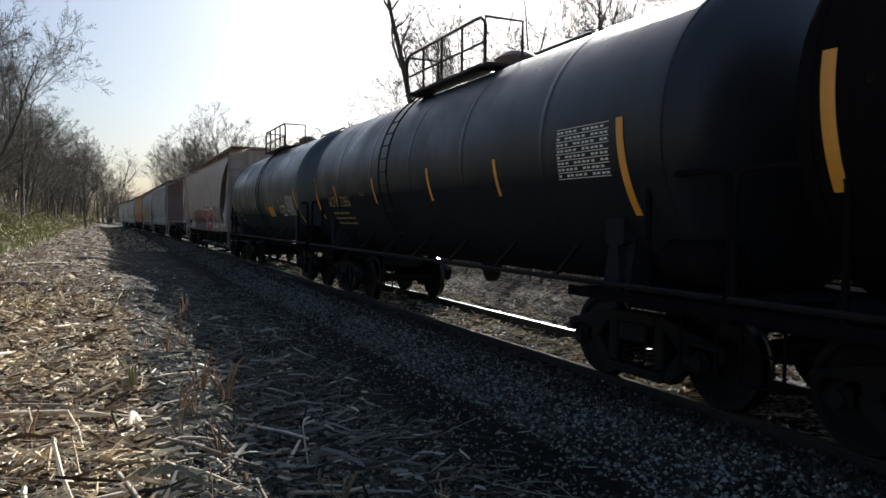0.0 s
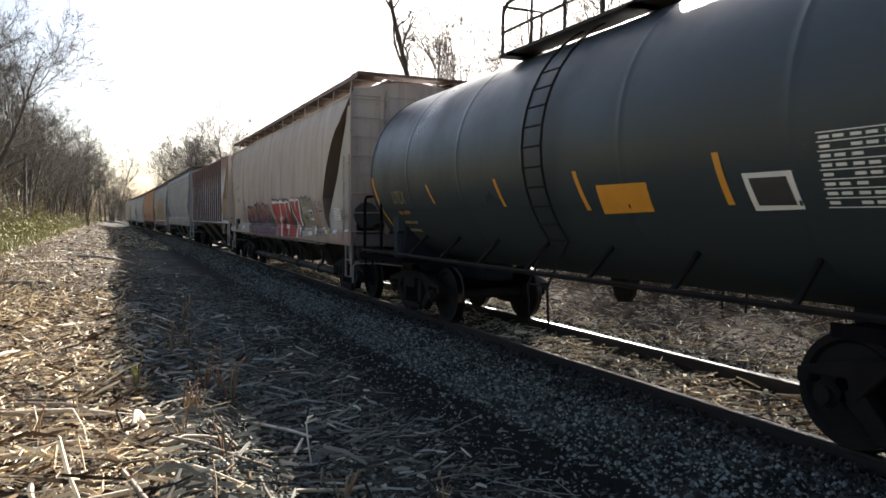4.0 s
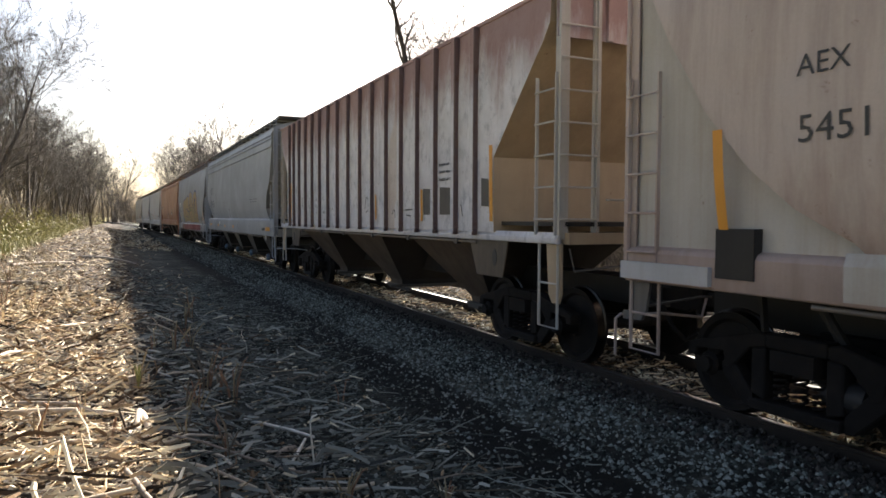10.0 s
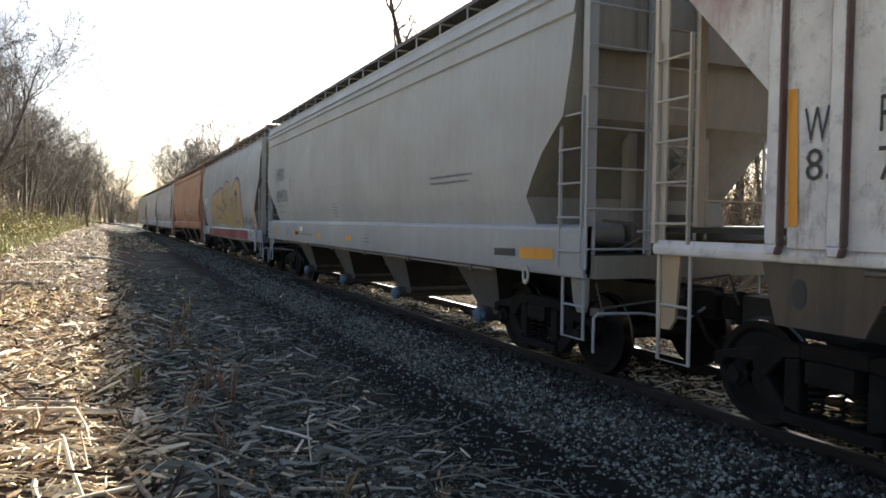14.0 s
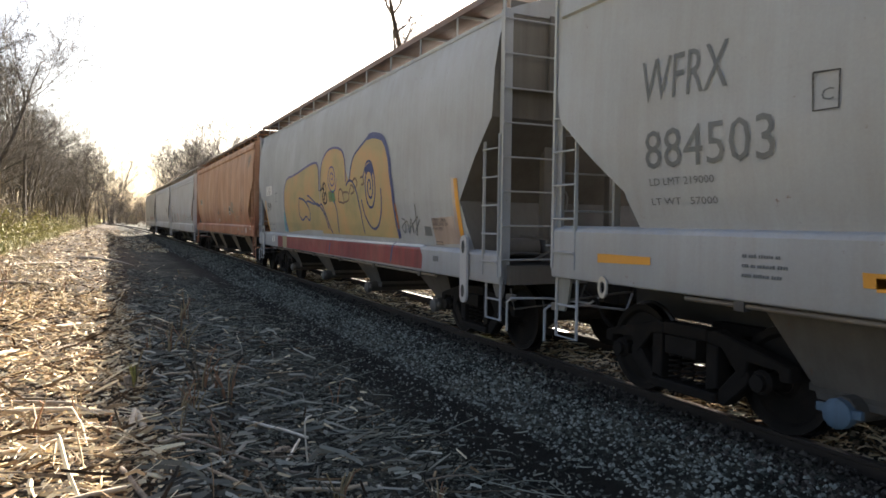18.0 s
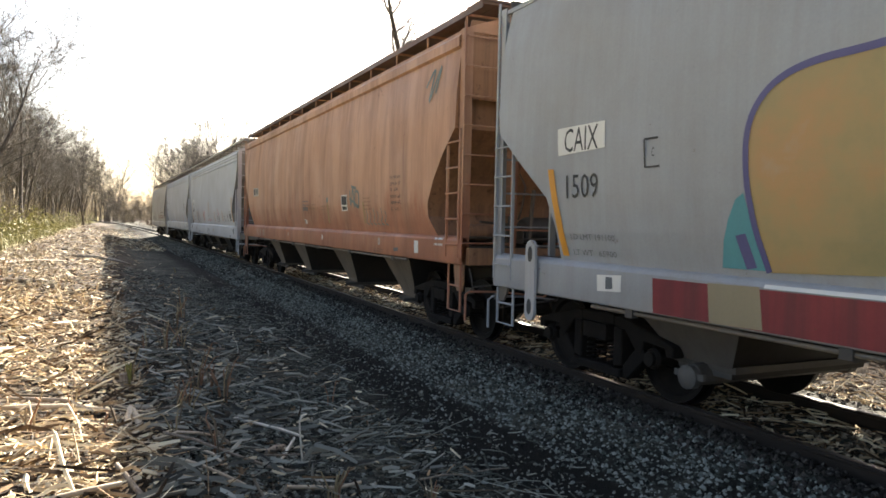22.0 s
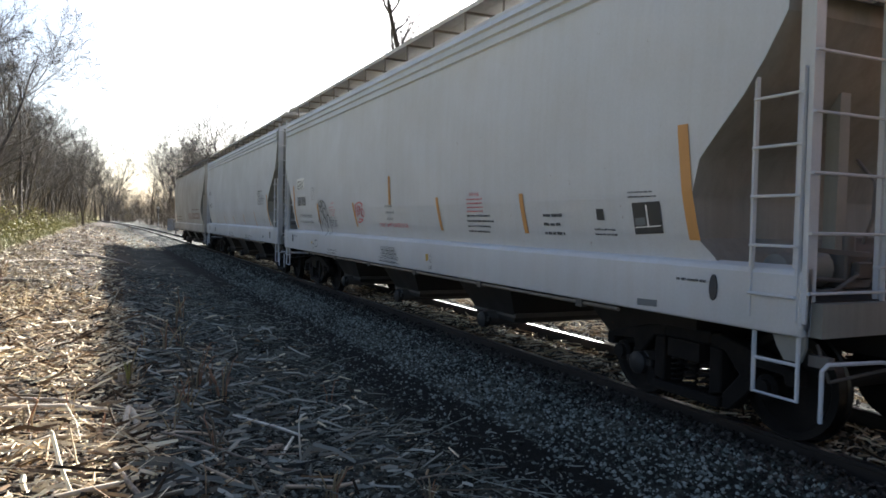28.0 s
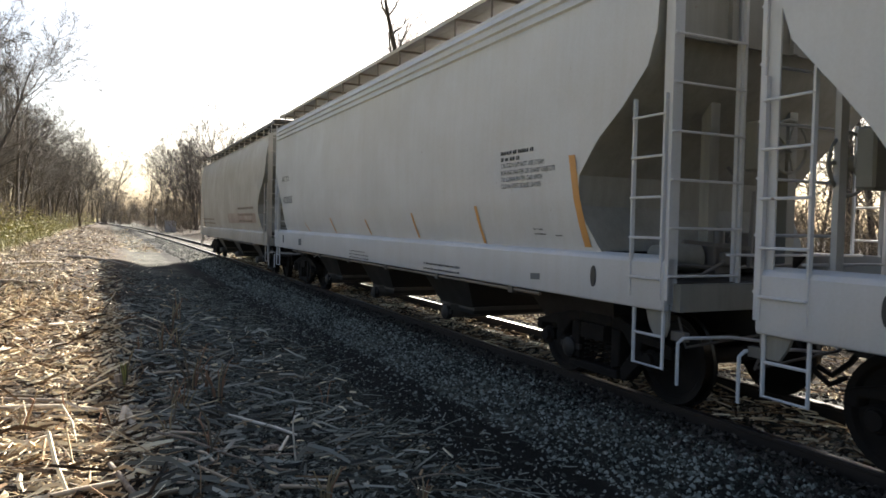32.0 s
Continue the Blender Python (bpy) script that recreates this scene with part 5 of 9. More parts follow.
        lathe(bm, ((y - 0.16, 0.125), (y + 0.02, 0.125)), 10, "y", (-0.95, 0, 0.42))
        part("pipe_collar", bm, "soot", d, smooth=40)
        bm = bmesh.new()
        bar(bm, (-0.95, y + 0.75, 0.4), (-1.05, y + 0.75, 1.2), 0.03, 0.06)
        part("pipe_hanger", bm, "soot", d)
    e = hopper("covered_hopper_car", "ribbed hopper car with peeling white paint over rusty red", 47.85, 62.35, dict(
        paint="ribbed", dark="dusk", datum=55.05, prof=((1.58, 1.52), (2.6, 1.53), (3.6, 1.53), (4.32, 1.51)), insets=SLANT, sill=(1.47, 1.6, 1.5), rise=0.12, walk=(0.2, 4.46, 1.0), panel=0.55, panelpaint="ribbed",
        bays=3, bay_w=0.62, bay_top=1.25, pitch=3.8, bare_ends=True, truck_in=1.5, baypaint="bayrust", railpaint="baytan", endpaint="cream", postpaint="lastgrey", end_in=0.98, brake_ends=()))
    bm = bmesh.new()
    plate(bm, [(-0.06, 1.6), (0.06, 1.6), (0.06, 4.3), (-0.06, 4.3)], -1.6, -1.515)
    plate(bm, [(-0.04, 1.53), (0.04, 1.53), (0.06, 1.6), (-0.06, 1.6)], -1.6, -1.515)
    softened(bm, 0.012)
    bm.normal_update()
    # rib flanks take the darker paint: rust together with painted side shade
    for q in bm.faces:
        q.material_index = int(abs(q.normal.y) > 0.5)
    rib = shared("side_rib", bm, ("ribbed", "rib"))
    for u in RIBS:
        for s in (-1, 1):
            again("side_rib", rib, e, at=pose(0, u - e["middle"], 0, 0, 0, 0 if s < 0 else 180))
    for s in (-1, 1):
        for x in (-1, 1):
            bm = bmesh.new()
            plate(bm, [(s * 6.1, 1.52), (s * 5.0, 1.52), (s * 5.25, 1.0), (s * 5.95, 1.0)], x * 1.46, x * 1.44)
            web = part("bolster_web", bm, "bayrust", e)
            # black oval plate laid on the web for the dark of its hole
            bm = bmesh.new()
            plate(bm, [(s * 5.75 + 0.06 * math.cos(q), 1.25 + 0.11 * math.sin(q)) for q in np.linspace(0, math.tau, 13)[:-1]], x * 1.466, x * 1.45)
            part("web_hole", bm, "ink", web)
    f = hopper("covered_hopper_car", "light grey hopper car with orange reflective tape along its sill", 63.36, 79.85, dict(
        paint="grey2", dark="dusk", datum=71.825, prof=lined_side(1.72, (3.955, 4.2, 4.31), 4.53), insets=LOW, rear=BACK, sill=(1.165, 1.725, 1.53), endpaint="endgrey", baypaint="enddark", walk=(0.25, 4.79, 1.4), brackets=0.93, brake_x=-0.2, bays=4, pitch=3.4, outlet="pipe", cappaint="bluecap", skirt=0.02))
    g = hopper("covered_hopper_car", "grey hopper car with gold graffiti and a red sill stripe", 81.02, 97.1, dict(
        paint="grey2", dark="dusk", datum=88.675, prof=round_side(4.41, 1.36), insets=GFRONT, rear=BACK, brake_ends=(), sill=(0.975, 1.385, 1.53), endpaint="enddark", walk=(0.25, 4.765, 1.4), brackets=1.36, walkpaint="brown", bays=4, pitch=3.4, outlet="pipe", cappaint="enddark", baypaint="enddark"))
    h = hopper("covered_hopper_car", "faded orange hopper car streaked with rust", 98.06, 115.4, dict(
        paint="orange", dark="dusk", datum=106.525, prof=((1.5, 1.46), (1.75, 1.52), (2.1, 1.57), (2.8, 1.58), (3.6, 1.56), (4.2, 1.5), (4.23, 1.545), (4.36, 1.545), (4.44, 1.46)), insets=((1.4, 0.6), (1.67, 0.85), (1.85, 1.0), (2.03, 0.98), (2.41, 0.75), (2.74, 0.45), (3.09, 0.06), (4.6, 0.03)), rear=((1.4, 1.5), (1.7, 1.42), (2.42, 0.79), (2.96, 0.4), (3.4, 0.06), (4.6, 0.03)), sill=(1.175, 1.57, 1.54),
        walk=(0.25, 4.725, 1.4), brackets=1.35, bays=4, bay_at=(101.25, 104.59, 108.54, 111.7), bay_w=0.95, bay_top=0.85, bay_l=0.3, post=0.17, brake_ends=(), walkpaint="brown", hatchpaint="rustend", baypaint="baytan", endpaint="rustend", gearpaint="bayrust"))
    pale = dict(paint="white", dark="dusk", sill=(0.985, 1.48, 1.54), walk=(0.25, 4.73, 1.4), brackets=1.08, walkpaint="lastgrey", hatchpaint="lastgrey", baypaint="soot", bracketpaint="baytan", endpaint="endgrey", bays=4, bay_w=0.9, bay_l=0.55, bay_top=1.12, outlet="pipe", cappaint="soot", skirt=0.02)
    i = hopper("covered_hopper_car", "white round-sided hopper car with stencilled lettering and graffiti scribbles", 116.97, 133.15, dict(
        pale, datum=124.75, bay_at=(119.15, 122.45, 125.75, 129.05), prof=lined_side(1.46, (3.98, 4.11, 4.23), 4.37), insets=OVAL, rear=AFT, brake_ends=(1,), brake_x=-0.55, brake_z=2.3))
    j = hopper("covered_hopper_car", "clean white hopper car with small yellow stripes", 134.12, 149.9, dict(
        pale, datum=141.95, bay_at=(136.1, 139.4, 142.7, 146.0), prof=lined_side(1.5, (4.03, 4.14, 4.25), 4.385), insets=CUT, rear=AFT, sill=(1.03, 1.51, 1.54), brake_x=-0.12, brake_z=2.55, brake_out=0.05))
    k = hopper("covered_hopper_car", "dusty grey hopper car with a dark walkway at the train's end", 151.1, 167.1, dict(
        paint="lastgrey", dark="dusk", prof=round_side(4.38, 1.4), insets=CUT, sill=(1.0, 1.42, 1.53), endpaint="endgrey", walk=(0.25, 4.725, 1.4), bays=3, pitch=4.2, outlet="pipe", brake_ends=(1,)))
    for car, places in ((g, (81.92, 96.14)),):
        for u in places:
            bm = bmesh.new()
            o = [(0.1 * math.cos(q) if abs(math.cos(q)) < 0.99 else 0.1 * math.cos(q), (0.36 if math.sin(q) > 0 else -0.36) + 0.1 * math.sin(q)) for q in np.linspace(0, math.tau, 17)[:-1] + 0.01]
            plate(bm, [(u - car["middle"] + y, 1.12 + z) for y, z in o], -1.60, -1.565)
            lug = part("towing_plate", bm, "grey", car)
            for dz in (-0.3, 0.3):
                # no cut-out: the slot's inner shade is a black plate
                bm = bmesh.new()
                plate(bm, [(u - car["middle"] + 0.045 * math.cos(q), 1.12 + dz + 0.09 * math.sin(q)) for q in np.linspace(0, math.tau, 13)[:-1]], -1.605, -1.59)
                part("towing_hole", bm, "ink", lug)
    for u in (64.44, 78.9):
        bm = bmesh.new()
        o = [(0.07 * math.cos(q), 0.11 * math.sin(q)) for q in np.linspace(0, math.tau, 13)[:-1]]
        outer, inner = [[[bm.verts.new((x, u - f["middle"] + k * y, 1.13 + k * z)) for y, z in o] for x in (-1.575, -1.555)] for k in (1.0, 0.55)]
        for n in range(12):
            m = (n + 1) % 12
            for q, r in ((outer[0], inner[0]), (outer[1], outer[0]), (inner[0], inner[1]), (inner[1], outer[1])):
                bm.faces.new((q[n], q[m], r[m], r[n]))
        bmesh.ops.recalc_face_normals(bm, faces=bm.faces)
        part("towing_eye", bm, "lastgrey", f)
    for car, places in ((i, (117.76, 132.15)), (j, (135.1, 148.8))):
        for u in places:
            # opening drawn as an ink-black plate, its inside shade as colour
            bm = bmesh.new()
            plate(bm, [(u - car["middle"] + 0.04 * math.cos(q), 1.27 + 0.105 * math.sin(q)) for q in np.linspace(0, math.tau, 17)[:-1]], -1.565, -1.55)
            part("sill_opening", bm, "ink", car, "dark oval opening")
    return cars + [d, e, f, g, h, i, j, k]


TRAIN = train_cars()


def lettering_and_paint(a, b, c, d, e, f, g, h, i, j, k):
    # tank cars
    patch(a, -6.16, -6.05, 1.95, 2.91, "yellow", "reflective_stripe", 0.009, -0.05)
    patch(b, 5.31, 5.41, 1.80, 2.73, "yellow", "reflective_stripe", 0.009, -0.09)
    patch(b, 2.85, 2.92, 2.05, 2.51, "yellow", "reflective_stripe", 0.009, -0.05)
    patch(b, 0.76, 0.83, 2.04, 2.53, "yellow", "reflective_stripe", 0.009, -0.07)
    patch(b, -1.75, -1.68, 2.04, 2.51, "yellow", "reflective_stripe", 0.009, -0.10)
    patch(b, -4.19, -4.13, 2.14, 2.46, "yellow", "reflective_stripe", 0.009, -0.13)
    patch(b, -5.70, -5.60, 1.75, 2.72, "yellow", "reflective_stripe", 0.009, -0.19)
    data_table(b, 4.23, 5.12, 2.19, 2.71, 8, 6)
    lettering(b, "ACFX  73866", -4.86, 2.01, 0.217, "ochre", span=1.53)
    small_print(b, -4.77, 1.86, 1.45, 3, 0.064, "ochre", 10)
    small_print(b, -2.64, 2.25, 0.35, 2, 0.026, "ochre", 11)
    patch(c, 5.24, 5.34, 1.65, 2.54, "yellow", "reflective_stripe", 0.009, -0.33)
    patch(c, 2.99, 3.06, 1.88, 2.30, "yellow", "reflective_stripe", 0.009, -0.07)
    patch(c, 1.08, 1.15, 1.85, 2.26, "yellow", "reflective_stripe", 0.009, -0.10)
    patch(c, -0.64, -0.57, 1.91, 2.26, "yellow", "reflective_stripe", 0.009, -0.12)
    patch(c, -2.76, -2.70, 1.98, 2.27, "yellow", "reflective_stripe", 0.009, -0.16)
    patch(c, -5.10, -5.00, 1.60, 2.49, "yellow", "reflective_stripe", 0.009, -0.29)
    fill(c, ((1.34, 1.81), (2.09, 1.83), (2.09, 2.10), (1.34, 2.10)), "yellow", "placard", 0.007)
    fill(c, ((3.24, 1.83), (3.68, 1.84), (3.64, 2.12), (3.19, 2.12)), "ivory", "placard", 0.007)
    fill(c, ((3.29, 1.87), (3.63, 1.87), (3.59, 2.08), (3.25, 2.08)), "ink", "placard_print", 0.01)
    data_table(c, 3.87, 4.80, 1.85, 2.36, 8, 4)
    lettering(c, "UTLX", -4.45, 2.00, 0.217, "ochre", span=0.55)
    small_print(c, -4.38, 1.82, 0.50, 1, 0.105, "flame", 23)
    small_print(c, -4.35, 1.66, 0.62, 2, 0.079, "ochre", 24)
    # tan round-sided hopper
    fill(d, ((0.23, 2.15), (0.27, 2.33), (0.75, 2.27), (0.80, 2.34), (0.97, 2.27), (1.29, 2.27), (1.42, 2.33), (1.51, 2.27), (1.64, 2.29), (1.72, 2.25), (2.05, 2.24), (2.07, 2.29), (2.44, 2.26), (2.55, 2.17), (2.69, 2.01), (2.72, 2.16), (2.75, 2.28), (2.88, 2.30), (3.14, 2.28), (3.19, 2.19), (3.28, 2.10), (3.28, 2.25), (3.36, 2.28), (3.62, 2.28), (3.79, 2.16), (3.91, 2.00), (3.98, 1.72), (4.01, 1.56), (4.00, 1.29), (3.26, 1.22), (2.34, 1.21), (1.54, 1.21), (1.02, 1.20), (0.91, 1.37), (0.92, 1.52), (0.85, 1.71), (0.60, 1.73), (0.53, 1.80), (0.30, 2.02)), "dusk", "graffiti_fill", 0.005)
    fill(d, ((0.26, 2.15), (0.28, 2.25), (0.76, 2.23), (0.80, 2.25), (0.97, 2.21), (1.29, 2.21), (1.42, 2.25), (1.51, 2.24), (1.60, 2.23), (1.72, 2.20), (2.05, 2.18), (2.09, 2.22), (2.46, 2.19), (2.53, 2.16), (2.62, 2.04), (2.68, 1.97), (2.69, 1.86), (2.72, 1.72), (2.77, 1.59), (2.78, 1.53), (2.73, 1.46), (2.65, 1.40), (2.62, 1.38), (2.62, 1.33), (2.36, 1.21), (2.26, 1.34), (2.28, 1.43), (2.28, 1.54), (2.23, 1.72), (2.19, 1.92), (2.10, 2.09), (2.02, 2.15), (2.05, 1.97), (2.19, 1.74), (2.27, 1.55), (2.26, 1.32), (2.12, 1.22), (1.54, 1.21), (1.46, 1.34), (1.55, 1.54), (1.51, 1.71), (1.37, 1.66), (1.44, 1.38), (1.40, 1.21), (1.01, 1.20), (0.91, 1.37), (0.92, 1.52), (0.85, 1.72), (0.60, 1.73), (0.53, 1.80)), "ivory", "graffiti_fill", 0.0065)
    fill(d, ((2.73, 2.18), (2.75, 2.26), (2.88, 2.27), (3.14, 2.24), (3.21, 2.17), (3.29, 2.04), (3.30, 2.21), (3.36, 2.25), (3.62, 2.24), (3.75, 2.15), (3.80, 2.07), (3.77, 2.00), (3.80, 1.80), (3.83, 1.69), (3.87, 1.56), (3.85, 1.48), (3.71, 1.46), (3.52, 1.24), (3.26, 1.23), (3.12, 1.22), (3.23, 1.46), (3.16, 1.56), (3.30, 1.44), (3.40, 1.52), (3.40, 1.57), (3.25, 1.69), (3.05, 1.78), (2.91, 1.87), (2.82, 2.01)), "ivory", "graffiti_fill", 0.0065)
    fill(d, ((0.28, 2.15), (1.32, 2.16), (1.37, 1.97), (1.36, 1.73), (1.16, 1.72), (1.22, 1.56), (1.27, 1.37), (1.26, 1.20), (1.02, 1.20), (0.94, 1.37), (0.95, 1.52), (0.88, 1.73), (0.62, 1.75), (0.55, 1.80), (0.34, 2.02)), "crimson", "graffiti_fill", 0.008)
    fill(d, ((1.40, 2.16), (2.01, 2.14), (2.05, 1.95), (2.04, 1.79), (1.83, 1.78), (1.71, 1.84), (1.84, 1.70), (1.94, 1.70), (2.02, 1.63), (2.04, 1.59), (1.87, 1.57), (1.83, 1.45), (1.92, 1.33), (1.92, 1.42), (1.98, 1.44), (2.05, 1.49), (2.14, 1.51), (2.20, 1.48), (2.22, 1.32), (2.12, 1.22), (1.57, 1.21), (1.48, 1.34), (1.55, 1.54), (1.53, 1.71), (1.50, 1.96)), "crimson", "graffiti_fill", 0.008)
    fill(d, ((2.11, 2.15), (2.43, 2.16), (2.48, 2.03), (2.50, 1.86), (2.54, 1.70), (2.59, 1.60), (2.61, 1.51), (2.62, 1.39), (2.90, 1.43), (2.97, 1.51), (3.16, 1.55), (3.23, 1.44), (3.12, 1.22), (2.46, 1.20), (2.37, 1.22), (2.28, 1.35), (2.30, 1.54), (2.25, 1.72), (2.21, 1.92), (2.12, 2.07)), "crimson", "graffiti_fill", 0.008)
    fill(d, ((2.76, 2.18), (3.12, 2.18), (3.20, 2.07), (3.33, 1.85), (3.33, 2.04), (3.32, 2.17), (3.61, 2.20), (3.62, 2.08), (3.62, 1.85), (3.69, 1.69), (3.69, 1.56), (3.69, 1.47), (3.51, 1.45), (3.52, 1.25), (3.30, 1.23), (3.42, 1.52), (3.42, 1.57), (3.28, 1.72), (3.07, 1.81), (2.94, 1.89), (2.87, 2.01)), "crimson", "graffiti_fill", 0.008)
    fill(d, ((1.36, 1.65), (1.50, 1.67), (1.54, 1.54), (1.47, 1.39), (1.40, 1.52), (1.32, 1.53)), "ink", "graffiti_fill", 0.0095)
    fill(d, ((1.93, 1.73), (2.18, 1.72), (2.27, 1.55), (1.95, 1.51), (1.98, 1.55), (2.11, 1.56), (2.09, 1.63), (2.07, 1.70)), "slate", "graffiti_fill", 0.0095)
    fill(d, ((1.44, 1.33), (1.52, 1.21), (1.41, 1.20)), "slate", "graffiti_fill", 0.0095)
    fill(d, ((2.28, 1.25), (2.34, 1.20), (2.23, 1.21)), "ink", "graffiti_fill", 0.0095)
    stroke(d, [((1.93, 1.73), (2.19, 1.72)), ((1.96, 1.53), (2.27, 1.55)), ((1.34, 1.65), (1.51, 1.66), (1.54, 1.54), (1.45, 1.34)), ((2.18, 1.92), (2.23, 1.72), (2.28, 1.55)), ((2.69, 1.97), (2.69, 1.87), (2.73, 1.74), (2.77, 1.58), (2.78, 1.52)), ((0.83, 1.66), (0.88, 1.65), (0.93, 1.52), (0.90, 1.37), (0.98, 1.20))], 0.03, "ink", "graffiti_line", 0.0105)
    stroke(d, [((3.76, 2.14), (3.80, 2.06), (3.79, 2.00), (3.80, 1.80), (3.85, 1.69), (3.88, 1.56), (3.86, 1.48)), ((2.71, 2.16), (2.80, 2.00), (2.90, 1.86), (3.04, 1.77), (3.23, 1.68), (3.38, 1.56), (3.30, 1.43), (3.17, 1.57), (2.98, 1.54))], 0.03, "ink", "graffiti_line", 0.0105)
    fill(d, ((2.73, 1.74), (2.79, 1.72), (2.80, 1.57), (2.75, 1.60)), "flame", "graffiti_fill", 0.0058)
    fill(d, ((-4.18, 1.70), (-4.11, 2.08), (-3.97, 2.15), (-3.81, 2.12), (-3.60, 2.03), (-3.57, 2.15), (-3.45, 2.15), (-3.38, 1.99), (-3.32, 2.09), (-3.22, 2.14), (-3.09, 2.12), (-2.95, 2.06), (-2.84, 2.10), (-2.75, 2.17), (-2.64, 2.20), (-2.48, 2.18), (-2.27, 2.16), (-2.17, 2.26), (-2.00, 2.26), (-1.89, 2.15), (-1.75, 2.18), (-1.59, 2.07), (-1.46, 2.17), (-1.29, 2.20), (-1.15, 2.18), (-1.11, 2.21), (-0.93, 2.19), (-0.83, 2.10), (-0.66, 2.04), (-0.63, 2.17), (-0.47, 2.15), (-0.41, 2.07), (-0.25, 2.09), (-0.11, 2.06), (0.01, 1.90), (0.10, 1.71), (0.19, 1.61), (0.38, 1.65), (0.54, 1.60), (0.62, 1.47), (0.65, 1.22), (-0.02, 1.20), (-0.85, 1.21), (-2.56, 1.20), (-3.23, 1.20), (-4.02, 1.21), (-4.12, 1.36)), "ink", "graffiti_fill", 0.005)
    fill(d, ((-3.99, 1.51), (-2.33, 1.47), (-1.98, 1.46), (0.16, 1.51), (0.37, 1.60), (0.52, 1.56), (0.61, 1.45), (0.62, 1.23), (-0.02, 1.22), (-0.85, 1.22), (-2.56, 1.20), (-3.23, 1.22), (-3.98, 1.24), (-4.07, 1.36)), "fade", "graffiti_fill", 0.0062)
    fill(d, ((-4.04, 2.04), (-3.94, 2.12), (-3.83, 2.06), (-3.70, 1.97), (-3.57, 1.87), (-3.56, 2.10), (-3.46, 2.10), (-3.41, 1.92), (-3.31, 1.60), (-3.46, 1.57), (-3.70, 1.69), (-3.91, 1.75), (-4.03, 1.87)), "fade", "graffiti_letter", 0.008)
    fill(d, ((-3.23, 1.94), (-3.16, 2.03), (-3.06, 2.07), (-2.96, 2.02), (-2.84, 1.85), (-2.72, 1.55), (-2.92, 1.52), (-3.00, 1.73), (-3.07, 1.87), (-3.15, 1.86), (-3.21, 1.80)), "fade", "graffiti_letter", 0.008)
    fill(d, ((-2.80, 1.95), (-2.75, 2.08), (-2.62, 2.13), (-2.48, 2.11), (-2.40, 2.02), (-2.31, 1.84), (-2.28, 1.72), (-2.34, 1.52), (-2.57, 1.53), (-2.70, 1.73), (-2.78, 1.82)), "fade", "graffiti_letter", 0.008)
    fill(d, ((-2.21, 2.07), (-2.11, 2.22), (-2.02, 2.17), (-2.02, 1.98), (-1.93, 1.72), (-1.82, 1.49), (-2.02, 1.52), (-2.18, 1.78), (-2.22, 1.95)), "fade", "graffiti_letter", 0.008)
    fill(d, ((-1.86, 2.06), (-1.79, 2.14), (-1.70, 2.02), (-1.61, 1.83), (-1.42, 1.50), (-1.81, 1.50), (-1.82, 1.75), (-1.88, 1.90)), "fade", "graffiti_letter", 0.008)
    fill(d, ((-1.52, 1.96), (-1.42, 2.09), (-1.30, 2.13), (-1.20, 2.06), (-1.18, 1.94), (-1.28, 1.90), (-1.34, 1.83), (-1.21, 1.67), (-1.11, 1.50), (-1.45, 1.50), (-1.52, 1.74)), "fade", "graffiti_letter", 0.008)
    fill(d, ((-1.14, 2.15), (-0.96, 2.16), (-1.03, 2.00), (-1.03, 1.81), (-0.95, 1.64), (-1.11, 1.61), (-1.20, 1.79)), "fade", "graffiti_letter", 0.008)
    fill(d, ((-0.88, 2.03), (-0.81, 2.05), (-0.63, 1.91), (-0.60, 2.11), (-0.48, 2.12), (-0.46, 1.94), (-0.45, 1.71), (-0.41, 1.54), (-0.64, 1.53), (-0.89, 1.64), (-0.90, 1.84)), "fade", "graffiti_letter", 0.008)
    fill(d, ((-0.41, 1.91), (-0.31, 2.02), (-0.20, 2.04), (-0.06, 1.95), (0.03, 1.76), (0.05, 1.49), (-0.14, 1.51), (-0.15, 1.79), (-0.23, 1.90), (-0.34, 1.83), (-0.38, 1.74), (-0.41, 1.82)), "fade", "graffiti_letter", 0.008)
    stroke(d, [smooth_line(q) for q in (((-3.94, 2.09), (-3.90, 1.87)), ((-3.86, 2.07), (-3.70, 1.95), (-3.57, 1.85)), ((-3.46, 2.09), (-3.39, 1.88), (-3.32, 1.62)), ((-3.20, 2.00), (-3.07, 2.07), (-2.96, 2.02), (-2.83, 1.83), (-2.72, 1.56), (-2.88, 1.28)), ((-3.20, 1.73), (-3.17, 1.84), (-3.11, 1.88)), ((-2.77, 1.98), (-2.71, 2.10), (-2.56, 2.13), (-2.45, 2.08), (-2.32, 1.90)), ((-2.61, 1.82), (-2.55, 1.64), (-2.52, 1.46), (-2.47, 1.34)), ((-2.53, 1.86), (-2.50, 1.72), (-2.45, 1.61)), ((-3.75, 1.59), (-3.65, 1.65), (-3.52, 1.64)), ((-3.92, 1.42), (-3.83, 1.41), (-3.74, 1.26)), ((-3.27, 1.57), (-3.17, 1.48), (-3.04, 1.36)))], 0.017, "ivory", "graffiti_line", 0.0125)
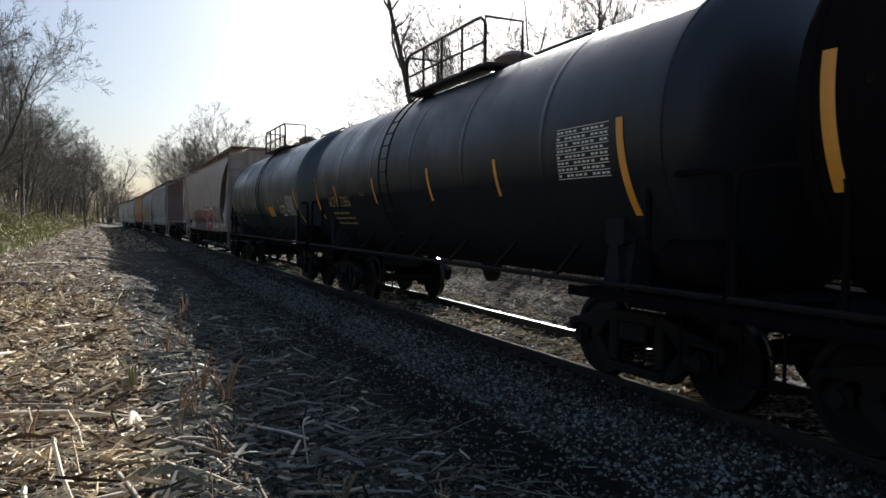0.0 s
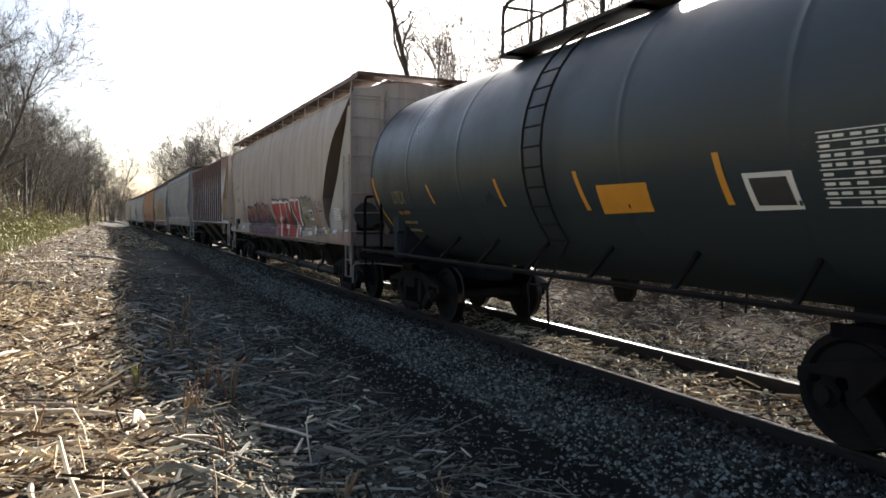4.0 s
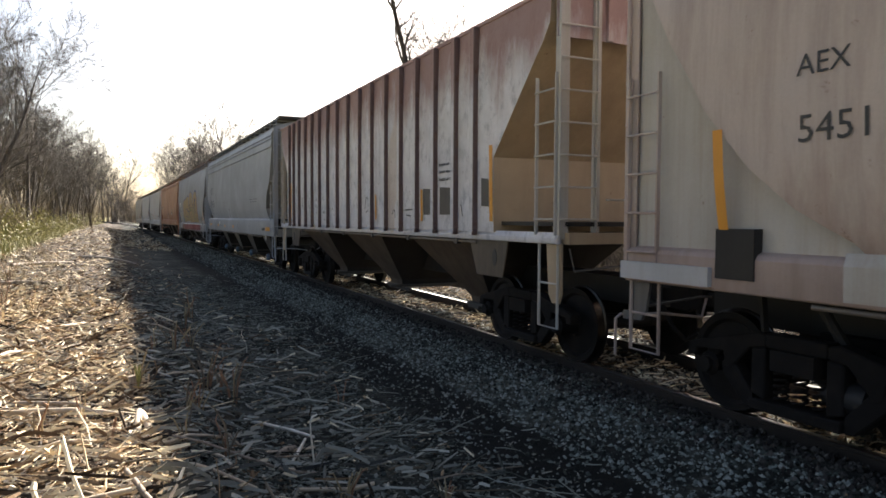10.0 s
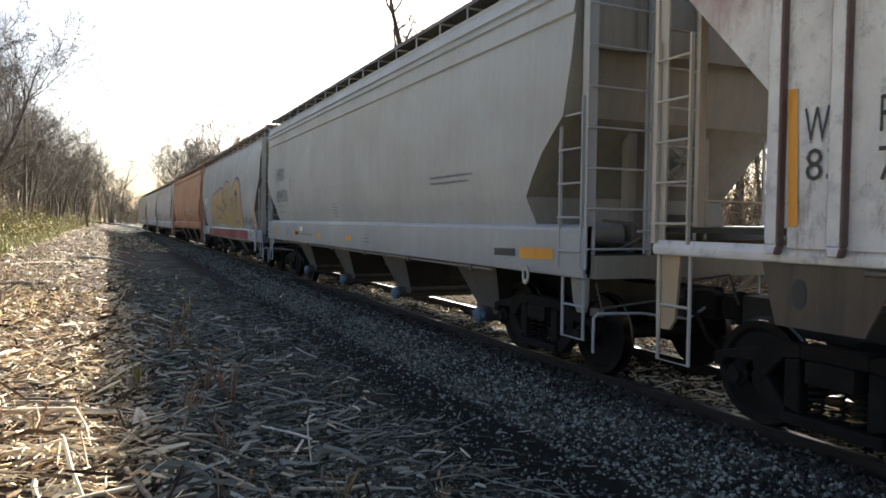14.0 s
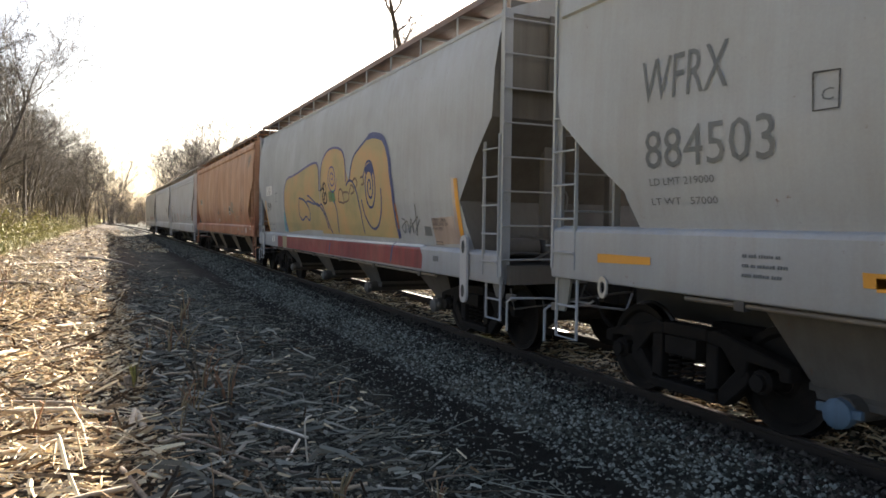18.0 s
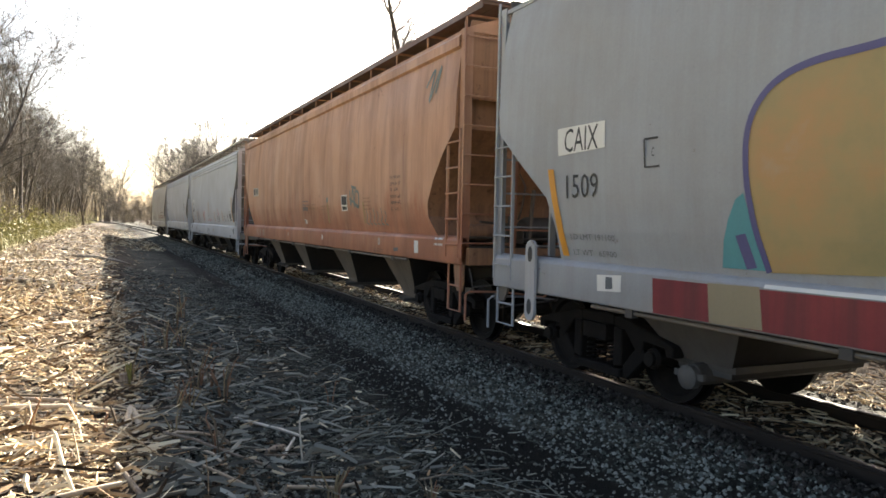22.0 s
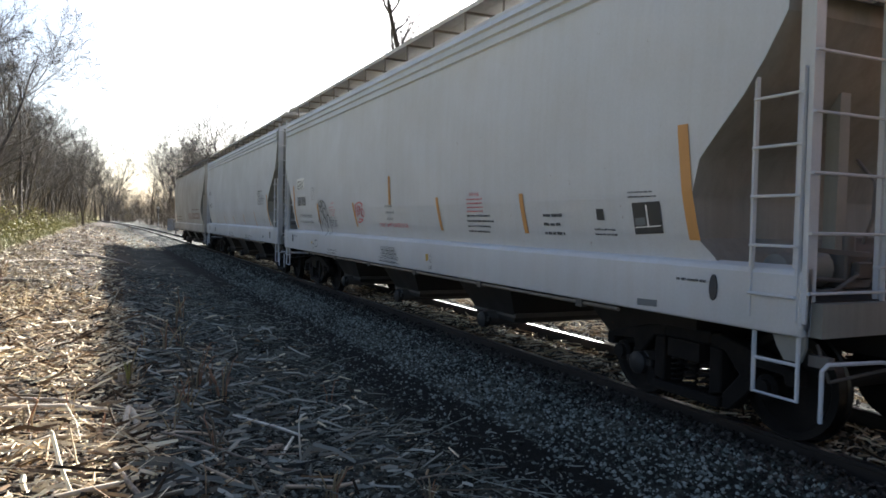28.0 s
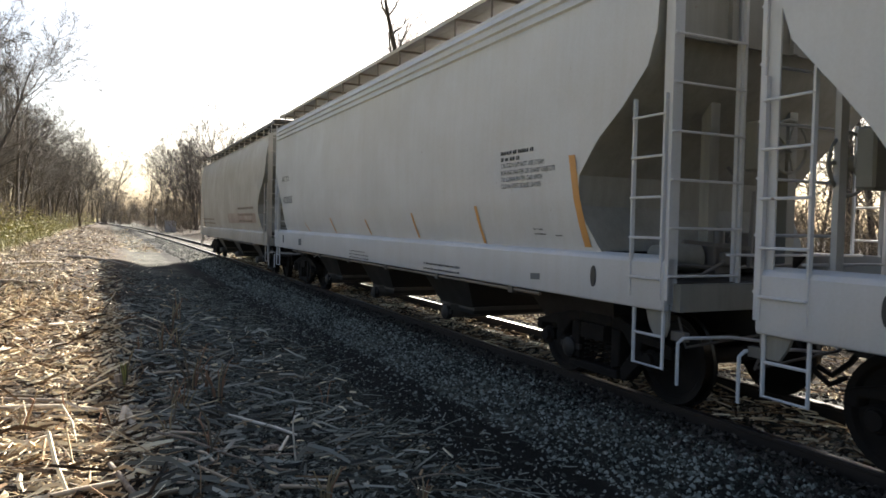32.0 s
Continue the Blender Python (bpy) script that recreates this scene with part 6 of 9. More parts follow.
    stroke(d, [smooth_line(q) for q in (((-2.11, 2.22), (-2.02, 2.14), (-2.02, 1.95), (-1.93, 1.70)), ((-1.79, 2.13), (-1.68, 1.97), (-1.59, 1.78), (-1.45, 1.60)), ((-1.50, 1.97), (-1.42, 2.09), (-1.30, 2.13), (-1.20, 2.06)), ((-1.35, 1.75), (-1.35, 1.84), (-1.28, 1.90)), ((-0.97, 2.16), (-1.03, 1.98), (-1.03, 1.76)), ((-0.88, 2.02), (-0.64, 1.89)), ((-0.48, 2.11), (-0.45, 1.89), (-0.45, 1.68)), ((-0.42, 1.82), (-0.31, 2.01), (-0.20, 2.03), (-0.06, 1.95), (0.03, 1.75), (0.03, 1.52)), ((-0.38, 1.74), (-0.36, 1.83), (-0.29, 1.90)))], 0.017, "ivory", "graffiti_line", 0.0125)
    stroke(d, [smooth_line(q) for q in (((-1.45, 1.54), (-1.43, 1.28)), ((-1.21, 1.53), (-1.16, 1.29)), ((-1.03, 1.50), (-0.91, 1.61), (-0.77, 1.62), (-0.63, 1.55), (-0.54, 1.43), (-0.54, 1.24)), ((-0.39, 1.58), (-0.18, 1.42), (0.02, 1.25)), ((0.04, 1.44), (0.36, 1.41)), ((0.28, 1.60), (0.46, 1.59), (0.55, 1.52), (0.62, 1.41), (0.62, 1.24)), ((-2.39, 1.54), (-2.27, 1.33)), ((-2.02, 1.52), (-2.04, 1.37), (-2.15, 1.23)), ((-1.78, 1.53), (-1.58, 1.27)))], 0.017, "ivory", "graffiti_line", 0.0125)
    stroke(d, [smooth_line(q) for q in (((-4.88, 2.39), (-4.77, 2.28), (-4.64, 2.35), (-4.61, 2.21), (-4.49, 2.33), (-4.48, 2.18)), ((-4.88, 2.12), (-4.78, 2.01), (-4.65, 2.11), (-4.56, 1.95), (-4.42, 2.08), (-4.33, 1.95)), ((-4.64, 1.88), (-4.54, 1.77), (-4.41, 1.90), (-4.35, 1.75), (-4.24, 1.82), (-4.48, 1.67)))], 0.03, "ink", "graffiti_line", 0.0125)
    stroke(d, [smooth_line(q) for q in (((-2.27, 2.36), (-2.15, 2.39), (-2.11, 2.32), (-2.25, 2.28)), ((-1.50, 2.23), (-1.42, 2.27), (-1.34, 2.23), (-1.45, 2.19)), ((-0.24, 2.15), (-0.14, 2.19), (-0.08, 2.12), (-0.03, 2.03)))], 0.035, "rose", "graffiti_line", 0.0125)
    lettering(d, "MWS", 0.40, 1.22, 0.147, "gold", span=0.21)
    patch(d, -6.92, -6.82, 1.59, 2.46, "yellow", "reflective_stripe", 0.009, -0.02)
    patch(d, -4.54, -4.42, 1.58, 1.97, "yellow", "reflective_stripe", 0.009, -0.19)
    fill(d, ((-5.53, 1.30), (-4.98, 1.32), (-4.98, 1.49), (-5.53, 1.48)), "ivory", "label", 0.007)
    small_print(d, -5.48, 1.42, 0.45, 3, 0.030, "rose", 45)
    small_print(d, -5.47, 1.80, 0.36, 1, 0.067, "slate", 46)
    small_print(d, -5.32, 1.69, 0.73, 1, 0.075, "slate", 47)
    fill(d, ((-5.85, 1.53), (-3.72, 1.56), (-3.65, 1.22), (-5.84, 1.20)), "lastgrey", "sill_patch", 0.005)
    lettering(d, "5451", -6.17, 2.29, 0.193, "ink", span=0.53)
    lettering(d, "AEX", -6.18, 2.75, 0.15, "ink", span=0.41)
    fill(d, ((3.78, 2.26), (4.02, 2.26), (4.55, 2.25), (4.91, 2.20), (5.06, 1.99), (5.20, 1.71), (5.24, 1.56), (4.64, 1.58), (4.08, 1.60)), "dustgold", "graffiti_fill", 0.0052)
    stroke(d, [smooth_line(((3.76, 2.16), (3.85, 2.25), (4.05, 2.26), (4.17, 2.19), (4.28, 2.04))), smooth_line(((4.17, 2.19), (4.28, 2.26), (4.38, 2.24), (4.46, 2.06))), smooth_line(((4.38, 2.24), (4.49, 2.28), (4.57, 2.23), (4.67, 2.08))), smooth_line(((4.67, 2.18), (4.81, 2.21), (4.91, 2.20), (5.01, 2.04), (5.07, 1.90), (5.20, 1.71)))], 0.06, "slate", "graffiti_line", 0.01)
    fill(d, ((4.00, 2.00), (4.45, 2.02), (4.56, 1.88), (4.09, 1.85)), "lastgrey", "stencil_panel", 0.007)
    small_print(d, 4.07, 1.97, 0.46, 3, 0.030, "slate", 59)
    stroke(d, [smooth_line(((4.17, 1.74), (4.25, 1.81), (4.32, 1.70), (4.39, 1.80), (4.44, 1.69), (4.57, 1.78))), smooth_line(((4.40, 1.67), (4.42, 1.57)))], 0.03, "ink", "graffiti_line", 0.01)
    fill(d, ((4.61, 1.94), (4.95, 1.94), (5.14, 1.69), (4.80, 1.69)), "ivory", "placard", 0.009)
    fill(d, ((4.68, 1.90), (4.79, 1.91), (4.94, 1.74), (4.83, 1.73)), "ink", "placard_print", 0.0115)
    fill(d, ((4.83, 1.91), (4.93, 1.91), (5.07, 1.75), (4.97, 1.74)), "ink", "placard_print", 0.0115)
    stroke(d, [smooth_line(((5.26, 1.93), (5.36, 1.82), (5.43, 1.73), (5.55, 1.60)))], 0.07, "flame", "graffiti_line", 0.01)
    stroke(d, [smooth_line(((5.15, 2.04), (5.24, 2.05), (5.23, 1.99), (5.30, 1.96))), smooth_line(((5.22, 2.15), (5.24, 2.08))), smooth_line(((5.31, 2.11), (5.42, 2.14))), smooth_line(((5.36, 2.07), (5.35, 1.96), (5.45, 1.97))), smooth_line(((5.38, 1.93), (5.48, 1.88))), smooth_line(((5.58, 2.05), (5.67, 2.07))), smooth_line(((5.64, 2.15), (5.66, 2.05))), smooth_line(((5.74, 2.13), (5.79, 2.14))), smooth_line(((5.76, 2.10), (5.80, 2.01), (5.75, 2.00))), smooth_line(((5.85, 2.06), (5.91, 2.05))), smooth_line(((5.59, 1.90), (5.86, 1.91))), smooth_line(((5.88, 1.99), (5.93, 1.96)))], 0.028, "ink", "graffiti_line", 0.01)
    fill(d, ((4.68, 1.46), (4.73, 1.56), (4.86, 1.61), (5.00, 1.57), (5.05, 1.41), (4.98, 1.30), (4.81, 1.29), (4.70, 1.35)), "dustgold", "graffiti_fill", 0.0055)
    fill(d, ((5.08, 1.59), (5.32, 1.60), (5.33, 1.46), (5.25, 1.31), (5.10, 1.31)), "slate", "graffiti_fill", 0.0052)
    fill(d, ((5.03, 1.35), (5.21, 1.36), (5.21, 1.55), (5.02, 1.55)), "ivory", "label", 0.008)
    small_print(d, 5.05, 1.49, 0.13, 3, 0.030, "slate", 69)
    stroke(d, [smooth_line(((5.39, 1.30), (5.43, 1.47), (5.48, 1.36), (5.52, 1.48), (5.56, 1.32))), smooth_line(((5.58, 1.47), (5.57, 1.32), (5.63, 1.45), (5.68, 1.28))), smooth_line(((5.73, 1.50), (5.69, 1.41), (5.82, 1.44), (5.80, 1.29))), smooth_line(((5.88, 1.43), (5.95, 1.46), (5.93, 1.35), (5.88, 1.35))), smooth_line(((5.98, 1.45), (6.05, 1.33), (6.12, 1.33)))], 0.025, "slate", "graffiti_line", 0.01)
    fill(d, ((6.11, 1.34), (6.24, 1.35), (6.24, 1.53), (6.10, 1.53)), "gold", "label", 0.008)
    fill(d, ((6.29, 1.41), (6.49, 1.42), (6.48, 1.49), (6.29, 1.48)), "slate", "label", 0.008)
    fill(d, ((5.65, 1.49), (5.87, 1.49), (5.87, 1.53), (5.65, 1.52)), "ivory", "label", 0.008)
    fill(d, ((3.77, 1.41), (4.38, 1.43), (4.42, 1.33), (3.83, 1.25)), "lastgrey", "sill_patch", 0.0095)
    small_print(d, 3.82, 1.35, 0.52, 2, 0.031, "slate", 75)
    fill(d, ((6.83, 1.71), (7.29, 1.70), (7.29, 1.95), (6.83, 1.97)), "ivory", "notice", 0.007)
    small_print(d, 6.87, 1.92, 0.41, 5, 0.028, "ink", 77)
    fill(d, ((4.28, 1.30), (4.80, 1.32), (4.80, 1.42), (4.28, 1.40)), "ivory", "label", 0.007)
    fill(d, ((5.91, 1.37), (6.17, 1.38), (6.17, 1.47), (5.91, 1.46)), "ivory", "label", 0.007)
    fill(d, ((6.59, 1.40), (6.85, 1.41), (6.85, 1.49), (6.59, 1.48)), "ivory", "label", 0.007)
    fill(d, ((7.30, 1.43), (7.64, 1.44), (7.64, 1.51), (7.30, 1.50)), "ivory", "label", 0.007)
    # ribbed hopper
    patch(e, 5.69, 5.78, 1.72, 2.70, "yellow", "reflective_stripe", 0.009, -0.03)
    patch(e, 3.39, 3.47, 1.71, 2.21, "yellow", "reflective_stripe", 0.009, -0.01)
    patch(e, 1.20, 1.28, 1.73, 2.19, "yellow", "reflective_stripe", 0.009, -0.01)
    patch(e, -5.85, -5.77, 1.74, 2.72, "yellow", "reflective_stripe", 0.009, -0.03)
    patch(e, -3.56, -3.47, 1.75, 2.22, "yellow", "reflective_stripe", 0.009, -0.02)
    fill(e, ((3.50, 1.81), (3.84, 1.81), (3.83, 2.20), (3.49, 2.22)), "dusk", "stencil_panel", 0.007)
    fill(e, ((4.12, 1.81), (4.50, 1.81), (4.50, 2.20), (4.12, 2.22)), "dusk", "stencil_panel", 0.007)
    fill(e, ((5.46, 1.92), (5.67, 1.91), (5.66, 2.27), (5.45, 2.29)), "dusk", "stencil_panel", 0.007)
    lettering(e, "WF", -5.74, 2.32, 0.254, "ink", span=0.28)
    lettering(e, "83", -5.73, 2.06, 0.226, "ink", span=0.28)
    lettering(e, "RX", -5.21, 2.35, 0.236, "ink", span=0.28)
    lettering(e, "75", -5.21, 2.04, 0.221, "ink", span=0.27)
    lettering(e, "22", -4.59, 2.05, 0.229, "ink", span=0.28)
    lettering(e, "CAPY", -3.83, 2.18, 0.081, "ink", span=0.26)
    lettering(e, "LD LMT", -3.85, 2.00, 0.085, "ink", span=0.28)
    lettering(e, "LT WT", -3.84, 1.84, 0.093, "ink", span=0.27)
    lettering(e, "202000", -3.19, 2.17, 0.075, "ink", span=0.35)
    lettering(e, "202600", -3.20, 2.01, 0.075, "ink", span=0.35)
    lettering(e, "60800", -3.16, 1.85, 0.070, "ink", span=0.30)
    lettering(e, "LO", -2.53, 2.17, 0.068, "ink", span=0.12)
    small_print(e, 4.09, 2.53, 0.42, 3, 0.065, "ink", 103)
    lettering(e, "NEW 11-80", -2.53, 1.85, 0.069, "ink", span=0.41)
    stroke(e, [smooth_line(((-1.82, 2.00), (-1.78, 1.90))), smooth_line(((-1.69, 1.98), (-1.64, 1.94))), smooth_line(((-1.53, 2.03), (-1.45, 1.97))), smooth_line(((-2.41, 1.72), (-2.30, 1.71))), smooth_line(((-1.59, 1.84), (-1.51, 1.80)))], 0.02, "ink", "graffiti_line", 0.01)
    stroke(e, [smooth_line(((0.59, 1.93), (0.71, 2.16), (0.87, 1.96), (0.66, 1.86))), smooth_line(((2.09, 1.82), (2.22, 1.90), (2.26, 1.76))), smooth_line(((2.70, 1.89), (3.09, 1.90))), smooth_line(((2.78, 1.81), (2.99, 1.79))), smooth_line(((4.85, 1.96), (4.90, 1.78)))], 0.022, "ink", "graffiti_line", 0.01)
    # grey hopper
    lettering(f, "WFRX", -6.53, 2.84, 0.379, "slate", span=1.00)
    lettering(f, "884503", -6.48, 2.25, 0.339, "slate", span=1.40)
    lettering(f, "LD LMT 219000", -6.44, 2.10, 0.065, "slate", span=0.76)
    lettering(f, "LT WT   57000", -6.44, 1.93, 0.061, "slate", span=0.78)
    stroke(f, [((-4.78, 2.80), (-4.58, 2.79), (-4.58, 2.54), (-4.77, 2.54), (-4.78, 2.80))], 0.015, "ink", "graffiti_line", 0.01)
    lettering(f, "C", -4.72, 2.60, 0.084, "slate", span=0.10)
    fill(f, ((-7.19, 1.37), (-6.42, 1.39), (-6.42, 1.46), (-7.19, 1.46)), "yellow", "reflective_tape", 0.007)
    fill(f, ((-4.41, 1.36), (-4.03, 1.37), (-4.04, 1.46), (-4.42, 1.46)), "yellow", "reflective_tape", 0.007)
    fill(f, ((-2.19, 1.34), (-1.83, 1.35), (-1.83, 1.44), (-2.20, 1.44)), "yellow", "reflective_tape", 0.007)
    fill(f, ((0.19, 1.33), (0.58, 1.34), (0.57, 1.44), (0.18, 1.44)), "yellow", "reflective_tape", 0.007)
    fill(f, ((-4.32, 1.34), (-3.94, 1.35), (-3.94, 1.43), (-4.33, 1.43)), "yellow", "reflective_tape", 0.007)
    fill(f, ((-3.83, 1.46), (-3.56, 1.46), (-3.56, 1.57), (-3.83, 1.58)), "ivory", "label", 0.007)
    lettering(f, "DO NOT HAMMER ON CAR", -3.69, 1.36, 0.063, "slate", span=1.10)
    small_print(f, -5.39, 1.51, 0.41, 3, 0.044, "slate", 121)
    small_print(f, -0.87, 2.09, 0.46, 5, 0.039, "slate", 122)
    small_print(f, 1.42, 1.47, 0.29, 3, 0.042, "slate", 123)
    small_print(f, 4.65, 2.38, 1.54, 2, 0.051, "slate", 124)
    fill(f, ((7.22, 1.32), (7.93, 1.34), (7.92, 1.46), (7.21, 1.45)), "yellow", "reflective_tape", 0.007)
    fill(f, ((6.59, 1.33), (7.11, 1.34), (7.11, 1.43), (6.59, 1.42)), "ink", "label", 0.007)
    # grey hopper with gold graffiti
    fill(g, ((-4.31, 1.43), (-4.42, 1.83), (-4.47, 2.2), (-4.46, 2.48), (-4.36, 2.7), (-4.18, 2.84), (-3.9, 2.91), (-3.44, 2.93), (-2.73, 2.99), (-1.84, 3.09), (-1.19, 3.12), (-0.90, 3.04), (-0.77, 2.75), (-0.77, 2.44), (-0.67, 1.53), (-2.12, 1.53)), "gilt", "graffiti_fill", 0.006)
    fill(g, ((-0.62, 2.45), (-0.63, 2.89), (-0.46, 3.15), (-0.11, 3.31), (0.34, 3.34), (0.76, 3.29), (1.04, 3.20), (1.20, 3.05), (1.29, 2.81), (1.32, 2.56), (1.56, 2.54), (1.79, 1.47), (-0.77, 1.46)), "gilt", "graffiti_fill", 0.0065)
    fill(g, ((1.56, 2.54), (1.61, 2.66), (1.66, 2.82), (1.81, 3.02), (2.02, 3.12), (2.37, 3.24), (2.65, 3.33), (2.92, 3.34), (3.22, 3.30), (3.45, 3.24), (3.61, 3.14), (3.74, 2.99), (3.85, 2.79), (3.92, 2.54), (4.01, 2.26), (4.06, 1.94), (4.11, 1.63), (4.15, 1.47), (1.70, 1.47)), "gilt", "graffiti_fill", 0.007)
    stroke(g, [smooth_line(((-4.31, 1.43), (-4.42, 1.83), (-4.47, 2.2), (-4.46, 2.48), (-4.36, 2.7), (-4.18, 2.84), (-3.9, 2.91), (-3.44, 2.93), (-2.73, 2.99), (-1.84, 3.09), (-1.19, 3.12), (-0.90, 3.04), (-0.77, 2.75), (-0.77, 2.44)))], 0.055, "violet", "graffiti_line", 0.01)
    stroke(g, [smooth_line(((-0.62, 2.45), (-0.63, 2.89), (-0.46, 3.15), (-0.11, 3.31), (0.34, 3.34), (0.76, 3.29), (1.04, 3.20), (1.20, 3.05), (1.29, 2.81), (1.32, 2.56)))], 0.05, "violet", "graffiti_line", 0.01)
    stroke(g, [smooth_line(((1.56, 2.54), (1.61, 2.66), (1.66, 2.82), (1.81, 3.02), (2.02, 3.12), (2.37, 3.24), (2.65, 3.33)))], 0.055, "navy", "graffiti_line", 0.01)
    stroke(g, [smooth_line(((2.65, 3.33), (2.92, 3.34), (3.22, 3.30), (3.45, 3.24), (3.61, 3.14), (3.74, 2.99), (3.85, 2.79), (3.92, 2.54), (4.01, 2.26), (4.06, 1.94), (4.11, 1.63), (4.15, 1.47)))], 0.115, "navy", "graffiti_line", 0.01)
    stroke(g, [smooth_line(((2.44, 2.57), (2.63, 2.85), (2.90, 2.84), (3.09, 2.59), (3.12, 2.27), (2.99, 2.05), (2.77, 2.03), (2.61, 2.23), (2.58, 2.51), (2.70, 2.69), (2.87, 2.67), (2.99, 2.52), (3.00, 2.33), (2.92, 2.20), (2.80, 2.21), (2.72, 2.32), (2.72, 2.45), (2.77, 2.52), (2.85, 2.51), (2.88, 2.44), (2.88, 2.38), (2.85, 2.36), (2.83, 2.38))), smooth_line(((2.34, 2.17), (2.47, 1.87), (2.80, 1.63), (3.12, 1.66), (3.34, 1.86), (3.44, 2.12), (3.42, 2.35)))], 0.045, "navy", "graffiti_line", 0.01)
    stroke(g, [smooth_line(((0.68, 2.66), (0.58, 2.45), (0.34, 2.38), (0.10, 2.50), (0.01, 2.72), (0.11, 2.90), (0.31, 2.93), (0.48, 2.83), (0.54, 2.67), (0.47, 2.55), (0.33, 2.52), (0.20, 2.59), (0.17, 2.71), (0.22, 2.79), (0.32, 2.79), (0.39, 2.75), (0.40, 2.69), (0.36, 2.65), (0.32, 2.66), (0.31, 2.68)))], 0.035, "violet", "graffiti_line", 0.01)
    stroke(g, [smooth_line(((2.58, 2.68), (2.71, 2.76), (2.91, 2.75), (3.02, 2.64)))], 0.14, "navy", "graffiti_line", 0.01)
    stroke(g, [smooth_line(((-2.70, 2.33), (-2.78, 1.92), (-2.48, 1.77), (-2.12, 1.86), (-1.78, 1.76), (-1.71, 2.02), (-2.13, 2.24), (-2.70, 2.33))), smooth_line(((-1.98, 2.19), (-1.80, 2.23), (-1.30, 2.16), (-0.83, 2.13), (-0.38, 1.90), (-0.17, 1.57)))], 0.05, "navy", "graffiti_line", 0.01)
    stroke(g, [smooth_line(((1.35, 2.48), (1.56, 2.57), (1.79, 2.53), (2.01, 2.35), (2.15, 2.13), (2.24, 1.87), (2.31, 1.51))), smooth_line(((-1.86, 2.37), (-1.57, 2.31), (-0.87, 2.10), (-0.56, 2.13), (-0.26, 1.87), (-0.04, 1.60), (0.08, 1.47))), smooth_line(((0.46, 2.20), (0.62, 1.94), (0.57, 1.49)))], 0.045, "navy", "graffiti_line", 0.01)
    stroke(g, [smooth_line(((0.83, 2.37), (0.81, 2.18), (1.03, 2.14), (1.19, 2.14), (1.07, 2.38), (0.91, 2.42), (0.83, 2.37))), smooth_line(((1.07, 2.35), (1.48, 2.33), (1.50, 2.18), (1.19, 2.14))), smooth_line(((1.57, 2.32), (1.70, 2.48), (1.89, 2.36), (1.67, 2.29))), smooth_line(((1.75, 2.53), (1.96, 2.60), (2.09, 2.50), (1.97, 2.41))), smooth_line(((2.28, 2.59), (2.44, 2.60), (2.48, 2.47), (2.33, 2.46))), smooth_line(((-0.58, 2.45), (-0.29, 2.61), (-0.14, 2.42), (-0.42, 2.19), (-0.13, 2.15)))], 0.04, "brown", "graffiti_line", 0.01)
    fill(g, ((-0.00, 2.40), (0.48, 2.41), (0.59, 2.18), (0.07, 2.17)), "mossy", "graffiti_fill", 0.0075)
    stroke(g, [smooth_line(((3.94, 1.39), (3.89, 1.24), (3.83, 1.06))), smooth_line(((0.05, 1.26), (-0.08, 1.04)))], 0.06, "navy", "graffiti_line", 0.01)
    stroke(g, [smooth_line(((4.08, 2.06), (4.13, 1.86), (4.17, 1.63)))], 0.07, "flame", "graffiti_line", 0.01)
    fill(g, ((-4.76, 1.44), (-4.72, 1.66), (-4.66, 1.83), (-4.58, 1.98), (-4.5, 2.03), (-4.45, 1.84), (-4.38, 1.61), (-4.33, 1.44)), "teal", "graffiti_fill", 0.006)
    fill(g, ((-4.6, 1.7), (-4.5, 1.72), (-4.42, 1.46), (-4.52, 1.44)), "violet", "graffiti_fill", 0.0068)
    fill(g, ((-5.5, 1.30), (5.12, 1.35), (5.22, 1.23), (5.20, 1.02), (-5.48, 0.99)), "red", "sill_stripe", 0.007)
    stroke(g, [((-4.3, 1.33), (5.18, 1.38))], 0.03, "ivory", "sill_line", 0.012)
    fill(g, ((-4.85, 1.31), (-4.34, 1.32), (-4.3, 1.0), (-4.82, 0.99)), "dustgold", "sill_patch", 0.01)
    fill(g, ((-6.95, 2.49), (-6.16, 2.52), (-6.17, 2.78), (-6.97, 2.78)), "ivory", "label", 0.007)
    lettering(g, "CAIX", -6.85, 2.52, 0.245, "ink", span=0.58)
    lettering(g, "1509", -6.87, 2.04, 0.245, "ink", span=0.60)
    lettering(g, "LD LMT 191100", -6.80, 1.61, 0.059, "slate", span=0.73)
    lettering(g, "LT WT   65900", -6.78, 1.45, 0.058, "slate", span=0.71)
    patch(g, -6.97, -6.86, 1.43, 2.36, "yellow", "reflective_stripe", 0.009, -0.18)
    fill(g, ((-6.29, 1.11), (-5.93, 1.13), (-5.93, 1.29), (-6.30, 1.27)), "ivory", "label", 0.005)
    fill(g, ((-6.16, 1.14), (-6.05, 1.15), (-6.06, 1.26), (-6.16, 1.26)), "slate", "label_print", 0.008)
    stroke(g, [((-5.60, 2.54), (-5.42, 2.54)), ((-5.60, 2.54), (-5.59, 2.29), (-5.40, 2.29))], 0.02, "ink", "graffiti_line", 0.01)
    lettering(g, "C", -5.51, 2.38, 0.081, "ink", span=0.04)
    fill(g, ((5.57, 1.81), (6.34, 1.84), (6.39, 1.45), (5.62, 1.41)), "tan", "stencil_panel", 0.006)
    lettering(g, "INTERIOR LINING", 5.55, 1.76, 0.052, "ink", span=0.53)
    lettering(g, "CARBOGUARD 592", 5.55, 1.70, 0.051, "ink", span=0.58)
    lettering(g, "10-2015 PRAT", 5.56, 1.63, 0.051, "ink", span=0.40)
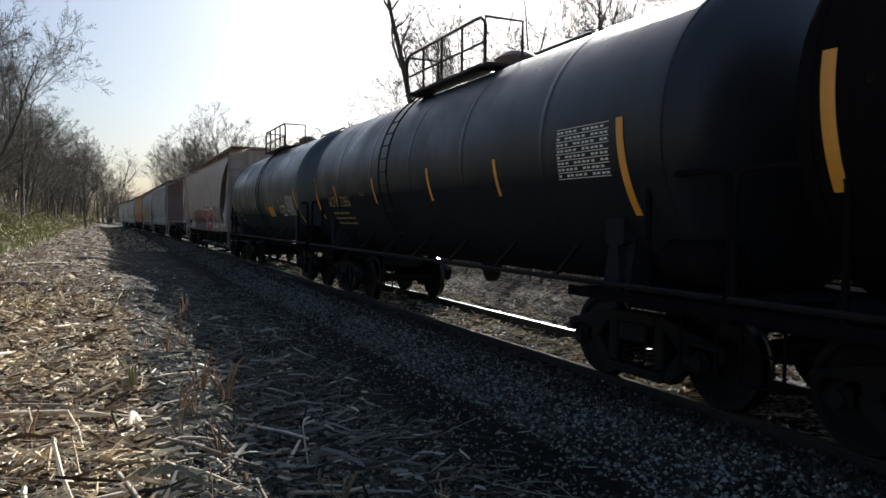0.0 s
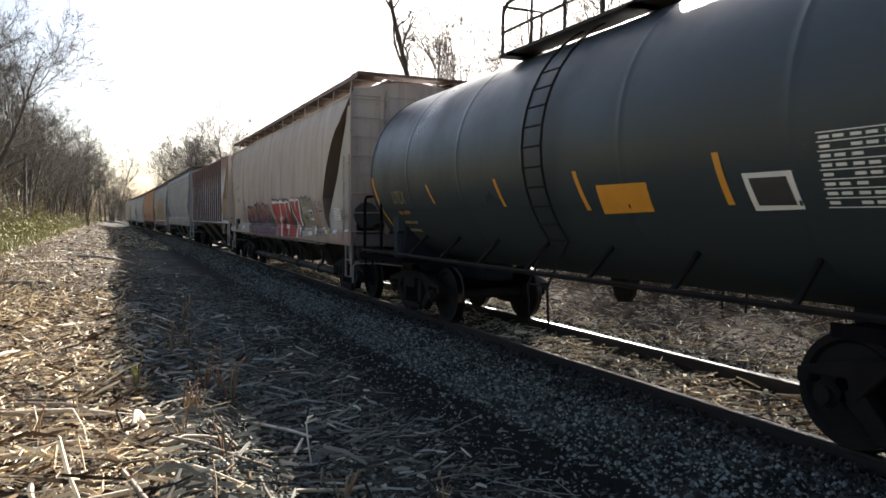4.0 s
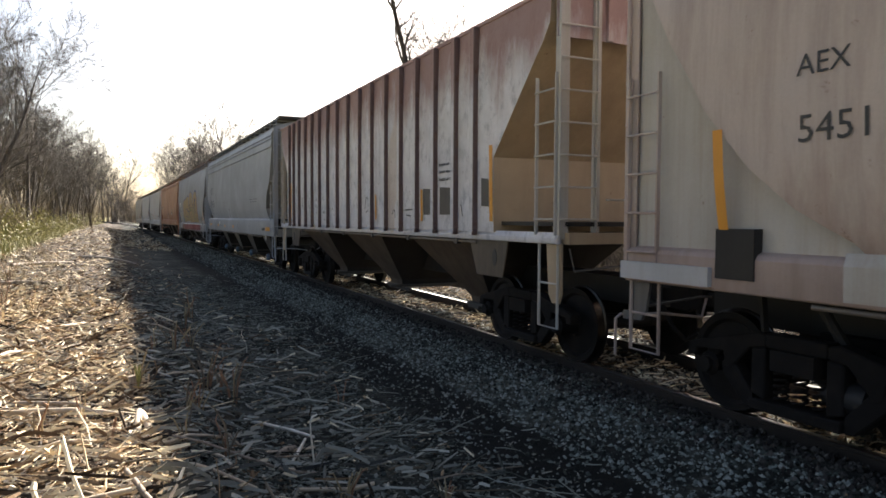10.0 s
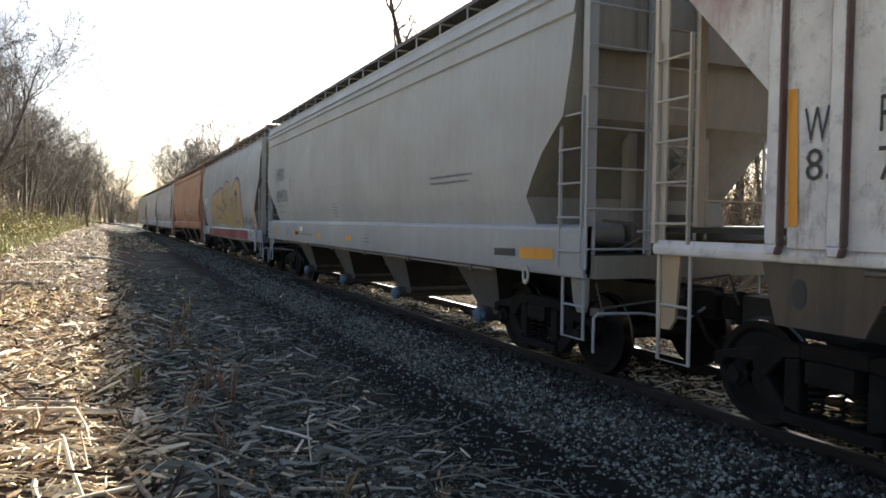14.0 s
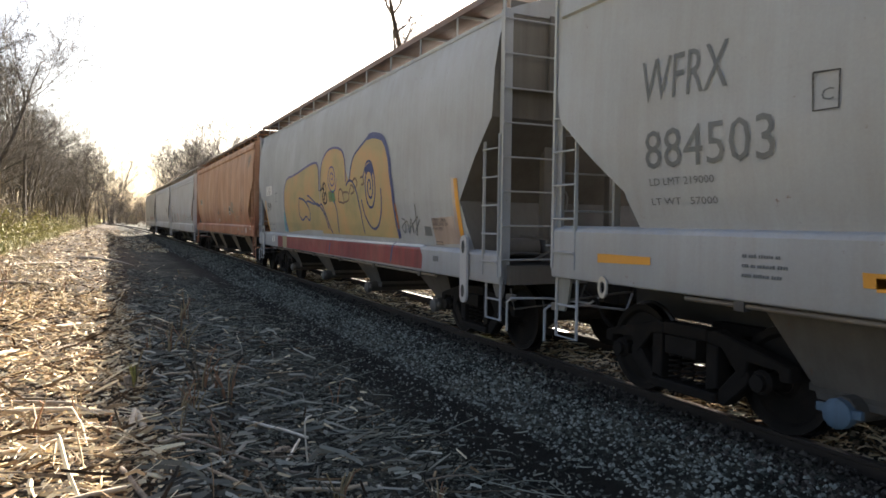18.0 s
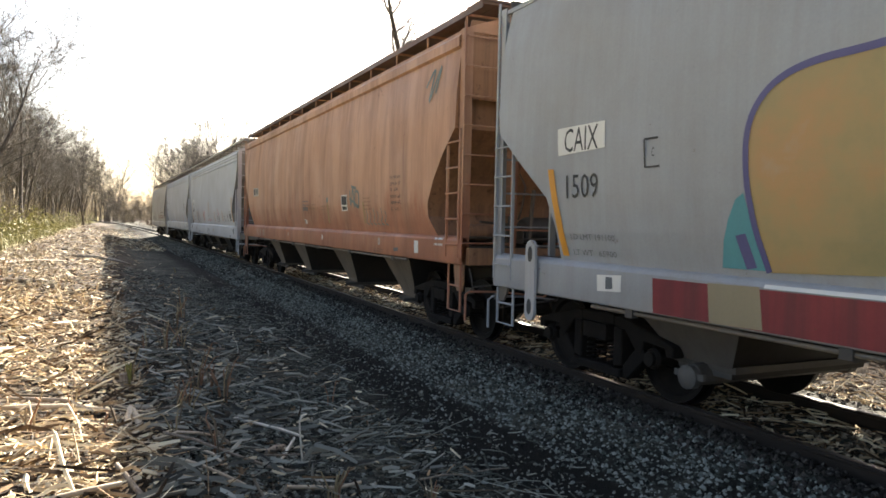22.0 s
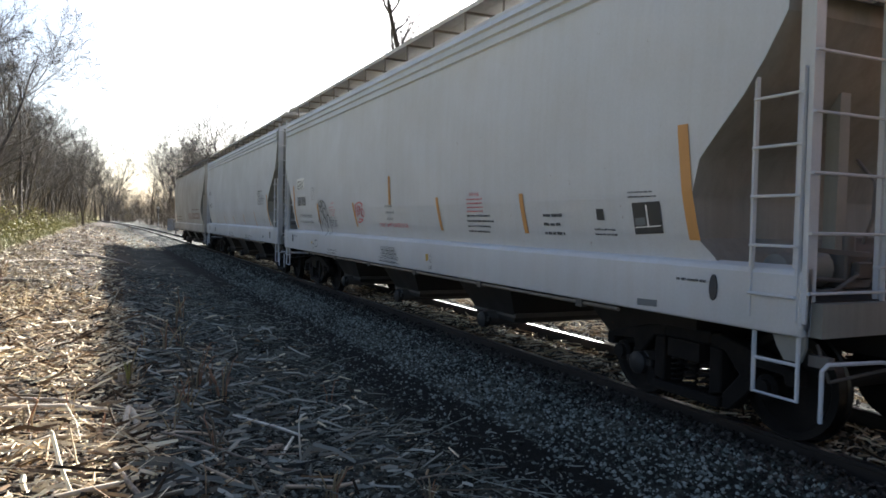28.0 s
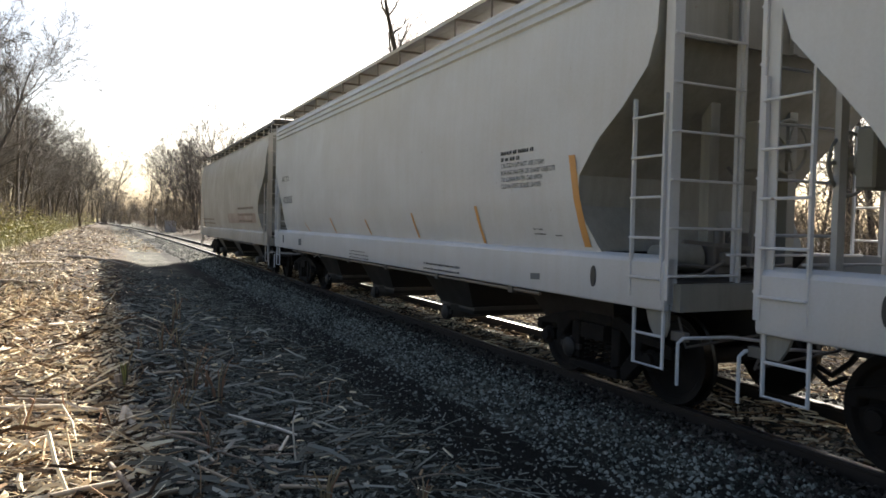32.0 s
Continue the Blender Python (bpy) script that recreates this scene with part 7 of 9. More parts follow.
    small_print(g, 5.62, 1.45, 0.27, 2, 0.023, "ink", 163)
    patch(g, 6.51, 6.63, 1.43, 2.37, "yellow", "reflective_stripe", 0.009, -0.10)
    fill(g, ((6.32, 2.39), (6.41, 2.38), (6.51, 1.43), (6.39, 1.45)), "tan", "stencil_panel", 0.006)
    fill(g, ((5.26, 1.54), (5.52, 1.54), (5.51, 1.68), (5.26, 1.69)), "slate", "stencil_panel", 0.007)
    fill(g, ((5.63, 1.16), (5.83, 1.17), (5.83, 1.25), (5.62, 1.24)), "slate", "label", 0.005)
    stroke(g, [smooth_line(((4.34, 1.81), (4.50, 1.76), (4.44, 1.58), (4.32, 1.66), (4.58, 1.76), (4.62, 1.56), (4.75, 1.81), (4.79, 1.57), (4.82, 1.72))), smooth_line(((4.72, 1.67), (5.04, 1.84))), smooth_line(((4.97, 2.04), (4.96, 1.58), (4.89, 1.60), (5.12, 1.79)))], 0.03, "slate", "graffiti_line", 0.01)
    stroke(g, [smooth_line(((-0.69, 2.43), (-0.42, 2.49), (-0.31, 2.44))), smooth_line(((-0.32, 2.62), (-0.36, 2.44), (-0.46, 2.28), (-0.33, 2.15), (-0.13, 2.18), (-0.14, 2.34), (-0.28, 2.37), (-0.30, 2.19)))], 0.05, "ink", "graffiti_line", 0.01)
    fill(g, ((-0.69, 1.90), (-0.62, 1.89), (-0.58, 1.43), (-0.67, 1.46)), "flame", "graffiti_fill", 0.006)
    fill(g, ((0.1, 2.33), (0.42, 2.44), (0.52, 2.25), (0.5, 2.12), (0.28, 2.2)), "jade", "graffiti_fill", 0.0075)
    # orange hopper
    fill(h, ((2.97, 1.96), (3.37, 1.97), (3.35, 2.29), (2.95, 2.29)), "ivory", "placard", 0.007)
    fill(h, ((3.00, 2.09), (3.34, 2.08), (3.33, 2.26), (2.99, 2.27)), "ink", "placard_print", 0.01)
    fill(h, ((3.03, 1.98), (3.33, 1.99), (3.33, 2.05), (3.03, 2.06)), "ink", "placard_print", 0.01)
    stroke(h, [smooth_line(((3.54, 2.38), (3.63, 2.07), (3.74, 2.42), (3.84, 2.04), (3.90, 2.43))), smooth_line(((3.53, 2.21), (4.12, 2.03))), smooth_line(((3.94, 2.35), (4.10, 2.29), (4.08, 2.03), (3.75, 2.15))), smooth_line(((3.65, 2.45), (3.94, 2.40)))], 0.05, "dullteal", "graffiti_line", 0.01)
    fill(h, ((4.34, 1.72), (4.42, 1.72), (4.40, 2.13), (4.32, 2.13)), "ochre", "faded_stripe", 0.007)
    lettering(h, "INTERIOR LINING", 5.80, 2.49, 0.055, "ink", span=0.48)
    lettering(h, "SIGMA #5475PC", 5.80, 2.38, 0.055, "ink", span=0.48)
    lettering(h, "5S    6-00", 5.81, 2.28, 0.055, "ink", span=0.35)
    lettering(h, "EXTERIOR PAINT", 5.82, 2.16, 0.055, "ink", span=0.48)
    lettering(h, "CARBOLINE #875", 5.82, 2.06, 0.055, "ink", span=0.48)
    lettering(h, "5S    6-00", 5.83, 1.95, 0.054, "ink", span=0.35)
    small_print(h, 4.36, 2.18, 0.49, 4, 0.040, "rustend", 184)
    small_print(h, 0.15, 2.11, 0.93, 2, 0.050, "rustend", 185)
    small_print(h, 1.35, 2.07, 0.83, 2, 0.042, "rustend", 186)
    fill(h, ((-6.95, 2.79), (-6.09, 2.77), (-6.08, 2.51), (-6.94, 2.51)), "lastgrey", "label", 0.007)
    small_print(h, -6.86, 2.56, 0.68, 1, 0.3, "ink", 201)
    fill(h, ((-0.25, 1.68), (-0.04, 1.67), (-0.02, 1.77), (-0.24, 1.78)), "ivory", "label", 0.007)
    fill(h, ((-0.22, 1.69), (-0.14, 1.685), (-0.13, 1.76), (-0.21, 1.765)), "slate", "label_print", 0.009)
    fill(h, [(1.48 + 0.05 * math.cos(q), 1.38 + 0.06 * math.sin(q)) for q in np.linspace(0, math.tau, 17)[:-1]], "ivory", "round_plate", 0.006)
    fill(h, [(-1.92 + 0.045 * math.cos(q), 1.38 + 0.06 * math.sin(q)) for q in np.linspace(0, math.tau, 17)[:-1]], "lastgrey", "round_plate", 0.006)
    patch(h, 1.87, 1.975, 1.71, 2.15, "ochre", "faded_stripe", 0.007)
    patch(h, 1.84, 1.97, 2.16, 2.27, "dullteal", "faded_stripe", 0.007)
    fill(h, ((5.97, 1.26), (6.17, 1.27), (6.17, 1.33), (5.96, 1.32)), "slate", "label", 0.005)
    stroke(h, [smooth_line(((5.20, 1.45), (5.26, 1.44), (5.27, 1.37), (5.20, 1.37), (5.20, 1.45)))], 0.05, "lastgrey", "graffiti_line", 0.005)
    small_print(h, 4.96, 1.26, 0.54, 2, 0.025, "brown", 192)
    small_print(h, -0.31, 2.2, 0.58, 2, 0.05, "slate", 193)
    small_print(h, -0.29, 1.99, 0.6, 1, 0.16, "slate", 194)
    stroke(h, [smooth_line(((0.22, 1.94), (0.26, 2.1), (0.36, 2.13), (0.4, 2.0), (0.32, 1.86), (0.36, 1.68), (0.48, 1.66))), smooth_line(((0.42, 2.02), (0.44, 2.15), (0.52, 2.15), (0.56, 2.04), (0.48, 1.92), (0.44, 1.78), (0.54, 1.7))), smooth_line(((0.56, 1.98), (0.62, 2.07), (0.7, 2.04), (0.7, 1.9), (0.6, 1.8), (0.66, 1.7), (0.76, 1.76)))], 0.02, "rustend", "graffiti_line", 0.01)
    stroke(h, [((0.78 + 0.1 * q, 2.06 - 0.05 * (q % 3)), (0.8 + 0.1 * q, 1.72 + 0.04 * (q % 4))) for q in range(14)], 0.014, "rustend", "paint_run", 0.01)
    stroke(h, [smooth_line(((4.5 + 0.2 * q, 2.0 - 0.05 * (q % 2)), (4.55 + 0.2 * q, 1.86), (4.48 + 0.2 * q, 1.74), (4.6 + 0.2 * q, 1.7))) for q in range(6)], 0.026, "dullteal", "graffiti_line", 0.01)
    for a in (-6.37, -6.05, -5.78, -5.4, -5.25):
        patch(h, a - 0.03, a + 0.03, 1.25, 1.46, "lastgrey", "label", 0.005)
    stroke(h, [smooth_line(((7.21, 3.82), (7.49, 4.04), (7.37, 3.58), (7.70, 4.06), (7.58, 3.68)))], 0.05, "dullteal", "graffiti_line", 0.01)
    fill(h, ((6.87, 1.27), (7.03, 1.28), (7.02, 1.47), (6.86, 1.47)), "ivory", "label", 0.005)
    small_print(h, 7.65, 1.51, 0.31, 2, 0.051, "ivory", 199)
    lettering(h, "2 INCH HF COMP SHOES", -8.53, 1.49, 0.040, "ink", span=0.51)
    lettering(h, "PULL HERE", -8.28, 1.41, 0.039, "ink", span=0.24)
    lettering(h, "LIFT HERE", -8.25, 1.30, 0.038, "ink", span=0.22)
    stroke(h, [((-8.14, 1.30), (-8.13, 1.25)), ((-8.16, 1.27), (-8.13, 1.24), (-8.11, 1.27))], 0.02, "ink", "graffiti_line", 0.006)
    # white hopper with scribbles
    fill(i, ((-6.84, 2.48), (-6.11, 2.51), (-6.12, 2.78), (-6.85, 2.77)), "ivory", "label", 0.006)
    lettering(i, "GBRX", -6.79, 2.50, 0.220, "ink", span=0.67)
    lettering(i, "88088", -6.79, 2.09, 0.231, "ink", span=0.83)
    lettering(i, "LD LMT 199600 LB   89 200 KG", -6.71, 1.81, 0.068, "ink", span=1.25)
    lettering(i, "LT WT  66400 LB   30 100 KG", -6.66, 1.66, 0.062, "ink", span=1.23)
    stroke(i, [((-5.39, 2.50), (-5.17, 2.49), (-5.16, 2.23), (-5.38, 2.23), (-5.39, 2.50))], 0.014, "ink", "graffiti_line", 0.01)
    lettering(i, "PLATE", -5.35, 2.41, 0.043, "ink", span=0.15)
    lettering(i, "C", -5.30, 2.27, 0.076, "ink", span=0.06)
    patch(i, -7.08, -6.97, 1.54, 2.61, "amber", "reflective_stripe", 0.009, -0.13)
    patch(i, -4.87, -4.75, 1.66, 2.12, "amber", "reflective_stripe", 0.009, -0.07)
    stroke(i, [smooth_line(q) for q in (((-4.81, 2.23), (-4.77, 2.08), (-4.68, 1.88)), ((-4.78, 2.08), (-4.68, 2.06), (-4.61, 2.01)), ((-4.71, 2.22), (-4.63, 2.05), (-4.59, 1.91)), ((-4.58, 1.91), (-4.59, 2.05), (-4.58, 2.21), (-4.54, 2.15), (-4.49, 2.02), (-4.47, 1.93), (-4.41, 1.84)), ((-4.61, 2.01), (-4.55, 2.06), (-4.48, 2.06)), ((-4.58, 1.94), (-4.53, 1.92), (-4.51, 1.84)), ((-4.46, 2.19), (-4.43, 2.04), (-4.38, 1.84), (-4.31, 1.79), (-4.26, 1.84), (-4.24, 1.93), (-4.28, 2.00), (-4.38, 2.02)), ((-4.41, 2.14), (-4.42, 2.18), (-4.28, 2.12), (-4.15, 2.01), (-4.04, 1.86)))], 0.024, "ink", "graffiti_line", 0.01)
    stroke(i, [smooth_line(q) for q in (((-4.24, 2.08), (-4.24, 1.94), (-4.21, 1.76), (-4.19, 1.57)), ((-4.20, 1.72), (-4.18, 1.82), (-4.13, 1.86), (-4.05, 1.84), (-4.01, 1.70), (-3.98, 1.52)), ((-4.65, 1.84), (-4.68, 1.73), (-4.64, 1.64), (-4.55, 1.73), (-4.43, 1.82), (-4.35, 1.78), (-4.32, 1.68)), ((-4.46, 1.69), (-4.38, 1.59), (-4.29, 1.47)), ((-4.25, 1.76), (-4.25, 1.68), (-4.24, 1.56)), ((-4.26, 1.40), (-4.22, 1.44), (-4.21, 1.47)), ((-3.99, 1.49), (-3.95, 1.45), (-3.97, 1.44)), ((-4.82, 1.89), (-4.83, 1.73), (-4.85, 1.56)), ((-4.95, 1.70), (-4.87, 1.75), (-4.79, 1.76), (-4.80, 1.68), (-4.83, 1.63), (-4.78, 1.48)))], 0.024, "ink", "graffiti_line", 0.01)
    lettering(i, "WARNING", -3.79, 2.10, 0.040, "rose", span=0.21)
    for words, a, z, span in (("DO NOT APPLY", -3.91, 2.01, 0.29), ("TO ANY PART OF CAR", -3.92, 1.955, 0.42), ("EXCEPT VIBRATION", -3.93, 1.9, 0.38), ("ON LOADED CAR", -3.9, 1.845, 0.33)):
        lettering(i, words, a, z, 0.034, "rose", span=span)
    for words, a, z, span in (("CAUTION: DO NOT USE STEAM", -4.0, 1.785, 0.56), ("OR SHARP OBJECTS TO CLEAN", -4.0, 1.725, 0.56), ("WITH CLEAN SOFT SOLED", -3.99, 1.675, 0.48), ("TOOLS MUST BE PROTECTED", -3.99, 1.62, 0.52)):
        lettering(i, words, a, z, 0.036, "ink", span=span)
    lettering(i, "CLOSE HOPPER GATES & ROOF HATCHES", -4.16, 1.08, 0.036, "ink", span=0.75)
    lettering(i, "ALL CAPS TO BE SECURED PRIOR TO", -4.16, 1.02, 0.036, "ink", span=0.68)
    fill(i, ((-5.54, 1.18), (-5.42, 1.19), (-5.42, 1.24), (-5.54, 1.23)), "gold", "label", 0.005)
    small_print(i, -5.37, 1.17, 0.13, 1, 0.048, "ink", 220)
    lettering(i, "CU FT", -5.37, 1.06, 0.048, "ink", span=0.13)
    stroke(i, [((-5.19, 1.27), (-4.99, 1.28), (-4.98, 1.14), (-5.19, 1.12), (-5.19, 1.27))], 0.02, "ink", "graffiti_line", 0.006)
    small_print(i, -7.26, 1.31, 0.42, 1, 0.043, "ink", 223)
    stroke(i, [smooth_line(((-2.13, 1.83), (-2.09, 2.05), (-2.00, 1.83), (-1.97, 2.02), (-1.89, 2.00), (-1.92, 1.86), (-1.82, 2.02), (-1.77, 1.83), (-1.74, 1.97), (-1.62, 1.94), (-1.66, 1.83), (-1.79, 1.87))), smooth_line(((-2.13, 2.03), (-1.90, 2.10), (-1.67, 2.06), (-1.74, 2.02))), smooth_line(((-1.96, 1.78), (-1.73, 1.77), (-1.92, 1.72), (-2.05, 1.74)))], 0.024, "rose", "graffiti_line", 0.01)
    patch(i, -2.17, -2.08, 1.63, 2.10, "amber", "reflective_stripe", 0.009, -0.13)
    patch(i, -0.27, -0.17, 2.03, 2.52, "amber", "reflective_stripe", 0.009, -0.02)
    patch(i, 1.74, 1.825, 1.63, 2.11, "amber", "reflective_stripe", 0.009, -0.07)
    lettering(i, "CARBOLINE 902", -0.48, 1.99, 0.041, "ink", span=0.36)
    lettering(i, "INTERIOR COATED", -0.46, 1.88, 0.040, "ink", span=0.41)
    lettering(i, "05-2013 REDP", -0.43, 1.77, 0.041, "ink", span=0.31)
    lettering(i, "DO NOT HAMMER ON SIDE OF CAR", -0.85, 1.65, 0.070, "rose", span=1.35)
    lettering(i, "NOTE  THIS CAR HAS FOUR COMPARTMENTS", -0.66, 1.23, 0.034, "ink", span=0.67)
    lettering(i, "EQUIPPED WITH TWO PNEUMATIC OUTLETS", -0.61, 1.18, 0.033, "ink", span=0.67)
    lettering(i, "REMOVE BOTH CAPS BEFORE OPERATING OUTLETS", -0.65, 1.12, 0.034, "ink", span=0.79)
    lettering(i, "CLOSE HOPPER GATES AND KEEP HATCHES BEFORE MOVING CAR", -0.76, 1.03, 0.035, "ink", span=0.96)
    lettering(i, "ALL CAPS TO BE SECURED PRIOR TO RELEASE OF CAR", -0.75, 0.97, 0.034, "ink", span=0.82)
    fill(i, ((1.28, 1.15), (1.38, 1.17), (1.38, 1.27), (1.27, 1.26)), "gold", "label", 0.005)
    lettering(i, "CU FT", 1.39, 1.04, 0.054, "ink", span=0.13)
    lettering(i, "AC", 1.42, 1.22, 0.055, "ink", span=0.07)
    lettering(i, "150", 1.42, 1.14, 0.050, "ink", span=0.08)
    fill(i, ((6.01, 1.67), (6.38, 1.69), (6.37, 1.97), (6.00, 1.96)), "ink", "placard", 0.007)
    fill(i, ((6.03, 1.75), (6.17, 1.76), (6.16, 1.83), (6.03, 1.82)), "slate", "placard_print", 0.0095)
    fill(i, ((6.19, 1.74), (6.21, 1.74), (6.20, 1.94), (6.18, 1.94)), "ivory", "placard_print", 0.0095)
    fill(i, ((6.03, 1.73), (6.36, 1.75), (6.36, 1.76), (6.03, 1.74)), "ivory", "placard_print", 0.0095)
    small_print(i, 5.95, 2.05, 0.39, 2, 0.025, "ink", 245)
    patch(i, 6.68, 6.80, 1.64, 2.60, "amber", "reflective_stripe", 0.009, -0.09)
    small_print(i, 4.50, 1.83, 0.40, 3, 0.057, "ink", 247)
    lettering(i, "WARNING", 2.75, 2.10, 0.051, "rose", span=0.27)
    small_print(i, 2.67, 2.05, 0.47, 4, 0.031, "rose", 249)
    small_print(i, 2.64, 1.83, 0.72, 4, 0.040, "ink", 250)
    patch(i, 4.07, 4.16, 1.64, 2.10, "amber", "reflective_stripe", 0.009, -0.05)
    small_print(i, 5.41, 1.70, 0.39, 2, 0.029, "ink", 252)
    fill(i, ((5.46, 1.80), (5.58, 1.80), (5.57, 1.91), (5.46, 1.91)), "ink", "label", 0.007)
    fill(i, ((6.09, 1.03), (6.35, 1.04), (6.35, 1.10), (6.09, 1.09)), "slate", "label", 0.005)
    small_print(i, 6.58, 1.30, 0.38, 1, 0.038, "ink", 255)
    for words, a, z, span in (("NOTE THIS CAR HAS FOUR COMPARTMENTS", -0.71, 1.275, 0.67), ("EQUIPPED WITH TWO PNEUMATIC OUTLETS.", -0.71, 1.220, 0.65), ("REMOVE BOTH CAPS BEFORE OPENING OUTLETS", -0.71, 1.165, 0.77), ("CLOSE HOPPER GATES & ROOF HATCHES BEFORE MOVING CAR", -0.79, 1.095, 0.95), ("ALL CAPS TO BE SECURED PRIOR TO RELEASE OF CAR", -0.79, 1.040, 0.82)):
        lettering(i, words, a, z, 0.03, "ink", span=span)
    # clean white hopper
    small_print(j, 5.04, 2.595, 0.72, 1, 0.075, "ink", 258)
    small_print(j, 5.05, 2.52, 0.42, 1, 0.075, "ink", 259)
    for words, z, span in (("CAUTION DO NOT USE STEAM", 2.44, 0.94), ("BOILING WATER OR SHARP OBJECTS", 2.355, 1.15), ("TO CLEAN ENTER CAR WITH", 2.275, 0.9), ("CLEAN SOFT SOLED SHOES", 2.195, 0.87)):
        lettering(j, words, 5.05, z, 0.056, "ink", span=span)
    patch(j, 6.61, 6.72, 1.55, 2.49, "amber", "reflective_stripe", 0.009, -0.16)
    patch(j, 4.44, 4.51, 1.52, 2.00, "amber", "reflective_stripe", 0.009, -0.12)
    patch(j, 2.30, 2.37, 1.54, 1.92, "amber", "reflective_stripe", 0.009, -0.16)
    patch(j, 0.07, 0.14, 1.54, 1.82, "amber", "reflective_stripe", 0.009, -0.21)
    patch(j, -2.16, -2.09, 1.53, 1.84, "amber", "reflective_stripe", 0.009, -0.27)
    patch(j, -4.30, -4.23, 1.52, 1.71, "amber", "reflective_stripe", 0.009, -0.34)
    lettering(j, "ACTX", -6.86, 2.81, 0.145, "ink", span=0.83)
    lettering(j, "42055", -6.73, 2.23, 0.181, "ink", span=1.00)
    small_print(j, 5.70, 1.71, 0.23, 2, 0.031, "ink", 267)
    small_print(j, 6.11, 1.65, 0.16, 1, 0.024, "ink", 268)
    small_print(j, -0.97, 1.19, 1.18, 3, 0.036, "ink", 269)
    small_print(j, 2.68, 1.15, 1.42, 2, 0.044, "ink", 270)
    fill(j, ((5.70, 1.15), (5.89, 1.16), (5.89, 1.23), (5.69, 1.22)), "slate", "label", 0.005)
    fill(j, ((-5.14, 1.16), (-4.85, 1.17), (-4.86, 1.33), (-5.15, 1.32)), "slate", "label", 0.005)
    # last car
    small_print(k, -7.06, 1.76, 4.30, 2, 0.103, "brown", 274)
    small_print(k, 3.05, 2.14, 3.25, 3, 0.131, "brown", 275)
    fill(k, ((0.73, 1.64), (6.34, 1.68), (6.32, 1.99), (0.70, 2.02)), "tan", "graffiti_fill", 0.007)


lettering_and_paint(*TRAIN)

# ---------------------------------------------------------------- woods and brush
class Wood:
    """Gathers tapered branches, then becomes one mesh."""

    def __init__(self):
        self.v, self.f = [], []

    def limb(self, pts, rs, n):
        u = None
        base = len(self.v)
        for i, p in enumerate(pts):
            d = (pts[min(i + 1, len(pts) - 1)] - pts[max(i - 1, 0)]).normalized()
            u = d.orthogonal().normalized() if u is None else (u - d * u.dot(d)).normalized()
            w = d.cross(u)
            for k in range(n):
                a = math.tau * k / n
                self.v.append(tuple(p + (u * math.cos(a) + w * math.sin(a)) * rs[i]))
        for i in range(len(pts) - 1):
            for k in range(n):
                j = (k + 1) % n
                self.f.append((base + i * n + k, base + i * n + j, base + (i + 1) * n + j, base + (i + 1) * n + k))

    def mesh(self, name, material):
        me = mesh_of(name, self.v, self.f)
        me.materials.append(M[material])
        return me


STEPS, BEND = (7, 5, 4, 3, 2), (0.07, 0.16, 0.22, 0.25, 0.2)


def grow(rng, trunk, crown, start, way, length, r, level, levels, thin=0.008):
    """One branch and, along it, its own branches."""
    steps = STEPS[level]
    pts, rs = [start.copy()], [r]
    d = way.normalized()
    for k in range(steps):
        d = (d + Vector((rng.gauss(0, 1), rng.gauss(0, 1), rng.gauss(0, 1))) * BEND[level] + Vector((0, 0, 0.06 if level else 0.02))).normalized()
        pts.append(pts[-1] + d * length / steps)
        rs.append(max(r * (1 - 0.82 * (k + 1) / steps), thin * 0.6))
    (trunk if level == 0 else crown).limb(pts, rs, (7, 5, 3, 3, 3)[level])
    if level + 1 >= levels:
        return
    n = (rng.randint(9, 12), rng.randint(6, 8), rng.randint(5, 7), rng.randint(3, 5))[level]
    for k in range(n):
        t = rng.uniform((0.28, 0.2, 0.2, 0.15)[level], 1.0) * steps
        i = min(int(t), steps - 1)
        p = pts[i].lerp(pts[i + 1], t - i)
        along = (pts[i + 1] - pts[i]).normalized()
        side = along.orthogonal().normalized()
        side.rotate(Matrix.Rotation(rng.uniform(0, math.tau), 3, along))
        a = radians(rng.uniform(22, 58))
        child = along * math.cos(a) + side * math.sin(a)
        grow(rng, trunk, crown, p, child, length * rng.uniform(0.36, 0.62) * (1.1 - 0.5 * t / steps), max(rs[i] * rng.uniform(0.42, 0.64), thin), level + 1, levels, thin)


def tree_kind(seed, height, r, levels=5, lean=(0, 0), thin=0.0115):
    rng = random.Random(seed)
    trunk, crown = Wood(), Wood()
    grow(rng, trunk, crown, Vector((0, 0, -0.2)), Vector((lean[0], lean[1], 1)), height, r, 0, levels, thin)
    return trunk.mesh("trunk", "bark"), crown.mesh("crown", "twig")


def place_tree(kind, x, y, turn, size, label, group):
    t = thing("tree", label, "tree", group, at=pose(x, y, float(ground_z(x, y)) - 0.05, 0, 0, turn))
    t.scale = (size, size, size)
    again("trunk", kind[0], t)
    again("crown", kind[1], t)
    return t


def bush_mesh(seed, n, height, spread, material):
    rng = random.Random(seed)
    w = Wood()
    for k in range(n):
        a, q = rng.uniform(0, math.tau), rng.uniform(0, spread)
        d = Vector((math.cos(a) * rng.uniform(0.3, 1.3), math.sin(a) * rng.uniform(0.3, 1.3), 1))
        grow(rng, w, w, Vector((q * math.cos(a), q * math.sin(a), -0.05)), d, height * rng.uniform(0.5, 1), 0.016, 2, 5, 0.007)
    return w.mesh("stems", material)


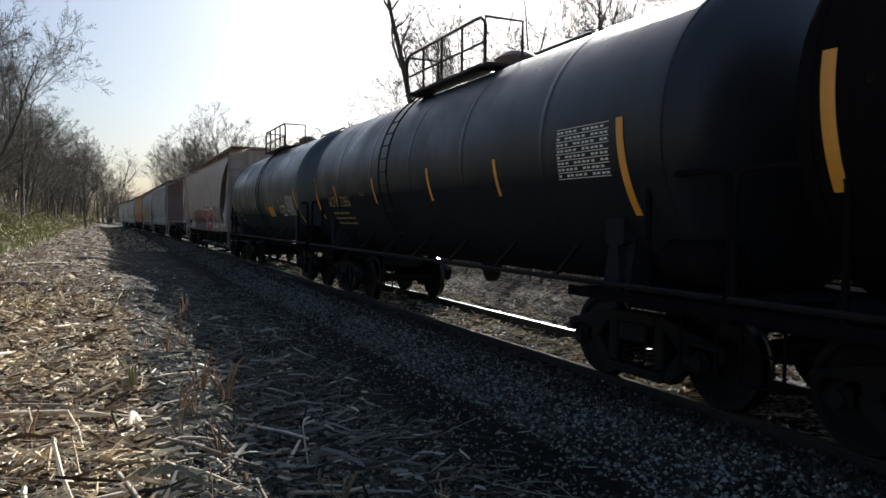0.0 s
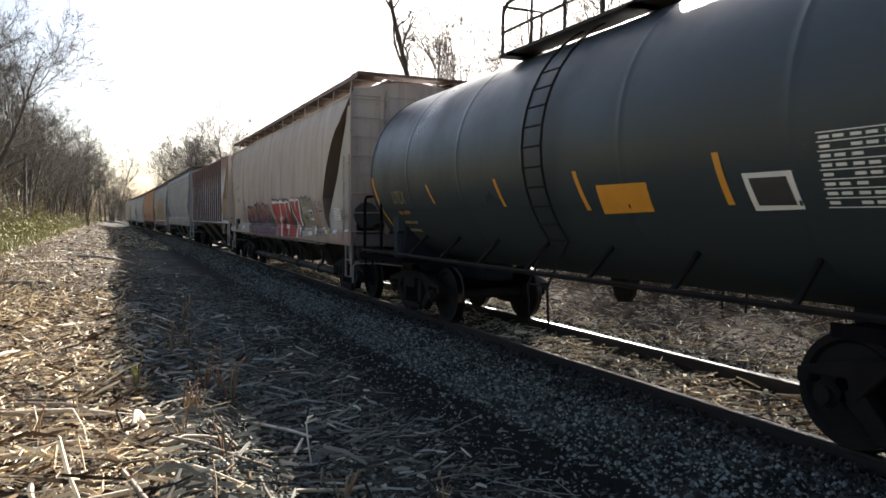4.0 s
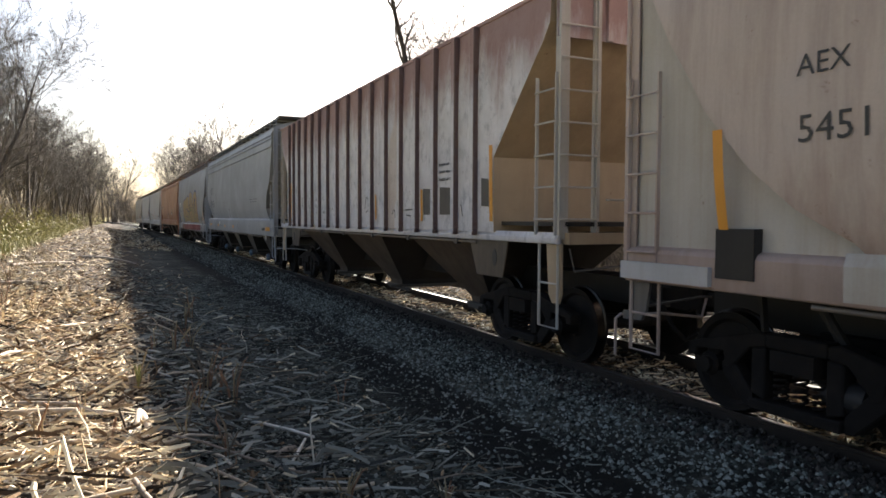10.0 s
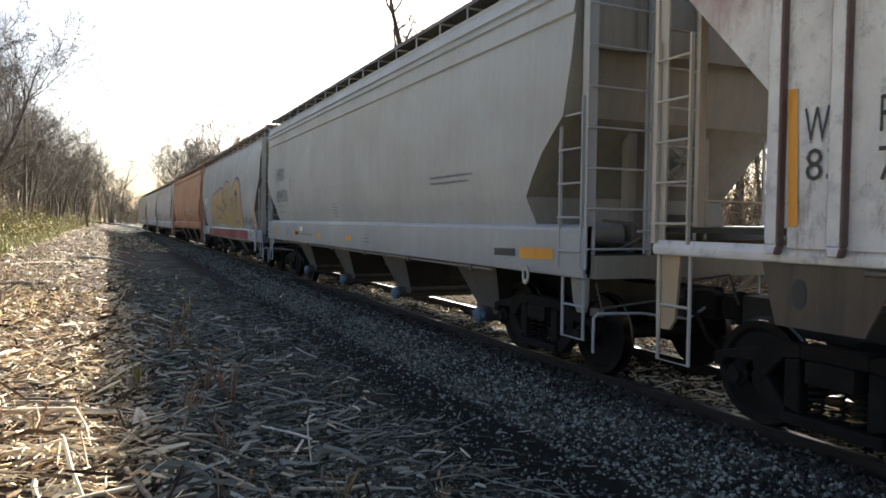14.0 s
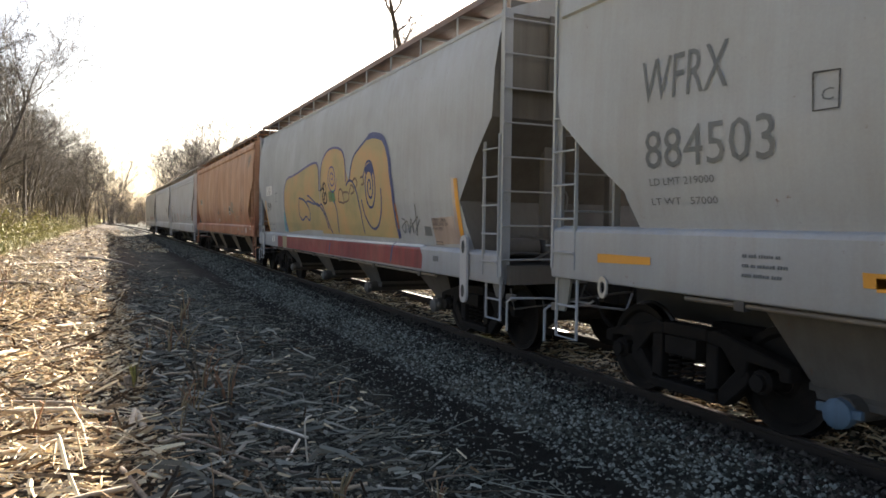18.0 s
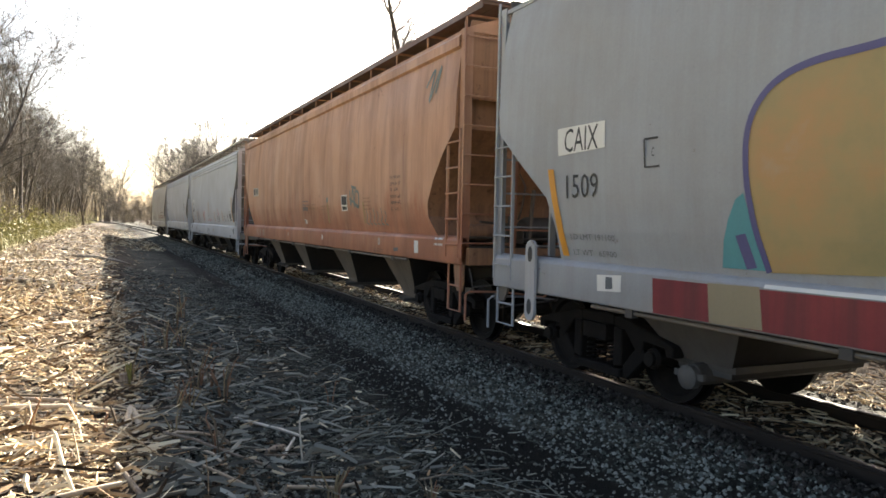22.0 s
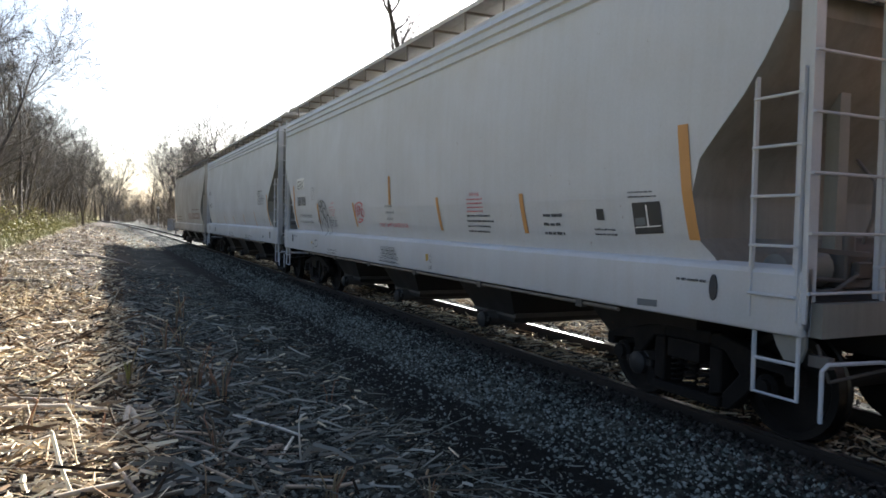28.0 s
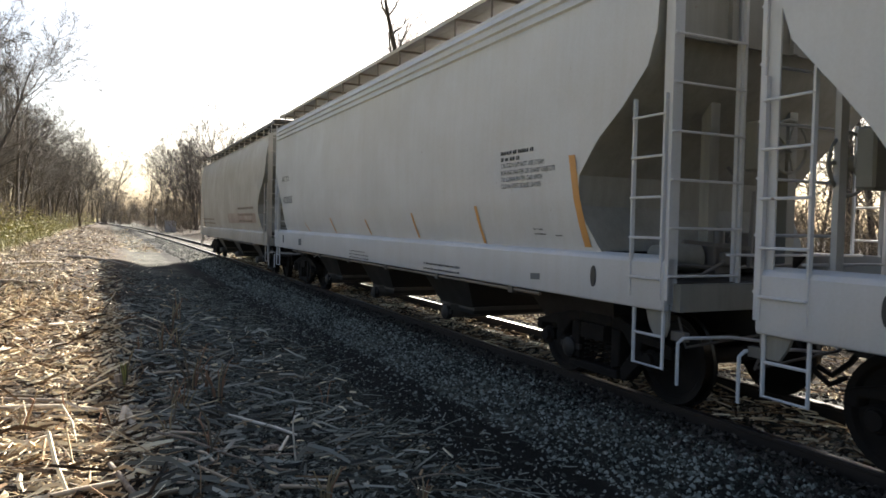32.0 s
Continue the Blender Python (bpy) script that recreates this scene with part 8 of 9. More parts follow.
def leafy_mesh(seed, n, height, spread):
    """Small young leaves on a low mound of thin stems."""
    rng = np.random.default_rng(seed)
    a, q = rng.uniform(0, math.tau, n), spread * np.sqrt(rng.uniform(0, 1, n))
    c = np.stack([q * np.cos(a), q * np.sin(a), height * rng.uniform(0.05, 1, n) * (1.05 - (q / spread) ** 2 * 0.7)], -1)
    u, w = rng.normal(0, 1, (n, 3)), rng.normal(0, 1, (n, 3))
    u /= np.linalg.norm(u, axis=1)[:, None]
    w -= (w * u).sum(1)[:, None] * u
    w /= np.linalg.norm(w, axis=1)[:, None]
    s = rng.uniform(0.03, 0.07, n)[:, None]
    v = np.stack([c - u * s, c + w * s * 0.5, c + u * s, c - w * s * 0.5], 1).reshape(-1, 3)
    me = mesh_of("leaves", v.tolist(), (np.arange(n)[:, None] * 4 + np.arange(4)).tolist())
    me.materials.append(M["green"])
    return me


def build_woods():
    near = [tree_kind(20 + k, h, r) for k, (h, r) in enumerate(((11, 0.15), (13, 0.19), (12, 0.13), (14, 0.2)))]
    far = [tree_kind(30 + k, h, r, 4, thin=0.016) for k, (h, r) in enumerate(((11, 0.14), (13, 0.18), (12, 0.13), (9.5, 0.12)))]
    poles = [tree_kind(50 + k, h, r, 4, thin=0.012) for k, (h, r) in enumerate(((10, 0.07), (12, 0.09)))]
    rng = random.Random(8)
    left, right = "bare grey-brown tree with fine twigs at the wood's edge", "bare thin tree standing behind the railway"

    def bend(y):
        return float(mid(y)) - 5.845

    for y0, y1, step, x0, x1, kinds, size in ((36, 60, 3.4, -6.8, -8.8, near, 0.62), (46, 78, 3.0, -5.4, -8.2, near, 0.78), (52, 100, 5.5, -7.5, -13, near, 0.8), (78, 135, 3.6, -4.8, -8.6, near, 0.95), (60, 120, 8.0, -6, -13, poles, 0.9), (80, 180, 4.5, -8, -18, far, 1.1), (112, 240, 3.6, -1.8, -6.0, far, 1.1), (130, 330, 8.0, -5, -18, far, 1.12), (285, 345, 3.6, 5.5, 14.0, far, 1.6), (235, 300, 3.5, 5.5, 10.5, far, 0.6), (180, 300, 7.0, -2.5, -6.5, far, 0.72)):
        y = y0
        while y < y1:
            place_tree(rng.choice(kinds), rng.uniform(x1, x0) + bend(y), y + rng.uniform(-1, 1), rng.uniform(0, 360), size * rng.uniform(0.75, 1.1), left, "trees left of the track")
            y += step * rng.uniform(0.7, 1.3)
    leaning = tree_kind(71, 13.5, 0.17, 5, (0.42, 0.05), 0.011)
    place_tree(leaning, -7.4, 45, 0, 0.92, "bare tree leaning out over the grass", "trees left of the track")
    for y0, y1, step, x0, x1, kinds, size in ((6, 46, 2.2, 16, 27, poles, 1.2), (8, 56, 5.0, 18, 28, near, 1.1), (4, 40, 1.9, 17, 25, far, 0.62), (24, 62, 2.4, 20, 30, poles, 1.15), (46, 70, 6.0, 18, 28, far, 0.75), (70, 112, 3.6, 16, 28, far, 1.0), (105, 185, 3.2, 12.5, 19, far, 1.27), (110, 200, 4.5, 14, 26, far, 1.25), (185, 330, 7.5, 10.5, 15, far, 0.62)):
        y = y0
        while y < y1:
            place_tree(rng.choice(kinds), rng.uniform(x0, x1) + bend(y), y + rng.uniform(-1, 1), rng.uniform(0, 360), size * rng.uniform(0.75, 1.05), right, "trees right of the track")
            y += step * rng.uniform(0.7, 1.3)
    # across the far end, where the line bends out of sight
    for k in range(16):
        place_tree(rng.choice(far), -24 + 4.5 * k + rng.uniform(-2, 2), 335 + rng.uniform(0, 30), rng.uniform(0, 360), rng.uniform(0.7, 1.0), "distant bare tree closing the view", "trees far off")
    trunk, crown = Wood(), Wood()
    path = [Vector(p) for p in ((1.6, 0, -0.3), (1.3, 0.1, 3.0), (0.7, 0, 6.5), (0, 0, 9.5), (-0.22, 0, 10.5), (-0.45, 0.1, 11.6), (-0.81, 0, 12.75), (-1.14, -0.1, 13.9), (-1.32, 0, 15.0), (-1.74, 0, 16.9), (-1.9, 0, 18.6))]
    trunk.limb(path, [0.26, 0.23, 0.2, 0.17, 0.16, 0.155, 0.14, 0.12, 0.09, 0.06, 0.02], 7)
    for n, way, length, r in ((4, (-0.45, 0, 1), 3.6, 0.13), (4, (0.0, 0.3, 1), 3.0, 0.1), (5, (0.35, 0, 1), 3.4, 0.11), (6, (0.6, 0.2, 1), 2.6, 0.09), (6, (-0.5, -0.2, 1), 2.2, 0.08), (7, (-1.0, 0.1, 0.9), 2.6, 0.1), (7, (0.5, -0.2, 1), 2.8, 0.09), (8, (-0.7, 0, 1), 2.2, 0.04), (8, (0.6, 0, 1), 2.2, 0.04), (9, (0.3, 0.2, 1), 1.8, 0.03)):
        grow(rng, trunk, crown, path[n], Vector(way), length, r, 2, 5, 0.017)
    place_tree((trunk.mesh("trunk", "bark"), crown.mesh("crown", "twig")), 16.1, 40.0, 0, 1.0, "tall bare leaning tree behind the railway", "trees right of the track")
    place_tree(tree_kind(78, 13, 0.24, 5, (0.4, -0.1)), -10.4, 50.0, 0, 1.0, "bare tree leaning out over the clearing", "trees left of the track")
    bushes = [bush_mesh(40 + k, 14, 2.4, 0.9, "brush") for k in range(3)]
    greens = leafy_mesh(60, 900, 1.3, 1.0)

    def bush(x, y, size, green=False):
        kind = greens if green else rng.choice(bushes)
        b = tagged(again("bush", kind), "low shrub in young green leaf" if green else "leafless brown brushwood by the wood", "bush", "bushes along the woods")
        b.matrix_basis = pose(x, y, float(ground_z(x, y)) - 0.05, 0, 0, rng.uniform(0, 360)) @ Matrix.Scale(size, 4)

    for k in range(70):
        y = 34 + 110 * rng.random() ** 1.2
        bush(-5.7 - rng.uniform(0, 7) + bend(y), y, rng.uniform(0.8, 1.7))
    for k in range(28):
        y = 110 + 190 * rng.random()
        bush(-2.6 - rng.uniform(0, 9) + bend(y), y, rng.uniform(1.1, 2.0))
    for k in range(50):
        y = 4 + 70 * rng.random()
        bush(15.0 + rng.uniform(0, 8) + bend(y), y, rng.uniform(0.9, 1.7))
    for k in range(46):
        y = -3 + 34 * rng.random()
        bush(11.8 + rng.uniform(0, 5) + bend(y), y, rng.uniform(0.8, 1.5))
    for k in range(36):
        y = 2 + 36 * rng.random()
        bush(16.5 + rng.uniform(0, 5), y, rng.uniform(1.6, 2.3))
    for k in range(40):
        y = 85 + 230 * rng.random()
        bush(10.5 + rng.uniform(0, 7) + bend(y), y, rng.uniform(1.4, 2.8))
    for k in range(24):
        bush(-30 + 3.2 * k + rng.uniform(-1, 1), 345 + rng.uniform(0, 50), rng.uniform(4.5, 6.5))
    for x, y, size in ((-4.9, 38, 1.1), (-6.2, 41, 1.6), (-5.6, 47, 1.5), (-7.0, 50, 1.9), (-4.4, 55, 1.2), (-6.4, 58, 1.8), (-5.2, 66, 1.6), (-6.6, 76, 1.9), (-4.2, 92, 1.6), (-4.6, 46, 1.0), (-5.4, 52, 1.3), (-6.0, 60, 1.1), (-4.4, 70, 1.0), (-5.0, 84, 1.3), (-2.6, 150, 1.8), (-1.6, 165, 2.2), (-4.0, 120, 1.5)):
        bush(x + bend(y), y, size, True)


build_woods()


def build_lineside():
    """A signal mast and a cabinet far down the line."""
    y = 150.0
    x = 8.6
    z = float(ground_z(x, y))
    s = thing("signal_mast", "grey railway signal mast far down the line", "signal", at=pose(x, y, z))
    bm = bmesh.new()
    tube(bm, [(0, 0, -0.1), (0, 0, 3.6)], 0.07, 8)
    part("mast", bm, "grey", s, smooth=40)
    bm = bmesh.new()
    box(bm, -0.3, 0.3, -0.06, 0.06, 2.7, 3.9)
    part("target", softened(bm, 0.05), "ink", s)
    bm = bmesh.new()
    box(bm, -0.22, 0.22, -0.16, 0.16, 3.7, 4.1)
    part("lamp_hood", softened(bm, 0.05), "ivory", s)
    x, y = 8.9, 118.0
    c = thing("relay_cabinet", "pale metal relay cabinet beside the distant track", "cabinet", at=pose(x, y, float(ground_z(x, y))))
    bm = bmesh.new()
    box(bm, -0.8, 0.8, -0.5, 0.5, 0.1, 1.8)
    part("housing", softened(bm, 0.03), "grey", c)
    bm = bmesh.new()
    box(bm, -0.9, 0.9, -0.6, 0.6, 1.8, 1.9)
    part("roof", softened(bm, 0.03), "lastgrey", c)


build_lineside()


# ---------------------------------------------------------------- litter on the ground
def strips(name, label, category, x, y, length, width, thick, material, seed, rise=0.25, lift=0.02, group="", lay=0.0, bow=0.045):
    """Splinters and stalks lying about: bent three-sided strips, as one object."""
    rng = np.random.default_rng(seed)
    n = len(x)
    a, tilt = rng.uniform(0, math.tau, n), rng.normal(0, rise, n)
    if lay:
        a = np.where(rng.uniform(0, 1, n) < 0.7, rng.normal(0, lay, n), a)
    d = np.stack([np.cos(a) * np.cos(tilt), np.sin(a) * np.cos(tilt), np.sin(tilt)], -1)
    s = np.stack([-np.sin(a), np.cos(a), rng.normal(0, 0.4, n)], -1)
    c = np.stack([x, y, ground_z(x, y) + lift * rng.uniform(0.2, 1.8, n) + np.abs(np.sin(tilt)) * length / 2], -1)
    bend = rng.normal(0, bow, n)[:, None] * s * length[:, None]
    up = np.array([0, 0, 1.0])
    v = []
    for k, w in ((-0.5, 0.85), (0.0, 1.0), (0.5, 0.7)):
        m = c + d * (k * length)[:, None] + (bend if k == 0 else 0)
        v += [m + s * (w * width / 2)[:, None], m - s * (w * width / 2)[:, None], m + up * (w * thick)[:, None]]
    v = np.stack(v, 1).reshape(-1, 3)
    f = np.array([(0, 1, 4, 3), (1, 2, 5, 4), (2, 0, 3, 5), (3, 4, 7, 6), (4, 5, 8, 7), (5, 3, 6, 8)])
    f = (f[None] + 9 * np.arange(n)[:, None, None]).reshape(-1, 4)
    return tagged(part_of(name, mesh_of(name, v.tolist(), f.tolist()), material), label, category, group, "stuff")


def stick(name, label, pts, r, material, parent=None):
    bm = bmesh.new()
    tube(bm, pts, r, 7)
    for v in bm.verts:
        v.co += Vector((noise.noise(v.co * 14), noise.noise(v.co * 14 + Vector((5, 2, 1))), noise.noise(v.co * 14 + Vector((1, 7, 3))))) * 0.25 * (r if isinstance(r, float) else max(r))
    ob = part(name, bm, material, parent, smooth=60)
    return tagged(ob, label, "branch", "fallen branches and sticks") if parent is None else ob


def gz(x, y):
    return float(ground_z(x, y))


def build_litter():
    rng = np.random.default_rng(21)

    def spread(n, x0, x1, y0, y1, power=1.0):
        y = y0 + (y1 - y0) * rng.uniform(0, 1, n) ** power
        return rng.uniform(0, 1, n) * (x1 - (x0 - 0.14 * y)) + (x0 - 0.14 * y), y

    def thinned(xy):
        """Fewer pale pieces past the train's shadow edge, so that the shaded ground looks darker."""
        x, y = xy
        keep = rng.uniform(0, 1, len(x)) > np.clip((x - np.interp(y, (4, 5, 7.4, 10), (0.2, 0.15, 0.04, 0.02)) + 0.1 * wave(x, y, 2.1)) / 0.22, 0, 0.96)
        keep &= rng.uniform(-0.6, 0.45, len(x)) < wave(x + 3, 1.8 * y, 4.2) + 0.35 * wave(x, y + 9, 11.0)
        return x[keep], y[keep]

    def clumped(x, y):
        keep = rng.uniform(-0.7, 0.5, len(x)) < wave(x, y + 4, 2.6) + 0.4 * wave(x + 7, y, 6.0)
        keep &= (np.abs(x - 3.2 + 0.25 * wave(x, y, 1.5)) > 0.4) | (rng.uniform(0, 1, len(x)) < 0.2)
        return x[keep], y[keep]

    sets = [(thinned(spread(19000, -0.6, 2.6, 3, 13)), 0.025, 0.12, 0.01, 0.036), (thinned(spread(6500, -0.6, 2.6, 3, 13)), 0.12, 0.5, 0.006, 0.014), (thinned(spread(15000, -1.0, 2.2, 13, 45, 1.5)), 0.06, 0.3, 0.014, 0.045), (spread(7000, -4, 3.0, 46, 130, 1.3), 0.12, 0.5, 0.02, 0.055)]
    away = (rng.uniform(-4.5, 0.7, 9000), rng.uniform(-7, 3, 9000)), (rng.uniform(-4.5, -0.9, 7000), rng.uniform(3, 16, 7000))
    sets += [(q, 0.04, 0.3, 0.014, 0.042) for q in away]
    x = np.concatenate([s[0][0] for s in sets])
    y = np.concatenate([s[0][1] for s in sets])
    ln = np.concatenate([s[1] + (s[2] - s[1]) * rng.uniform(0, 1, len(s[0][0])) ** 2 for s in sets])
    wd = np.concatenate([rng.uniform(s[3], s[4], len(s[0][0])) for s in sets])
    u, w = thinned(spread(2600, -0.6, 2.6, 3, 15))
    n = len(u)
    strips("broken_branches", "pale broken branch ends strewn over the wood chips", "branches", u, w, 0.08 + 0.32 * rng.uniform(0, 1, n) ** 2.0, rng.uniform(0.012, 0.026, n), rng.uniform(0.012, 0.026, n), "chip", 39, 0.3, 0.07, lay=0.6, bow=0.09)
    strips("wood_chips", "sunlit tan wood chips and splinters covering the bank", "wood chips", x, y, ln, wd, wd * 0.45, "chip", 31, 0.26, 0.05, lay=0.75, bow=0.08)
    x, y = thinned(spread(22000, -0.6, 2.6, 2.8, 16, 1.2))
    scatter("mulch", "shredded pale bark and wood crumbs on the bank", "mulch", np.stack([x, y], -1), 0.008 + 0.028 * rng.uniform(0, 1, len(x)) ** 1.5, 0.55, "chip", 36, 0.9)
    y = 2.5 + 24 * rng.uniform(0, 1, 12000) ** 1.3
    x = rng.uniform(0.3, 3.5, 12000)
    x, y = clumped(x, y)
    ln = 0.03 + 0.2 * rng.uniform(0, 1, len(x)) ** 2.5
    strips("twig_litter", "twigs and chips in shade-toned grey on cinders by the track", "twigs", x, y, ln, rng.uniform(0.006, 0.022, len(x)), np.full(len(x), 0.008), "shadechip", 32, 0.22, 0.03, lay=0.6, bow=0.1)
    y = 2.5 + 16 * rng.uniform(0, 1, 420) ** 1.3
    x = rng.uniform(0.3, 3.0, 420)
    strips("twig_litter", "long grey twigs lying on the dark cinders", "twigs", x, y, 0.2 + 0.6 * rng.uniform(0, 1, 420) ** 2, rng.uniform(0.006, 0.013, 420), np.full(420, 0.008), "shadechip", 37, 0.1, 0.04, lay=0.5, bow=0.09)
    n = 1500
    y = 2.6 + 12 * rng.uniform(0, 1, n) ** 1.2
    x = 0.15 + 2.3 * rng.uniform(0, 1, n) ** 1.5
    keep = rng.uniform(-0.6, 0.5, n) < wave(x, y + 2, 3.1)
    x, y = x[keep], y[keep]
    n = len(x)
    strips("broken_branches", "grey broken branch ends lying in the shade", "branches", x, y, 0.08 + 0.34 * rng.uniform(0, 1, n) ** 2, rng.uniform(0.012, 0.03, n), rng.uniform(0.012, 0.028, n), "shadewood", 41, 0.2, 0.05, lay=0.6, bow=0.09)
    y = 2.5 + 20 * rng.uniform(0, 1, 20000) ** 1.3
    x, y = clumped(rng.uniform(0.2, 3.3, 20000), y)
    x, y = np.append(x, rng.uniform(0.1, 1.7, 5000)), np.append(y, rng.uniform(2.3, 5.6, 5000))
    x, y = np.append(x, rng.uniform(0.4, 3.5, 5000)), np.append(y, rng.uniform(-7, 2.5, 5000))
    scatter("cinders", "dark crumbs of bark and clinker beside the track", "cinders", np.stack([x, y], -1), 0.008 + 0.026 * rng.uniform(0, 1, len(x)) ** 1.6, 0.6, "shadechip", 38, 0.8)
    x, y = 7.6 + 8.4 * rng.uniform(0, 1, 15000) ** 1.4, 2 + 58 * rng.uniform(0, 1, 15000) ** 1.7
    strips("wood_chips", "dry chips and stalks on the ground beyond the track", "wood chips", x, y, 0.05 + 0.35 * rng.uniform(0, 1, 15000) ** 2, rng.uniform(0.008, 0.026, 15000), np.full(15000, 0.012), "chip", 33, lift=0.04, bow=0.08)
    y = 2 + 40 * rng.uniform(0, 1, 3500) ** 1.4
    strips("wood_chips", "dry chips and splinters fallen between the rails", "wood chips", mid(y) + rng.uniform(-0.68, 0.68, 3500), y, 0.05 + 0.3 * rng.uniform(0, 1, 3500) ** 2, rng.uniform(0.01, 0.03, 3500), np.full(3500, 0.014), "chip", 40, 0.15, 0.035, bow=0.08)
    # grass along the wood's edge
    n = 22000
    y = 24 + 90 * rng.uniform(0, 1, n) ** 1.2
    x = -3.6 - 2.9 * rng.uniform(0, 1, n) + (mid(y) - 5.845)
    strips("grass", "fresh green grass along the edge of the wood", "grass", x, y, rng.uniform(0.15, 0.4, n), np.full(n, 0.025), np.full(n, 0.01), "green", 34, 0.9, 0.08)
    n = 3000
    y = 12 + 70 * rng.uniform(0, 1, n) ** 1.2
    x = -0.9 - 0.12 * y - rng.uniform(-1.5, 1.5, n) + 0.6
    strips("dry_grass", "dry straw-coloured grass standing on the bank", "dry grass", x, y, rng.uniform(0.12, 0.42, n), np.full(n, 0.012), np.full(n, 0.008), "straw", 35, 1.0, 0.08)
    # branches that can be told apart
    one = random.Random(14)
    for x0, y0, x1, y1, r, m in ((-1.12, 10.6, -0.33, 11.5, 0.035, "pale"), (-1.35, 8.5, -0.86, 9.2, 0.04, "pale"), (-1.1, 6.9, 0.35, 6.5, 0.022, "log"), (-1.2, 6.5, 0.05, 6.35, 0.03, "pale"), (-0.5, 7.6, 0.6, 7.3, 0.02, "log"), (-2.6, 17, -1.2, 17.8, 0.05, "log"), (-1.9, 14.2, -0.2, 13.6, 0.04, "log"), (-0.9, 5.0, -0.1, 5.3, 0.02, "pale"), (0.1, 5.2, 0.75, 5.7, 0.014, "pale"), (-2.9, 24, -1.4, 26, 0.06, "log"), (-1.3, 30, 0.6, 27.5, 0.07, "log")):
        pts = []
        for k in range(6):
            q = k / 5
            x, y = x0 + (x1 - x0) * q + one.gauss(0, 0.02), y0 + (y1 - y0) * q + one.gauss(0, 0.03)
            pts.append((x, y, gz(x, y) + r * 0.8 + 0.02 + 0.05 * math.sin(q * 3)))
        stick("fallen_branch", "pale broken branch lying among wood chips" if m == "pale" else "grey weathered branch lying on the litter", pts, [r, r * 0.95, r * 0.9, r * 0.8, r * 0.7, r * 0.5], m)
    for k in range(14):
        y = 3.4 + 9 * one.random() ** 1.3
        x = 0.5 + 2.3 * one.random()
        a, ln, r = one.gauss(0.2, 0.5), one.uniform(0.25, 0.9), one.uniform(0.006, 0.014)
        pts = [(x + math.cos(a) * ln * q, y + math.sin(a) * ln * q + one.gauss(0, 0.012), gz(x + math.cos(a) * ln * q, y + math.sin(a) * ln * q) + 0.03 + one.uniform(0, 0.03)) for q in (0, 0.25, 0.5, 0.75, 1)]
        stick("stick", "thin grey stick lying on dark cinders", pts, [r, r, r * 0.9, r * 0.8, r * 0.6], one.choice(("log", "brush", "brush")))
    for k in range(90):
        y = 3.8 + 14 * one.random() ** 1.4
        x = -0.14 * y - 0.2 + (1.2 + 0.14 * y) * one.random()
        a, ln, r = one.uniform(0, math.pi), one.uniform(0.2, 0.75), one.uniform(0.006, 0.015)
        up, bow = one.uniform(-0.03, 0.12), one.gauss(0, 0.025)
        pts = [(x + math.cos(a) * ln * q - math.sin(a) * bow * math.sin(3.1 * q), y + math.sin(a) * ln * q + math.cos(a) * bow * math.sin(3.1 * q), gz(x + math.cos(a) * ln * q, y + math.sin(a) * ln * q) + 0.05 + up * ln * q) for q in (0, 0.35, 0.7, 1)]
        stick("stick", "thin dry stick lying across the wood chips", pts, r, one.choice(("log", "pale", "brush")))
    # split stump: two short pale billets leaning side by side
    for dx, tilt in ((0.0, 0.03), (0.095, -0.05)):
        x, y = 0.03 + dx, 5.85
        z = gz(x, y)
        bm = bmesh.new()
        tube(bm, [(x + tilt, y + 0.2, z + 0.13), (x + tilt, y + 0.18, z + 0.125), (x + tilt * 0.4, y, z + 0.085), (x, y - 0.16, z + 0.05), (x, y - 0.18, z + 0.045)], [0.012, 0.024, 0.03, 0.032, 0.016], 9)
        tagged(part("split_billet", bm, "pale", smooth=50), "short split billet of pale wood lying on chips", "wood piece", "split billets")
    # sawn stump with a leafy shoot, and a rust-coloured stalk beside it
    x, y = 0.03, 7.28
    w = thing("tree_stump", "small sawn stump with a yellowish leafy shoot among chips", "stump", at=pose(x, y, gz(x, y) - 0.03))
    stick("trunk", "", [(0, 0, 0), (0.005, 0, 0.12), (0.0, 0.01, 0.24)], [0.05, 0.042, 0.04], "log", w)
    for k in range(9):
        a, r = one.uniform(0, math.tau), one.uniform(0.02, 0.07)
        stick("shoot", "", [(0.05, 0, 0.12), (0.07 + 0.4 * r * math.cos(a), 0.4 * r * math.sin(a), 0.22), (0.08 + r * math.cos(a), r * math.sin(a), 0.26 + one.uniform(0, 0.1))], [0.004, 0.01, 0.004], "green", w)
    stick("stick", "rust-coloured dead stalk standing in the wood chips", [(-0.14, 5.38, gz(-0.14, 5.38) - 0.02), (-0.135, 5.39, 0.12), (-0.12, 5.4, 0.26), (-0.105, 5.41, 0.36)], [0.018, 0.016, 0.013, 0.007], "russet")
    stick("stick", "tall thin dry stalk bent over at its tip", [(0.62, 5.01, gz(0.62, 5.01) - 0.02), (0.61, 5.01, 0.0), (0.6, 5.01, 0.12), (0.57, 5.01, 0.34), (0.5, 5.01, 0.46), (0.41, 5.01, 0.54)], [0.006, 0.006, 0.006, 0.009, 0.005, 0.003], "brush")
    w = thing("fallen_branch", "forked brown branch propped up in the shade", "branch", "fallen branches and sticks", at=pose(0, 7.3, 0))
